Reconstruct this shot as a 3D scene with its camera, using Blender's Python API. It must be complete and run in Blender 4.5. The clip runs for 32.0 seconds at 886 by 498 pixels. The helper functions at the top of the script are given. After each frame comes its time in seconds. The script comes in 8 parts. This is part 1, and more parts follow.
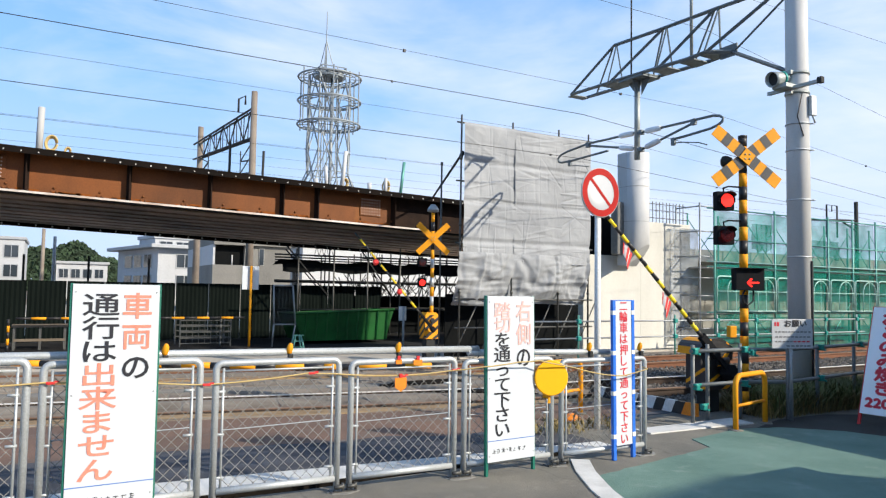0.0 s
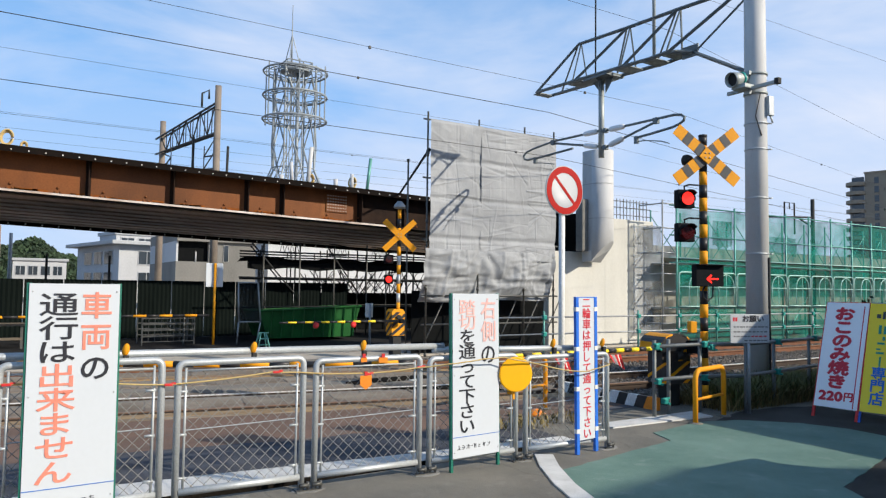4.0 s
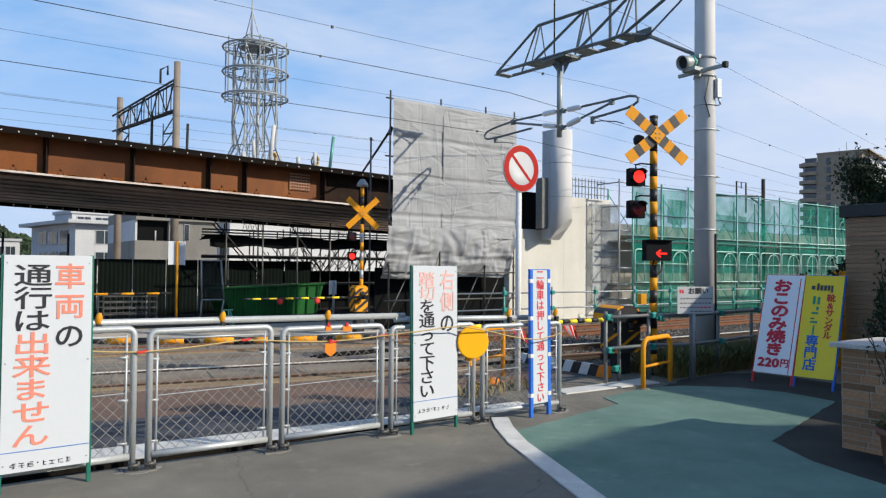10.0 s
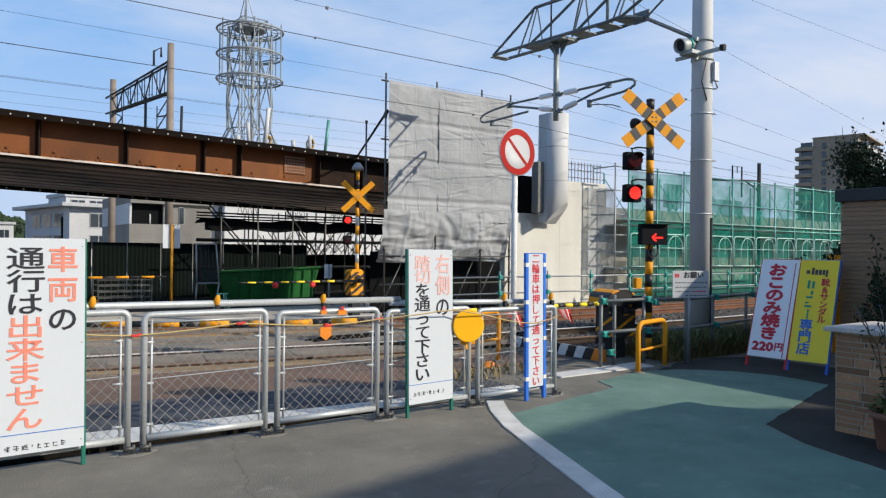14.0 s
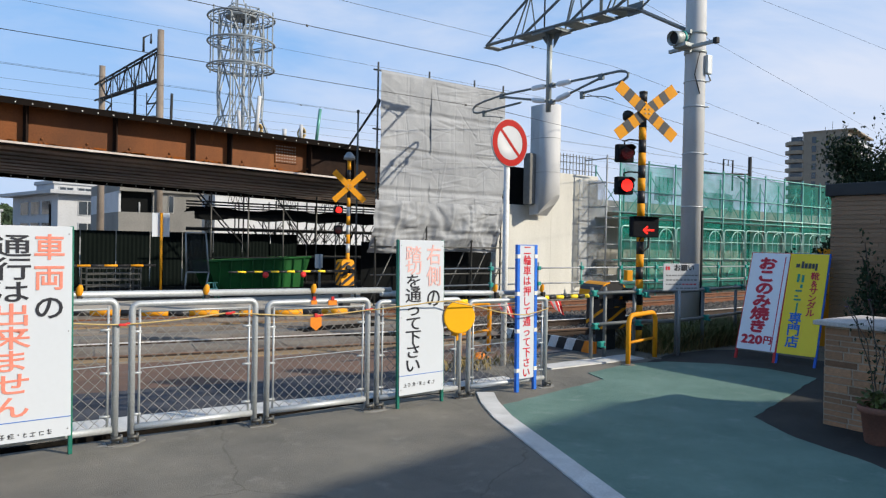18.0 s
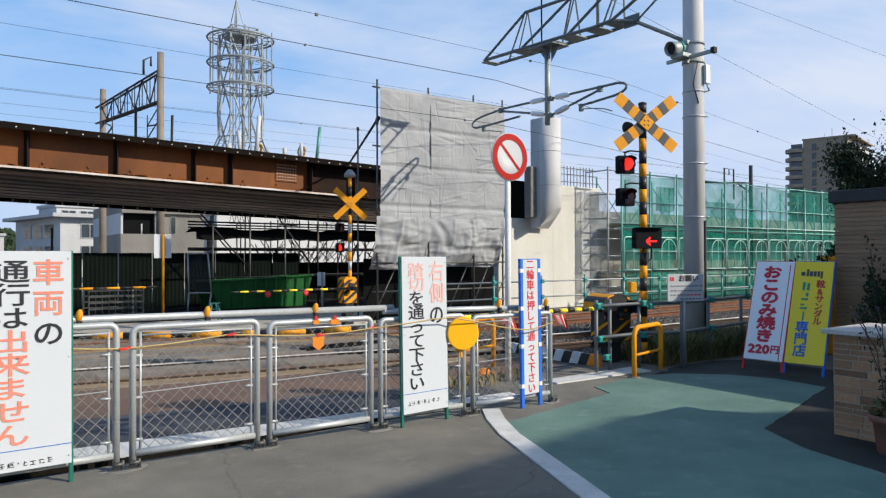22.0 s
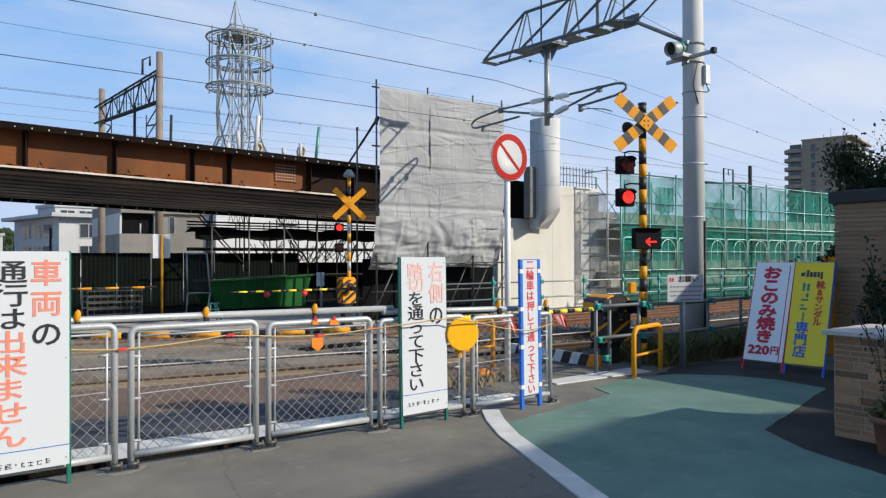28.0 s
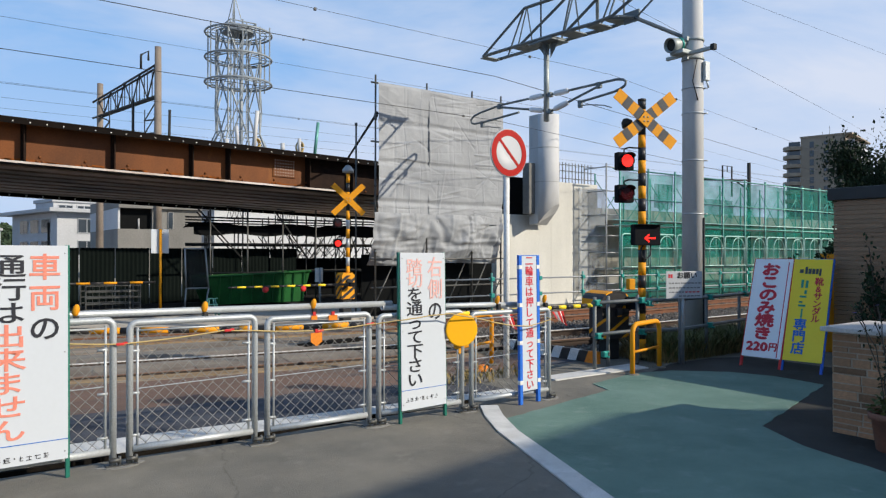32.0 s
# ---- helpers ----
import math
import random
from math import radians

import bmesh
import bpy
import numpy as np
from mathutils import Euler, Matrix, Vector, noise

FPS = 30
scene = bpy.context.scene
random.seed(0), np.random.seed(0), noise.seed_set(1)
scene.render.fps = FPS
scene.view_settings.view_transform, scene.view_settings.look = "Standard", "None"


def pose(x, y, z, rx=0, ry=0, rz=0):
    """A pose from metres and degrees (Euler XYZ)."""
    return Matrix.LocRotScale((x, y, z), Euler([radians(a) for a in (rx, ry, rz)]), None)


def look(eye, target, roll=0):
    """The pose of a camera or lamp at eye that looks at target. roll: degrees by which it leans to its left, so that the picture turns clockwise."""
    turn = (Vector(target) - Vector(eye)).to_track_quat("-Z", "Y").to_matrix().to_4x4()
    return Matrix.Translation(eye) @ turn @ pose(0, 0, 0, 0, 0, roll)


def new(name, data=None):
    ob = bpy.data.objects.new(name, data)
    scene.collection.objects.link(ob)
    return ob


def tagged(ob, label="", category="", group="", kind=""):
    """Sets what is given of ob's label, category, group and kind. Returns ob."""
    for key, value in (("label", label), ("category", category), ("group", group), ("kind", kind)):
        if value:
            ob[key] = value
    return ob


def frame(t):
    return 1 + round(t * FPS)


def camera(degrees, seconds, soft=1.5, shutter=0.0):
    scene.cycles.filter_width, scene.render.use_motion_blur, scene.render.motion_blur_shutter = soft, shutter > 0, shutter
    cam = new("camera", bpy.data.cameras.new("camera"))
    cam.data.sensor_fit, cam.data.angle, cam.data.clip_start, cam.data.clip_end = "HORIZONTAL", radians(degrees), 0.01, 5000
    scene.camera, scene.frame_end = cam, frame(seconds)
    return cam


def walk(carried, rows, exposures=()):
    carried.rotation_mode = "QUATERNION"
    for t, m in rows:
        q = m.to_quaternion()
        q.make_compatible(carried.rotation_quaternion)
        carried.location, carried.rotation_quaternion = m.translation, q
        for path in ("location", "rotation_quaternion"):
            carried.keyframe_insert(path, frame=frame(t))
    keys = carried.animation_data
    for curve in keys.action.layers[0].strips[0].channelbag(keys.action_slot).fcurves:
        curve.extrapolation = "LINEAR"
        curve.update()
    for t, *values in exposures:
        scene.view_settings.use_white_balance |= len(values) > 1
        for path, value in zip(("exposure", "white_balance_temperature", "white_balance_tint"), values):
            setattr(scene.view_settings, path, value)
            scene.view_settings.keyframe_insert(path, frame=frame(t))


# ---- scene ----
cam = camera(64.6, 32.0, soft=1.25)
ROWS = [
    (0, 0.083, 0.211, 1.529, 93.39, -0.941, -29.117),
    (0.5, 0.078, 0.214, 1.538, 93.362, -1.017, -29.369),
    (1, 0.073, 0.206, 1.542, 93.315, -0.981, -29.738),
    (1.5, 0.069, 0.199, 1.543, 93.268, -1.014, -30.128),
    (2, 0.071, 0.191, 1.549, 93.215, -1.049, -30.477),
    (2.5, 0.074, 0.188, 1.544, 93.232, -1.041, -30.844),
    (3, 0.074, 0.183, 1.541, 93.228, -0.968, -31.181),
    (3.5, 0.08, 0.18, 1.544, 93.176, -0.846, -31.479),
    (5.5, 0.094, 0.184, 1.54, 92.928, -0.61, -32.397),
    (6, 0.094, 0.18, 1.538, 92.891, -0.592, -32.51),
    (6.5, 0.065, 0.139, 1.522, 92.75, -0.474, -32.972),
    (7, 0.02, 0.04, 1.513, 92.447, -0.416, -33.41),
    (7.5, -0.011, -0.013, 1.502, 92.201, -0.41, -33.852),
    (8, -0.027, -0.054, 1.497, 91.977, -0.403, -34.166),
    (8.5, -0.042, -0.079, 1.489, 91.823, -0.436, -34.4),
    (9, -0.049, -0.09, 1.486, 91.701, -0.466, -34.566),
    (9.5, -0.047, -0.085, 1.483, 91.584, -0.518, -34.67),
    (10, -0.05, -0.089, 1.481, 91.466, -0.532, -34.741),
    (10.5, -0.049, -0.09, 1.484, 91.3, -0.543, -34.797),
    (11, -0.047, -0.094, 1.481, 91.183, -0.573, -34.806),
    (11.5, -0.048, -0.088, 1.484, 91.014, -0.582, -34.871),
    (12, -0.05, -0.085, 1.484, 90.899, -0.608, -34.899),
    (12.5, -0.043, -0.079, 1.483, 90.762, -0.587, -34.86),
    (13, -0.044, -0.076, 1.481, 90.576, -0.594, -34.932),
    (13.5, -0.041, -0.08, 1.482, 90.346, -0.604, -34.984),
    (14, -0.037, -0.072, 1.479, 90.156, -0.617, -35.094),
    (14.5, -0.036, -0.08, 1.483, 89.941, -0.656, -35.16),
    (16.5, -0.026, -0.065, 1.476, 89.277, -0.93, -35.572),
    (17, -0.024, -0.057, 1.482, 89.236, -1.012, -35.667),
    (17.5, -0.023, -0.052, 1.482, 89.281, -1.059, -35.756),
    (18, -0.024, -0.047, 1.479, 89.418, -1.087, -35.827),
    (18.5, -0.018, -0.039, 1.487, 89.684, -1.125, -35.851),
    (19, -0.013, -0.034, 1.487, 90.296, -1.098, -35.878),
    (19.5, -0.011, -0.021, 1.493, 90.997, -1.059, -35.918),
    (20, -0.007, -0.026, 1.499, 91.624, -0.896, -35.845),
    (20.5, -0.004, -0.016, 1.497, 91.75, -0.637, -35.796),
    (21, -0, -0.015, 1.489, 91.306, -0.247, -35.7),
    (21.5, 0.005, -0.008, 1.489, 90.768, 0.07, -35.648),
    (22, 0.006, -0.015, 1.49, 90.627, 0.154, -35.623),
    (22.5, 0.005, -0.013, 1.491, 90.618, 0.152, -35.688),
    (23, 0.004, -0.014, 1.491, 90.617, 0.153, -35.725),
    (23.5, 0.005, -0.012, 1.491, 90.611, 0.159, -35.764),
    (24, 0.006, -0.016, 1.491, 90.611, 0.145, -35.759),
    (24.5, 0.006, -0.005, 1.488, 90.636, 0.159, -35.767),
    (25, 0.005, -0.007, 1.489, 90.628, 0.163, -35.764),
    (25.5, 0.006, -0.01, 1.491, 90.623, 0.17, -35.74),
    (27.5, 0.011, -0, 1.491, 90.632, 0.184, -35.711),
    (28, 0.013, 0.003, 1.494, 90.633, 0.109, -35.698),
    (28.5, 0.012, 0.006, 1.496, 90.689, -0.025, -35.708),
    (29, 0.018, 0.021, 1.497, 90.787, -0.157, -35.75),
    (29.5, 0.015, 0.028, 1.499, 90.875, -0.302, -35.8),
    (30, 0.019, 0.038, 1.493, 90.955, -0.351, -35.807),
    (30.5, 0.017, 0.023, 1.495, 90.837, -0.308, -35.803),
    (31, 0.015, 0.019, 1.491, 90.661, -0.215, -35.824),
    (31.5, 0.015, 0.014, 1.491, 90.475, -0.118, -35.818),
    (32, 0.011, 0.011, 1.488, 90.323, -0.061, -35.823),
]
EXPOSURES = [(0.0, 0.29), (1.0, 0.13), (3.0, 0.05), (6.0, 0.04), (9.0, 0.0), (13.0, -0.08), (14.5, -0.08), (17.5, -0.02), (24.0, -0.04), (28.0, -0.06), (32.0, -0.09)]
walk(cam, [(t, pose(x, y, z, a, b, c)) for t, x, y, z, a, b, c in ROWS], EXPOSURES)

# ---- daylight ----
SUN_DIR = Vector((0.69, -1.0, 0.66)).normalized()      # towards the sun
world = bpy.data.worlds.new("sky")
scene.world = world
world.use_nodes = True


def build_sky():
    nt = world.node_tree
    nt.nodes.clear()
    out = nt.nodes.new("ShaderNodeOutputWorld")
    bg = nt.nodes.new("ShaderNodeBackground")
    sky = nt.nodes.new("ShaderNodeTexSky")
    sky.sky_type, sky.sun_disc = "NISHITA", False
    sky.sun_elevation = math.asin(SUN_DIR.z)
    sky.sun_rotation = math.atan2(SUN_DIR.x, SUN_DIR.y)
    sky.air_density, sky.dust_density, sky.ozone_density = 1.0, 0.6, 2.5
    co = nt.nodes.new("ShaderNodeTexCoord")
    mp = nt.nodes.new("ShaderNodeMapping")
    mp.inputs["Scale"].default_value = (1.0, 1.0, 3.2)
    mp.inputs["Location"].default_value = (0.35, 0.1, 0.2)
    nz = nt.nodes.new("ShaderNodeTexNoise")
    nz.inputs["Scale"].default_value = 2.3
    nz.inputs["Detail"].default_value = 7.0
    nz.inputs["Roughness"].default_value = 0.55
    nz.inputs["Distortion"].default_value = 0.35
    rp = nt.nodes.new("ShaderNodeValToRGB")
    rp.color_ramp.elements[0].position, rp.color_ramp.elements[1].position = 0.37, 0.70
    rp.color_ramp.elements[0].color = (0.02, 0.02, 0.02, 1)
    rp.color_ramp.elements[1].color = (0.88, 0.88, 0.88, 1)
    haze = nt.nodes.new("ShaderNodeMixRGB")            # thin high haze over the whole sky
    up = nt.nodes.new("ShaderNodeSeparateXYZ")
    hr = nt.nodes.new("ShaderNodeMapRange")
    hr.inputs["From Min"].default_value, hr.inputs["From Max"].default_value = 0.25, 0.95
    hr.inputs["To Min"].default_value, hr.inputs["To Max"].default_value = 0.80, 0.15
    haze.inputs[2].default_value = (2.45, 5.1, 9.4, 1)
    mx = nt.nodes.new("ShaderNodeMixRGB")
    mx.inputs[2].default_value = (7.15, 7.6, 8.8, 1)
    side = nt.nodes.new("ShaderNodeVectorMath")        # the cloud bank thickens along the line
    side.operation = "DOT_PRODUCT"
    side.inputs[1].default_value = (0.75, -0.35, -0.95)
    sr = nt.nodes.new("ShaderNodeMapRange")
    sr.inputs["From Min"].default_value, sr.inputs["From Max"].default_value = -0.71, 0.29
    sr.inputs["To Min"].default_value, sr.inputs["To Max"].default_value = -0.19, 0.15
    ad = nt.nodes.new("ShaderNodeMath")
    ad.operation = "ADD"
    ln = nt.links.new
    ln(co.outputs["Generated"], mp.inputs["Vector"])
    ln(mp.outputs["Vector"], nz.inputs["Vector"])
    ln(co.outputs["Generated"], side.inputs[0])
    ln(side.outputs["Value"], sr.inputs["Value"])
    ln(nz.outputs["Fac"], ad.inputs[0])
    ln(sr.outputs[0], ad.inputs[1])
    ln(ad.outputs[0], rp.inputs["Fac"])
    ln(rp.outputs["Color"], mx.inputs[0])
    ln(sky.outputs["Color"], haze.inputs[1])
    ln(co.outputs["Generated"], up.inputs[0])
    ln(up.outputs["Z"], hr.inputs["Value"])
    ln(hr.outputs[0], haze.inputs[0])
    ln(haze.outputs[0], mx.inputs[1])
    low = nt.nodes.new("ShaderNodeMapRange")           # pale haze low over the horizon, all round
    low.inputs["From Min"].default_value, low.inputs["From Max"].default_value = 0.0, 0.30
    low.inputs["To Min"].default_value, low.inputs["To Max"].default_value = 0.62, 0.0
    hz = nt.nodes.new("ShaderNodeMixRGB")
    hz.inputs[2].default_value = (6.2, 7.0, 8.6, 1)
    ln(up.outputs["Z"], low.inputs["Value"])
    ln(low.outputs[0], hz.inputs[0])
    ln(mx.outputs[0], hz.inputs[1])
    ln(hz.outputs[0], bg.inputs["Color"])
    bg.inputs["Strength"].default_value = 0.11
    ln(bg.outputs[0], out.inputs["Surface"])


build_sky()
sun = new("sun", bpy.data.lights.new("sun", "SUN"))
sun.data.energy, sun.data.angle, sun.data.color = 5.0, radians(0.8), (1.0, 0.90, 0.75)
sun.matrix_basis = look(SUN_DIR * 60, (0, 0, 0))


# ---- materials ----
def mat(name, col, rough=0.6, metal=0.0, col2=None, scale=6.0, fine=60.0, mixed=0.5, bump=0.15, island=0.0, alpha=1.0, emit=None, trans=0.0, spec=0.4, grime=None, grime_at=0.62, grain=0.12, stretch=None, cracks=None):
    """A surface with wear at two scales: broad stains towards col2, fine grain in tone and relief."""
    m = bpy.data.materials.new(name)
    m.use_nodes = True
    nt = m.node_tree
    N, L = nt.nodes.new, nt.links.new
    b = nt.nodes["Principled BSDF"]
    c2 = col2 or tuple(c * 0.72 for c in col)
    co = N("ShaderNodeTexCoord")
    n1, n2 = N("ShaderNodeTexNoise"), N("ShaderNodeTexNoise")
    n1.inputs["Scale"].default_value, n1.inputs["Detail"].default_value = scale, 6.0
    n1.inputs["Roughness"].default_value = 0.62
    n2.inputs["Scale"].default_value, n2.inputs["Detail"].default_value = fine, 3.0
    where = co.outputs["Object"]
    if stretch:
        mp = N("ShaderNodeMapping")
        mp.inputs["Scale"].default_value = stretch
        L(where, mp.inputs["Vector"])
        where = mp.outputs["Vector"]
    L(where, n1.inputs["Vector"])
    L(co.outputs["Object"], n2.inputs["Vector"])
    r1 = N("ShaderNodeMapRange")
    r1.inputs["From Min"].default_value, r1.inputs["From Max"].default_value = 0.35, 0.68
    r1.inputs["To Max"].default_value = mixed
    L(n1.outputs["Fac"], r1.inputs["Value"])
    mx = N("ShaderNodeMixRGB")
    mx.inputs[1].default_value, mx.inputs[2].default_value = (*col, 1), (*c2, 1)
    L(r1.outputs[0], mx.inputs[0])
    last = mx.outputs[0]
    if grime:
        n3 = N("ShaderNodeTexNoise")
        n3.inputs["Scale"].default_value, n3.inputs["Detail"].default_value = scale * 2.7, 8.0
        n3.inputs["Roughness"].default_value = 0.7
        L(where, n3.inputs["Vector"])
        r3 = N("ShaderNodeMapRange")
        r3.inputs["From Min"].default_value, r3.inputs["From Max"].default_value = grime_at - 0.06, grime_at + 0.1
        L(n3.outputs["Fac"], r3.inputs["Value"])
        g = N("ShaderNodeMixRGB")
        g.inputs[2].default_value = (*grime, 1)
        L(r3.outputs[0], g.inputs[0])
        L(last, g.inputs[1])
        last = g.outputs[0]
    if cracks:
        wb = N("ShaderNodeVectorMath")
        wb.operation = "MULTIPLY_ADD"
        wb.inputs[1].default_value = (0.5, 0.5, 0.5)
        L(n1.outputs["Color"], wb.inputs[0])
        L(co.outputs["Object"], wb.inputs[2])
        vo = N("ShaderNodeTexVoronoi")
        vo.feature = "DISTANCE_TO_EDGE"
        vo.inputs["Scale"].default_value = cracks[0]
        L(wb.outputs[0], vo.inputs["Vector"])
        rc = N("ShaderNodeMapRange")
        rc.inputs["From Max"].default_value = cracks[1]
        rc.inputs["To Min"].default_value, rc.inputs["To Max"].default_value = cracks[2], 0.0
        L(vo.outputs["Distance"], rc.inputs["Value"])
        ck = N("ShaderNodeMixRGB")
        ck.inputs[2].default_value = (*(c * 0.25 for c in col), 1)
        L(rc.outputs[0], ck.inputs[0])
        L(last, ck.inputs[1])
        last = ck.outputs[0]
    hs = N("ShaderNodeHueSaturation")
    r2 = N("ShaderNodeMapRange")
    r2.inputs["From Min"].default_value, r2.inputs["From Max"].default_value = 0.3, 0.7
    r2.inputs["To Min"].default_value, r2.inputs["To Max"].default_value = 1 - grain, 1 + grain
    L(n2.outputs["Fac"], r2.inputs["Value"])
    val = r2.outputs[0]
    if island:
        info = N("ShaderNodeObjectInfo")
        geo = N("ShaderNodeNewGeometry")
        ad = N("ShaderNodeMath")
        ad.operation = "ADD"
        L(info.outputs["Random"], ad.inputs[0])
        L(geo.outputs["Random Per Island"], ad.inputs[1])
        fr = N("ShaderNodeMath")
        fr.operation = "FRACT"
        L(ad.outputs[0], fr.inputs[0])
        r4 = N("ShaderNodeMapRange")
        r4.inputs["To Min"].default_value, r4.inputs["To Max"].default_value = 1 - island, 1 + island
        L(fr.outputs[0], r4.inputs["Value"])
        ml = N("ShaderNodeMath")
        ml.operation = "MULTIPLY"
        L(val, ml.inputs[0])
        L(r4.outputs[0], ml.inputs[1])
        val = ml.outputs[0]
    L(val, hs.inputs["Value"])
    L(last, hs.inputs["Color"])
    L(hs.outputs[0], b.inputs["Base Color"])
    rr = N("ShaderNodeMapRange")
    rr.inputs["To Min"].default_value, rr.inputs["To Max"].default_value = max(0.03, rough - 0.12), min(1.0, rough + 0.12)
    L(n1.outputs["Fac"], rr.inputs["Value"])
    L(rr.outputs[0], b.inputs["Roughness"])
    b.inputs["Metallic"].default_value = metal
    b.inputs["Specular IOR Level"].default_value = spec
    b.inputs["Transmission Weight"].default_value = trans
    b.inputs["Alpha"].default_value = alpha
    if bump:
        bp = N("ShaderNodeBump")
        bp.inputs["Strength"].default_value, bp.inputs["Distance"].default_value = bump, 0.01
        L(n2.outputs["Fac"], bp.inputs["Height"])
        L(bp.outputs[0], b.inputs["Normal"])
    if emit:
        b.inputs["Emission Color"].default_value = (*emit[:3], 1)
        b.inputs["Emission Strength"].default_value = emit[3]
    return m


GALV = mat("galvanised_steel", (0.50, 0.53, 0.545), 0.48, 0.4, (0.38, 0.41, 0.42), 9, 90, bump=0.06)
MESH_WIRE = mat("weathered_mesh_wire", (0.27, 0.265, 0.245), 0.7, 0.0, (0.19, 0.185, 0.17), 9, 90, bump=0.0)
GALV_DULL = mat("dull_zinc_steel", (0.36, 0.38, 0.39), 0.55, 0.55, (0.22, 0.23, 0.24), 6, 70, bump=0.08)
STEEL_DARK = mat("dark_painted_steel", (0.028, 0.031, 0.032), 0.65, 0.1, (0.05, 0.046, 0.042), 5, 50, spec=0.2)
STEEL_BLUE = mat("bracket_grey_paint", (0.17, 0.20, 0.21), 0.55, 0.2, (0.09, 0.11, 0.12), 5, 60)
SCAF = mat("scaffold_tube", (0.13, 0.135, 0.13), 0.5, 0.6, (0.07, 0.06, 0.05), 4, 40)
RUST = mat("rusty_girder_paint", (0.205, 0.066, 0.015), 0.6, 0.0, (0.085, 0.033, 0.013), 0.55, 24, 0.85, 0.2, grime=(0.31, 0.11, 0.02), grime_at=0.68, spec=0.25, stretch=(1.0, 1, 0.45))
RUST_SCALE = mat("bright_rust_scale", (0.30, 0.085, 0.014), 0.85, 0.0, (0.16, 0.05, 0.012), 4, 60, 0.9, 0.4, spec=0.1)
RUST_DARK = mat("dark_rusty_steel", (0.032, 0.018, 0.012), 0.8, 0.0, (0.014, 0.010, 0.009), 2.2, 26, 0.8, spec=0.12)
# Tone lifted to stand in for bounced light; broad dark patches mixed in.
RUST_BEAM = mat("lightened_weathered_beam", (0.66, 0.46, 0.33), 0.6, 0.0, (0.15, 0.115, 0.095), 0.22, 18, 1.0, grime=(0.78, 0.64, 0.54), grime_at=0.71, spec=0.2)
EDGE_BLACK = mat("near_black_steel", (0.008, 0.007, 0.0065), 0.85, 0.0, (0.018, 0.011, 0.008), 3, 30, spec=0.05)
FLANGE = mat("pale_flange_edge", (0.62, 0.58, 0.54), 0.6, 0.1, (0.34, 0.24, 0.18), 1.2, 40, 0.9)
BOLT = mat("bright_bolt_head", (0.85, 0.83, 0.78), 0.45, 0.1)
WHITE_BOARD = mat("white_enamel_board", (0.585, 0.625, 0.665), 0.35, 0.0, (0.54, 0.58, 0.62), 1.5, 30, 0.5, 0.0, spec=0.4, grain=0.01)
WHITE_PAINT = mat("white_paint", (0.78, 0.78, 0.76), 0.5, 0.0, (0.62, 0.61, 0.58), 4, 50, 0.7, 0.05)
WHITE_SHOP = mat("white_plastic_board", (0.90, 0.90, 0.91), 0.4, 0.0, (0.85, 0.85, 0.86), 1.5, 30, 0.5, 0.0, spec=0.5, grain=0.01)
INK_RED = mat("salmon_red_ink", (0.72, 0.22, 0.15), 0.5, bump=0.0, mixed=0.35, col2=(0.78, 0.32, 0.24))
INK_PINK = mat("faded_red_ink", (0.72, 0.40, 0.36), 0.5, bump=0.0, mixed=0.6, col2=(0.78, 0.52, 0.49))
INK_CRIMSON = mat("crimson_ink", (0.60, 0.03, 0.05), 0.5, bump=0.0, mixed=0.2)
INK_BLACK = mat("black_ink", (0.018, 0.02, 0.028), 0.5, bump=0.0)
INK_BLUE = mat("blue_ink", (0.03, 0.16, 0.55), 0.5, bump=0.0)
INK_GREEN = mat("green_ink", (0.03, 0.28, 0.20), 0.5, bump=0.0)
GREEN_FRAME = mat("green_painted_frame", (0.015, 0.17, 0.12), 0.45, 0.1, bump=0.05)
BLUE_FRAME = mat("blue_painted_frame", (0.02, 0.12, 0.55), 0.42, 0.0, bump=0.04)
TAPE_BLUE = mat("blue_tape", (0.03, 0.17, 0.68), 0.38, 0.0, bump=0.03)
SIGN_RED = mat("sign_red", (0.42, 0.012, 0.008), 0.5, 0.0, bump=0.0, spec=0.15)
SIGN_WHITE = mat("dull_reflective_sign_face", (0.44, 0.455, 0.47), 0.45, 0.0, (0.39, 0.40, 0.42), 2.0, 40, 0.6, 0.0, spec=0.3, grain=0.02)
YELLOW = mat("safety_yellow", (0.82, 0.34, 0.014), 0.55, 0.0, (0.70, 0.27, 0.014), 4, 40, 0.5, 0.03, grime=(0.36, 0.19, 0.04), grime_at=0.76, spec=0.2, grain=0.04)
YELLOW_BOARD = mat("yellow_board", (0.95, 0.70, 0.03), 0.4, 0.0, (0.90, 0.65, 0.03), 3, 30, 0.5, 0.0, grain=0.015)
ORANGE = mat("orange_paint", (0.85, 0.26, 0.02), 0.45, 0.0, (0.70, 0.20, 0.02), 6, 60, 0.5, 0.04)
ORANGE_DISC = mat("orange_reflector", (1.0, 0.49, 0.006), 0.5, 0.0, (0.95, 0.43, 0.005), 6, 80, 0.4, 0.0, spec=0.3, grain=0.02)
BLACK_PAINT = mat("black_paint", (0.02, 0.02, 0.022), 0.45, 0.0, (0.045, 0.042, 0.04), 6, 60, 0.6, 0.05)
NOTICE_INK = mat("faded_grey_print", (0.16, 0.165, 0.18), 0.6, bump=0.0)
GREY_BAND = mat("grey_reflective_band", (0.065, 0.068, 0.072), 0.5, 0.1)
LAMP_BODY = mat("black_lamp_housing", (0.013, 0.014, 0.016), 0.85, 0.0, spec=0.08)
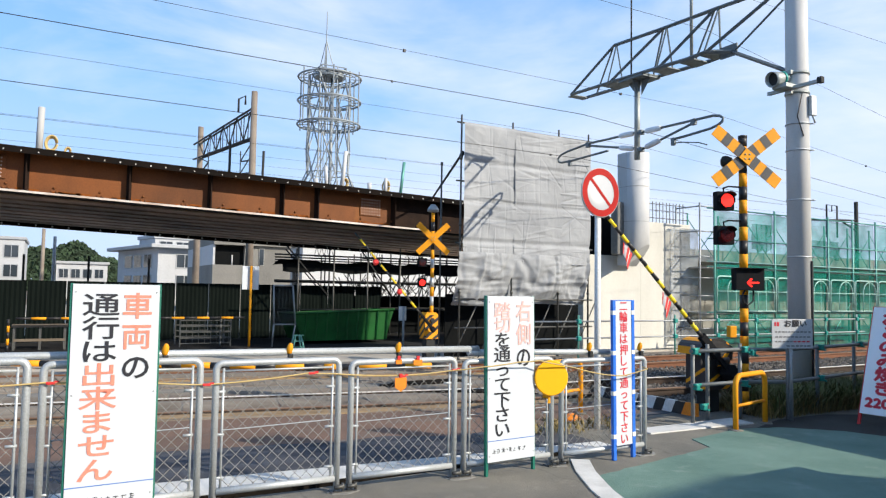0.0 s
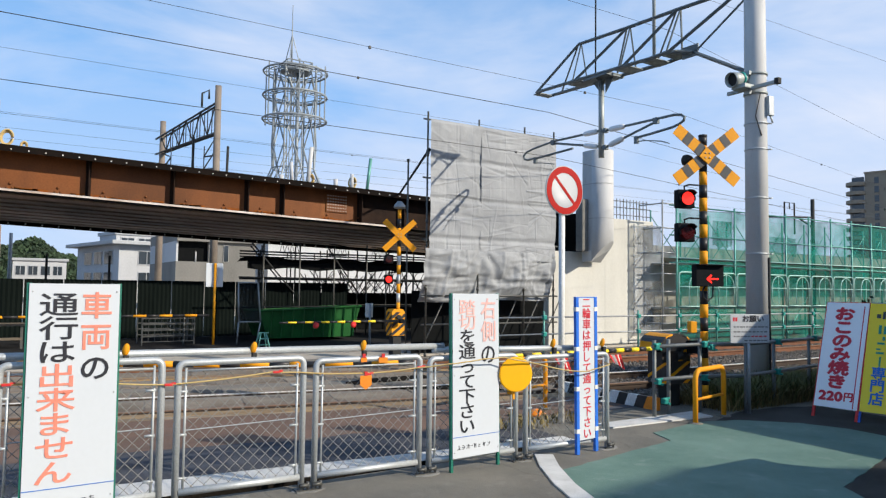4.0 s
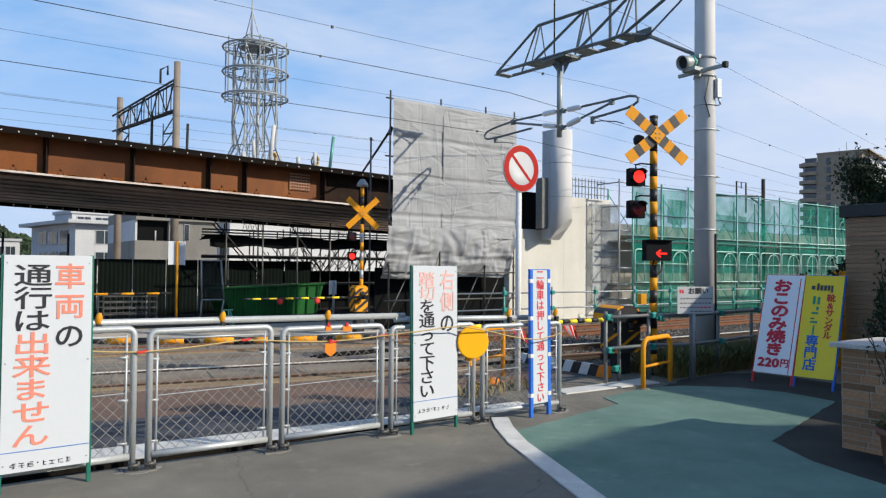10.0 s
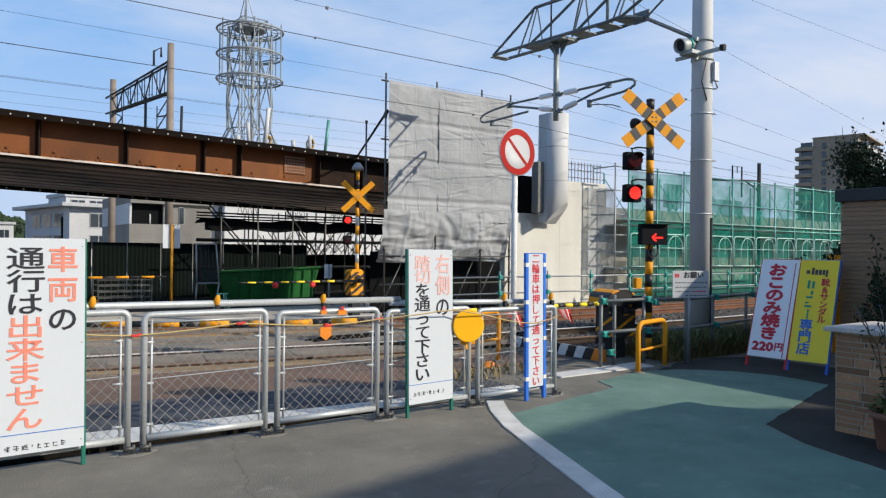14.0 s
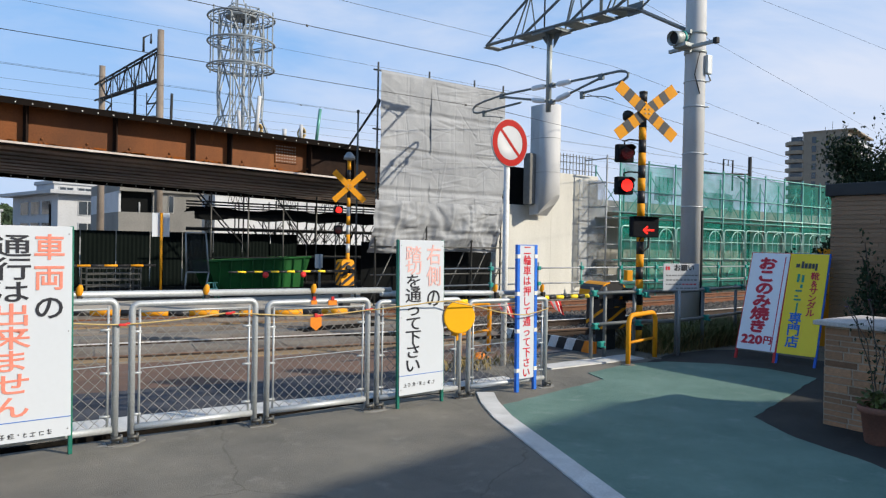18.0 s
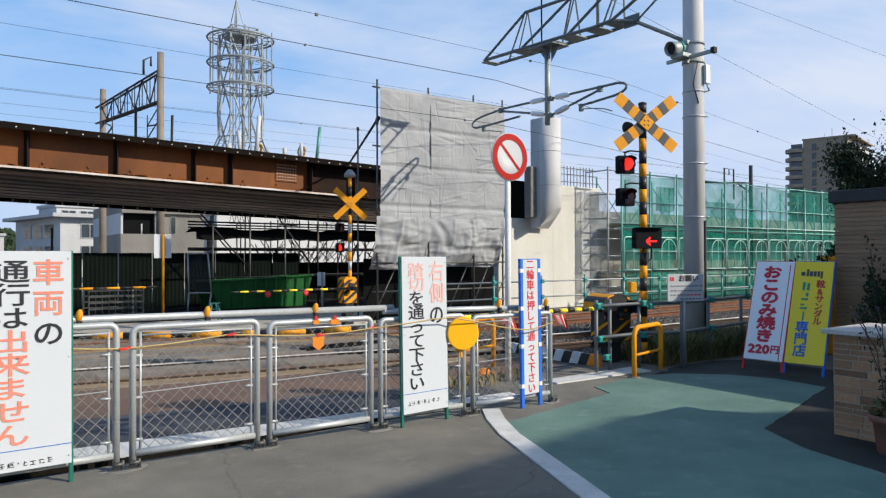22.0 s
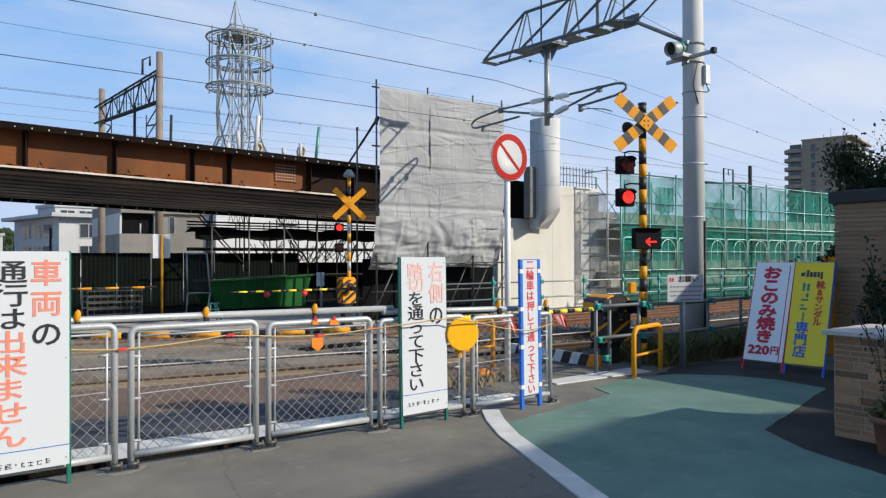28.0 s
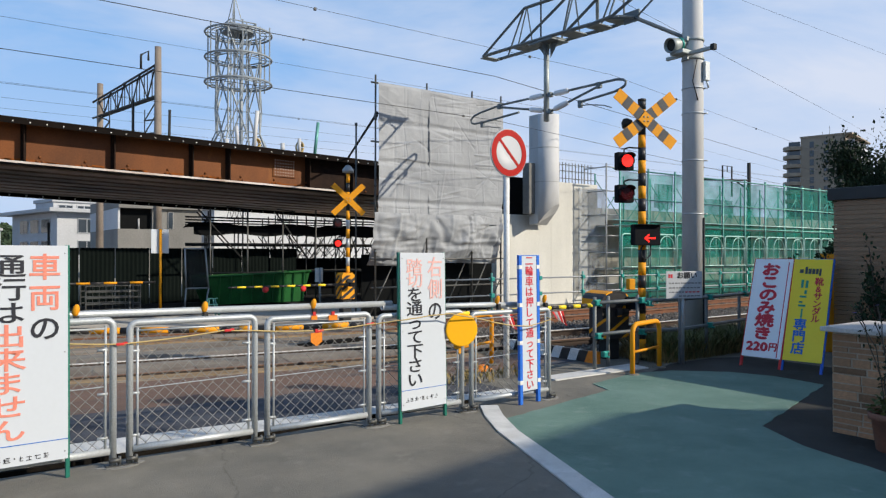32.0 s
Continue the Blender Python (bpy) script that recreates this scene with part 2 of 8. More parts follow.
LAMP_LIT = mat("lit_red_lens", (0.8, 0.02, 0.015), 0.3, emit=(1.0, 0.022, 0.014, 1.7), bump=0.0)
LAMP_OFF = mat("unlit_red_lens", (0.05, 0.004, 0.004), 0.15, 0.0, bump=0.0, spec=0.6)
TEAL = mat("teal_clamp", (0.02, 0.28, 0.24), 0.45, 0.2, (0.015, 0.18, 0.16), 9, 60)
TEAL_PIPE = mat("teal_scaffold_paint", (0.14, 0.37, 0.32), 0.45, 0.3, (0.07, 0.24, 0.20), 6, 60)
TEAL_WHITE = mat("pale_teal_guard_frame", (0.40, 0.58, 0.53), 0.45, 0.2, (0.28, 0.45, 0.41), 6, 60)
CONCRETE = mat("pale_concrete", (0.61, 0.60, 0.545), 0.82, 0.0, (0.49, 0.48, 0.43), 0.9, 35, 0.8, 0.12, grime=(0.40, 0.39, 0.345), grime_at=0.70, stretch=(1, 1, 0.3), grain=0.05)
CONCRETE_GREY = mat("grey_concrete", (0.55, 0.555, 0.55), 0.78, 0.0, (0.40, 0.405, 0.40), 1.3, 40, 0.85, 0.1, grime=(0.30, 0.30, 0.295), grime_at=0.68, stretch=(1, 1, 0.3), grain=0.05)
POLE_CONC = mat("spun_concrete_pole", (0.56, 0.565, 0.555), 0.7, 0.0, (0.45, 0.455, 0.45), 2.5, 60, 0.8, 0.06, grime=(0.33, 0.33, 0.33), grime_at=0.70, stretch=(1, 1, 0.3), grain=0.05)
POLE_OLD = mat("old_brown_pole", (0.25, 0.21, 0.17), 0.8, 0.0, (0.16, 0.13, 0.11), 1.5, 30, 0.8)
ASPHALT = mat("worn_asphalt", (0.212, 0.198, 0.165), 0.9, 0.0, (0.135, 0.129, 0.112), 1.3, 150, 0.95, 0.6, grime=(0.245, 0.233, 0.20), grime_at=0.62, grain=0.2, cracks=(0.42, 0.0045, 0.45))
ASPHALT_BLUE = mat("blotched_blue_asphalt", (0.085, 0.090, 0.105), 0.85, 0.0, (0.040, 0.043, 0.052), 2.4, 120, 0.95, 0.45, stretch=(0.35, 1.6, 1))
APRON = mat("old_dark_asphalt", (0.058, 0.057, 0.053), 0.92, 0.0, (0.036, 0.036, 0.034), 1.5, 120, 0.9, 0.45, spec=0.2, grime=(0.085, 0.082, 0.074), grime_at=0.66)
SITE_FLOOR_DARK = mat("dark_site_floor", (0.030, 0.030, 0.031), 0.92, 0.0, (0.020, 0.020, 0.020), 1.5, 120, 0.8, 0.45, spec=0.15)
GREEN_ROAD = mat("green_footway_coating", (0.150, 0.252, 0.210), 0.85, 0.0, (0.098, 0.184, 0.155), 1.4, 160, 0.95, 0.5, grime=(0.205, 0.288, 0.252), grime_at=0.62, grain=0.16)
PANEL = mat("worn_concrete_plank", (0.275, 0.235, 0.185), 0.9, 0.0, (0.15, 0.115, 0.085), 1.6, 60, 0.9, 0.35, island=0.22)
BROWN_ROAD = mat("rust_stained_asphalt", (0.195, 0.118, 0.085), 0.9, 0.0, (0.125, 0.085, 0.066), 0.9, 110, 0.95, 0.5, grime=(0.155, 0.14, 0.125), grime_at=0.60, stretch=(0.45, 1.2, 1))
GREY_ROAD = mat("sunlit_crossing_asphalt", (0.235, 0.215, 0.185), 0.9, 0.0, (0.155, 0.142, 0.125), 1.6, 110, 0.95, 0.5, grime=(0.29, 0.255, 0.205), grime_at=0.62, stretch=(0.3, 1.3, 1))
STRIP_PALE = mat("pale_concrete_kerb", (0.68, 0.68, 0.66), 0.8, 0.0, (0.54, 0.54, 0.52), 2.2, 90, 0.85, 0.3, grime=(0.36, 0.36, 0.34), grime_at=0.68)
TAN_EDGE = mat("tan_sand_joint", (0.33, 0.235, 0.13), 0.92, 0.0, (0.20, 0.13, 0.07), 2.0, 80, 0.95, 0.5, grime=(0.07, 0.055, 0.045), grime_at=0.62, stretch=(0.4, 1, 1))
# Near black, so that the shade sits in the colour itself.
SHADE_BLACK = mat("near_black_shade", (0.012, 0.011, 0.010), 0.95, 0.0, (0.020, 0.016, 0.012), 3, 60, 0.8, 0.5, spec=0.05)
MORTAR_PAD = mat("dirty_mortar", (0.30, 0.295, 0.275), 0.9, 0.0, (0.19, 0.185, 0.17), 6, 90, 0.9, 0.4)
LINE_WHITE = mat("worn_white_line", (0.66, 0.66, 0.64), 0.75, 0.0, (0.48, 0.48, 0.46), 5, 90, 0.8, 0.3, grime=(0.22, 0.22, 0.22), grime_at=0.71)
BALLAST = mat("track_ballast", (0.165, 0.15, 0.133), 0.95, 0.0, (0.075, 0.067, 0.06), 3, 40, 0.9, 0.6, island=0.5)
RAIL_SIDE = mat("rusty_rail", (0.20, 0.085, 0.042), 0.75, 0.2, (0.11, 0.05, 0.03), 3, 40, 0.8)
# Darker copy of the rusty rail: its shaded side put into colour.
RAIL_DARK = mat("shaded_dark_rail", (0.060, 0.040, 0.030), 0.75, 0.2, (0.032, 0.025, 0.02), 3, 40, 0.8)
RAIL_TOP = mat("dull_brown_rail_top", (0.26, 0.16, 0.105), 0.5, 0.3, (0.17, 0.10, 0.065), 4, 60)
# Near-white base holds the shine seen on one polished rail.
RAIL_SHINE = mat("polished_rail_shine", (0.86, 0.84, 0.80), 0.35, 0.25, (0.7, 0.66, 0.6), 5, 60)
SLEEPER = mat("old_sleeper", (0.11, 0.09, 0.075), 0.9, 0.0, (0.06, 0.05, 0.042), 3, 40, 0.9)
EARTH = mat("bare_earth", (0.17, 0.135, 0.10), 0.95, 0.0, (0.10, 0.085, 0.06), 0.5, 30, 0.9, 0.5)
SHEET = mat("grey_scaffold_sheet", (0.335, 0.35, 0.365), 0.7, 0.0, (0.255, 0.268, 0.28), 1.0, 120, 0.8, 0.12, grime=(0.225, 0.235, 0.245), grime_at=0.66)
# Green-black sheeting, taken darker still to hold the shade under the bridge.
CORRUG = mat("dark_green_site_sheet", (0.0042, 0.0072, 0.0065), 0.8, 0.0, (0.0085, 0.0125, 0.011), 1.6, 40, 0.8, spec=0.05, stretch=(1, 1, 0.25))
GREEN_BOX = mat("green_container_paint", (0.014, 0.125, 0.026), 0.5, 0.1, (0.007, 0.06, 0.013), 1.5, 40, 0.8)
# Black netting; also painted where openings are dark inside.
NET_AND_SHADE = mat("black_net_and_shade", (0.008, 0.009, 0.0095), 0.9, 0.0, spec=0.05)
WALL_WHITE = mat("white_render", (0.46, 0.475, 0.495), 0.8, 0.0, (0.38, 0.39, 0.405), 0.4, 10, 0.7, 0.1)
WALL_HALL = mat("bright_white_cladding", (0.50, 0.515, 0.53), 0.7, 0.0, (0.42, 0.43, 0.44), 0.4, 10, 0.7, 0.1)
# Pale tone chosen to throw light up under the bridge.
SITE_BOUNCE = mat("pale_bounce_ground", (0.50, 0.455, 0.385), 0.92, 0.0, (0.36, 0.325, 0.275), 0.8, 60, 0.9, 0.4)
WALL_GREY = mat("grey_render", (0.36, 0.36, 0.35), 0.8, 0.0, (0.28, 0.28, 0.27), 0.4, 10, 0.7, 0.1)
# Grey render halved in tone: the shade on the facade is in the colour.
WALL_SHADED = mat("shaded_weathered_concrete", (0.205, 0.20, 0.185), 0.85, 0.0, (0.14, 0.137, 0.127), 0.5, 12, 0.8, 0.15, stretch=(1, 1, 0.3))
WALL_BEIGE = mat("beige_tile_wall", (0.33, 0.275, 0.205), 0.75, 0.0, (0.27, 0.225, 0.17), 0.3, 12, 0.7, 0.1)
ROOF_GREY = mat("grey_roof", (0.38, 0.40, 0.42), 0.6, 0.1, (0.3, 0.31, 0.33), 0.5, 12)
GLASS = mat("window_glass", (0.03, 0.04, 0.05), 0.08, 0.0, bump=0.0, spec=0.8)
BRICK = mat("tan_stone_brick", (0.42, 0.225, 0.12), 0.85, 0.0, (0.26, 0.145, 0.08), 5, 70, 0.8, 0.35, island=0.45)
MORTAR = mat("pale_mortar", (0.46, 0.36, 0.265), 0.9, 0.0, (0.36, 0.28, 0.21), 6, 60)
CAPSTONE = mat("grey_capstone", (0.55, 0.50, 0.46), 0.75, 0.0, (0.42, 0.39, 0.37), 5, 60, 0.7, 0.2)
BROWN_WALL = mat("brown_ribbed_wall", (0.30, 0.19, 0.115), 0.8, 0.0, (0.23, 0.145, 0.088), 1.5, 40, 0.7, 0.2, island=0.14)
ROOF_DARK = mat("dark_fascia", (0.03, 0.034, 0.036), 0.5, 0.2)
TERRACOTTA = mat("terracotta", (0.26, 0.115, 0.075), 0.85, 0.0, (0.18, 0.09, 0.065), 6, 60, 0.8, 0.2)
LEAF = mat("leaf_green", (0.115, 0.135, 0.036), 0.6, 0.0, (0.065, 0.080, 0.022), 2, 30, 0.7, 0.0, island=0.5)
LEAF_DARK = mat("dark_leaf_green", (0.020, 0.038, 0.015), 0.65, 0.0, (0.012, 0.023, 0.009), 2, 30, 0.7, 0.0, island=0.5, spec=0.2)
LEAF_DRY = mat("dry_grass", (0.29, 0.225, 0.095), 0.8, 0.0, (0.16, 0.125, 0.05), 2, 30, 0.8, 0.0, island=0.5)
PETAL = mat("violet_petal", (0.12, 0.07, 0.38), 0.6, bump=0.0)
BARK = mat("bark", (0.10, 0.075, 0.055), 0.9, 0.0, (0.06, 0.045, 0.035), 6, 50)
ROPE = mat("yellow_rope", (0.52, 0.38, 0.16), 0.8, 0.0, (0.5, 0.38, 0.17), 30, 200)
TAG_RED = mat("red_tag", (0.62, 0.03, 0.03), 0.5, bump=0.0)
WIRE = mat("dark_wire", (0.03, 0.03, 0.032), 0.5, 0.4, bump=0.0)
INSUL = mat("white_porcelain", (0.80, 0.82, 0.83), 0.3, bump=0.0, spec=0.6)
TOWER = mat("grey_tower_steel", (0.29, 0.325, 0.345), 0.5, 0.2, (0.18, 0.20, 0.215), 0.6, 10)
NOTICE = mat("pale_notice_plate", (0.46, 0.48, 0.50), 0.45, 0.0, (0.40, 0.42, 0.44), 4, 50, spec=0.25)
HORN_GREY = mat("weathered_grey_green_metal", (0.38, 0.41, 0.40), 0.5, 0.3, (0.22, 0.25, 0.24), 7, 60)
RAIL_GREY = mat("weathered_grey_rail", (0.20, 0.215, 0.215), 0.6, 0.3, (0.12, 0.12, 0.115), 5, 60)
HILL = mat("far_wood", (0.035, 0.062, 0.028), 0.9, 0.0, (0.02, 0.036, 0.02), 0.25, 3, 0.9, 0.0, island=0.4)


def net_mat(name, col, cell, fill, rough=0.7):
    """A woven safety net: threads on a square grid with real holes between them."""
    m = bpy.data.materials.new(name)
    m.use_nodes = True
    nt = m.node_tree
    N, L = nt.nodes.new, nt.links.new
    b = nt.nodes["Principled BSDF"]
    co = N("ShaderNodeTexCoord")
    nz = N("ShaderNodeTexNoise")
    nz.inputs["Scale"].default_value, nz.inputs["Detail"].default_value = 0.9, 5
    L(co.outputs["Object"], nz.inputs["Vector"])
    hs = N("ShaderNodeHueSaturation")
    hs.inputs["Color"].default_value = (*col, 1)
    mr = N("ShaderNodeMapRange")
    mr.inputs["From Min"].default_value, mr.inputs["From Max"].default_value = 0.3, 0.7
    mr.inputs["To Min"].default_value, mr.inputs["To Max"].default_value = 0.6, 1.3
    L(nz.outputs["Fac"], mr.inputs["Value"])
    L(mr.outputs[0], hs.inputs["Value"])
    L(hs.outputs[0], b.inputs["Base Color"])
    b.inputs["Roughness"].default_value = rough
    b.inputs["Specular IOR Level"].default_value = 0.1
    wn = N("ShaderNodeTexNoise")
    wn.inputs["Scale"].default_value, wn.inputs["Detail"].default_value = cell, 2
    L(co.outputs["Object"], wn.inputs["Vector"])
    fr = N("ShaderNodeMapRange")
    fr.inputs["From Min"].default_value, fr.inputs["From Max"].default_value = 0.30, 0.70
    fr.inputs["To Min"].default_value, fr.inputs["To Max"].default_value = fill - 0.2, fill + 0.2
    L(wn.outputs["Fac"], fr.inputs["Value"])
    L(fr.outputs[0], b.inputs["Alpha"])
    return m


GREEN_NET = net_mat("green_safety_net", (0.004, 0.18, 0.135), 1.1, 0.56)
DARK_NET = net_mat("black_see_through_net", (0.03, 0.035, 0.035), 1.5, 0.45)
WHITE_NET = net_mat("white_mesh_sheet", (0.55, 0.57, 0.57), 1.0, 0.42)


# ---- small mesh tools ----
def frame_of(d):
    d = Vector(d).normalized()
    u = d.cross(Vector((0, 0, 1)))
    u = u.normalized() if u.length > 1e-4 else Vector((1, 0, 0))
    return u, d.cross(u).normalized(), d


def bx(bm, x0, x1, y0, y1, z0, z1, m=None, bevel=0.0):
    """A box between two corners, optionally bevelled and moved by m."""
    vs = [bm.verts.new((x, y, z)) for x in (x0, x1) for y in (y0, y1) for z in (z0, z1)]
    fs = [bm.faces.new([vs[i] for i in q]) for q in ((0, 1, 3, 2), (4, 6, 7, 5), (0, 4, 5, 1), (2, 3, 7, 6), (0, 2, 6, 4), (1, 5, 7, 3))]
    if bevel:
        es = {e for f in fs for e in f.edges}
        r = bmesh.ops.bevel(bm, geom=list(es), offset=bevel, segments=2, affect="EDGES", profile=0.6)
        vs = list({v for f in r["faces"] for v in f.verts} | {v for v in vs if v.is_valid})
    if m is not None:
        bmesh.ops.transform(bm, matrix=m, verts=vs)
    return vs


def tube(bm, a, b, r, n=8, r2=None, caps=True):
    a, b = Vector(a), Vector(b)
    if (b - a).length < 1e-6:
        return
    u, v, _ = frame_of(b - a)
    r2 = r if r2 is None else r2
    A = [bm.verts.new(a + (u * math.cos(k * math.tau / n) + v * math.sin(k * math.tau / n)) * r) for k in range(n)]
    B = [bm.verts.new(b + (u * math.cos(k * math.tau / n) + v * math.sin(k * math.tau / n)) * r2) for k in range(n)]
    for k in range(n):
        f = bm.faces.new((A[k], A[(k + 1) % n], B[(k + 1) % n], B[k]))
        f.smooth = n > 5
    if caps:
        bm.faces.new(A[::-1])
        bm.faces.new(B)


def bent(bm, pts, r, n=8):
    """A tube swept along a polyline, mitred at its corners."""
    pts = [Vector(p) for p in pts]
    rings = []
    u0 = None
    for i, p in enumerate(pts):
        d = (pts[min(i + 1, len(pts) - 1)] - pts[max(i - 1, 0)]).normalized()
        if u0 is None:
            u0, _, _ = frame_of(d)
        u = (u0 - d * u0.dot(d)).normalized()
        u0 = u
        v = d.cross(u)
        rings.append([bm.verts.new(p + (u * math.cos(k * math.tau / n) + v * math.sin(k * math.tau / n)) * r) for k in range(n)])
    for A, B in zip(rings, rings[1:]):
        for k in range(n):
            f = bm.faces.new((A[k], A[(k + 1) % n], B[(k + 1) % n], B[k]))
            f.smooth = n > 4
    bm.faces.new(rings[0][::-1])
    bm.faces.new(rings[-1])


def arc(c, r, a0, a1, n, ax, ay):
    c, ax, ay = Vector(c), Vector(ax), Vector(ay)
    return [c + (ax * math.cos(radians(a0 + (a1 - a0) * k / n)) + ay * math.sin(radians(a0 + (a1 - a0) * k / n))) * r for k in range(n + 1)]


def lathe(bm, prof, n=24, c=(0, 0, 0), m=None):
    """A solid of revolution about z from (radius, height) pairs."""
    rings = []
    vs = []
    for r, z in prof:
        ring = [bm.verts.new((c[0] + r * math.cos(k * math.tau / n), c[1] + r * math.sin(k * math.tau / n), c[2] + z)) for k in range(n)]
        rings.append(ring)
        vs += ring
    for A, B in zip(rings, rings[1:]):
        for k in range(n):
            f = bm.faces.new((A[k], A[(k + 1) % n], B[(k + 1) % n], B[k]))
            f.smooth = True
    bm.faces.new(rings[0][::-1])
    bm.faces.new(rings[-1])
    if m is not None:
        bmesh.ops.transform(bm, matrix=m, verts=vs)


def poly(bm, pts, z0, z1):
    """A slab: a flat outline given in x, y, between two heights."""
    lo = [bm.verts.new((x, y, z0)) for x, y in pts]
    hi = [bm.verts.new((x, y, z1)) for x, y in pts]
    bm.faces.new(lo[::-1])
    bm.faces.new(hi)
    n = len(pts)
    for k in range(n):
        bm.faces.new((lo[k], lo[(k + 1) % n], hi[(k + 1) % n], hi[k]))


def mesh_of(name, bm, material):
    bmesh.ops.recalc_face_normals(bm, faces=bm.faces[:])
    me = bpy.data.meshes.new(name)
    bm.to_mesh(me)
    bm.free()
    for m in (material if isinstance(material, (list, tuple)) else [material]):
        me.materials.append(m)
    return me


def part(name, bm, material, parent, label="", m=None, kind=""):
    ob = new(name, mesh_of(name, bm, material))
    ob.parent = parent
    if m is not None:
        ob.matrix_basis = m
    return tagged(ob, label, "", "", kind)


def solid(name, bm, material, label, category, kind="", m=None, group=""):
    ob = new(name, mesh_of(name, bm, material))
    if m is not None:
        ob.matrix_basis = m
    return tagged(ob, label, category, group, kind)


def thing(name, m, label, category, group="", kind=""):
    ob = new(name)
    ob.empty_display_size = 0.1
    ob.matrix_basis = m
    return tagged(ob, label, category, group, kind)


def B():
    return bmesh.new()


def lettering(text, height, material, parent, m, name="lettering", depth=0.0015, squeeze=1.0, bold=0.0, fat=0.0):
    """Words in the built-in font as a thin raised mesh, centred on m's origin, reading along x, up along y."""
    cu = bpy.data.curves.new("words", "FONT")
    cu.body, cu.size, cu.align_x, cu.align_y = text, height, "CENTER", "CENTER"
    cu.extrude, cu.resolution_u, cu.offset = depth, 3, bold
    ob = bpy.data.objects.new("words", cu)
    scene.collection.objects.link(ob)
    bpy.context.view_layer.update()
    me = bpy.data.meshes.new_from_object(ob.evaluated_get(bpy.context.evaluated_depsgraph_get()))
    bpy.data.objects.remove(ob)
    me.materials.clear()
    me.materials.append(material)
    w = [v.co.x for v in me.vertices]
    mid = (max(w) + min(w)) / 2 if w else 0
    for v in me.vertices:
        v.co.x = (v.co.x - mid) * squeeze
    if fat:
        base = bmesh.new()
        base.from_mesh(me)
        for k, (dx, dy) in enumerate(((fat, 0), (-fat, 0), (0, fat), (0, -fat))):
            n0 = len(base.verts)
            base.from_mesh(me)
            base.verts.ensure_lookup_table()
            for v in base.verts[n0:]:
                v.co += Vector((dx, dy, 0.0004 * (k + 1)))
        base.to_mesh(me)
        base.free()
    t = new(name, me)
    t.parent = parent
    t.matrix_basis = m
    return t


def column(text, x, z_top, step, size, material, parent, y, squeeze=1.0, bold=0.0, lean=0.0, inks=(), fat=0.0):
    """A column of upright characters on a board facing -y."""
    for k, ch in enumerate(text):
        if ch != " ":
            lettering(ch, size, inks[k] if inks else material, parent, pose(x - lean * k, y, z_top - step * (k + 0.5), 90, 0, 0), "character", squeeze=squeeze, bold=bold, fat=fat)


# ---- ground ----
def flat(name, pts, z0, z1, material, label, category):
    bm = B()
    poly(bm, pts, z0, z1)
    return solid(name, bm, material, label, category, "structure")


flat("ground", [(-900, -900), (900, -900), (900, 900), (-900, 900)], -0.6, -0.14, EARTH, "brown bare earth reaching to the horizon", "ground")
flat("road", [(-14, -14), (14, -14), (14, 6.05), (7.3, 6.75), (5.05, 6.75), (5.05, 5.52), (4.3, 5.49), (2.9, 5.50), (2.2, 5.47), (1.8, 5.45), (1.2, 5.47), (0.1, 5.46), (-14, 5.47)], -0.5, 0.0, ASPHALT, "worn grey asphalt road before the crossing", "road")
flat("gutter", [(-14, 5.40), (5.05, 5.40), (5.05, 5.66), (-14, 5.66)], -0.5, -0.11, SHADE_BLACK, "dark gutter under the fence", "gutter")
# Slab added to black out the kerb's sunlit face, with shade as its colour.
flat("kerb_shade_slab", [(-14, 5.565), (5.05, 5.565), (5.05, 5.597), (-14, 5.597)], -0.5, 0.009, SHADE_BLACK, "dark slab added over the lit face of the kerb", "gutter")
flat("kerb_strip", [(-14, 5.60), (1.0, 5.60), (3.0, 5.60), (5.05, 5.60), (5.05, 5.80), (3.3, 5.88), (1.7, 6.02), (0.8, 6.08), (-14, 6.2)], -0.5, 0.012, STRIP_PALE, "pale concrete kerb strip behind the fence", "kerb")
flat("road_blue_asphalt", [(-14, 6.0), (0.8, 6.0), (3.3, 5.8), (5.05, 5.75), (5.05, 6.75), (7.25, 6.75), (7.25, 6.95), (4.9, 6.78), (3.79, 6.70), (3.2, 6.98), (2.6, 6.91), (2.08, 7.06), (1.5, 7.12), (1.0, 7.2), (-14, 7.5)], -0.5, 0.002, ASPHALT_BLUE, "dark bluish asphalt strip in the road", "road")
flat("road_brown_asphalt", [(-14, 6.9), (2.0, 6.9), (5.05, 6.6), (7.25, 6.74), (7.25, 9.35), (-14, 9.65)], -0.5, -0.003, BROWN_ROAD, "rust-stained brown asphalt between the rails", "road")
flat("road_crossing", [(-14, 9.65), (7.25, 9.35), (7.25, 14.2), (-14, 14.2)], -0.5, 0.0, GREY_ROAD, "sunlit grey asphalt of the crossing", "road")
flat("site_apron", [(-30, 14.2), (7.27, 14.2), (60, 14.2), (60, 17.2), (-30, 17.2)], -0.5, -0.01, SITE_BOUNCE, "grey asphalt apron before the site", "ground")
# Much darker than the ground in front of it and behind it.
flat("site_floor", [(-30, 17.2), (60, 17.2), (60, 24.5), (-30, 24.5)], -0.5, -0.012, SITE_FLOOR_DARK, "dark ground of the building site", "ground")
flat("pavement_far", [(-30, 24.5), (60, 24.5), (60, 60), (-30, 60)], -0.5, -0.01, SITE_BOUNCE, "pale site ground, lightened to bounce light under the bridge", "ground")
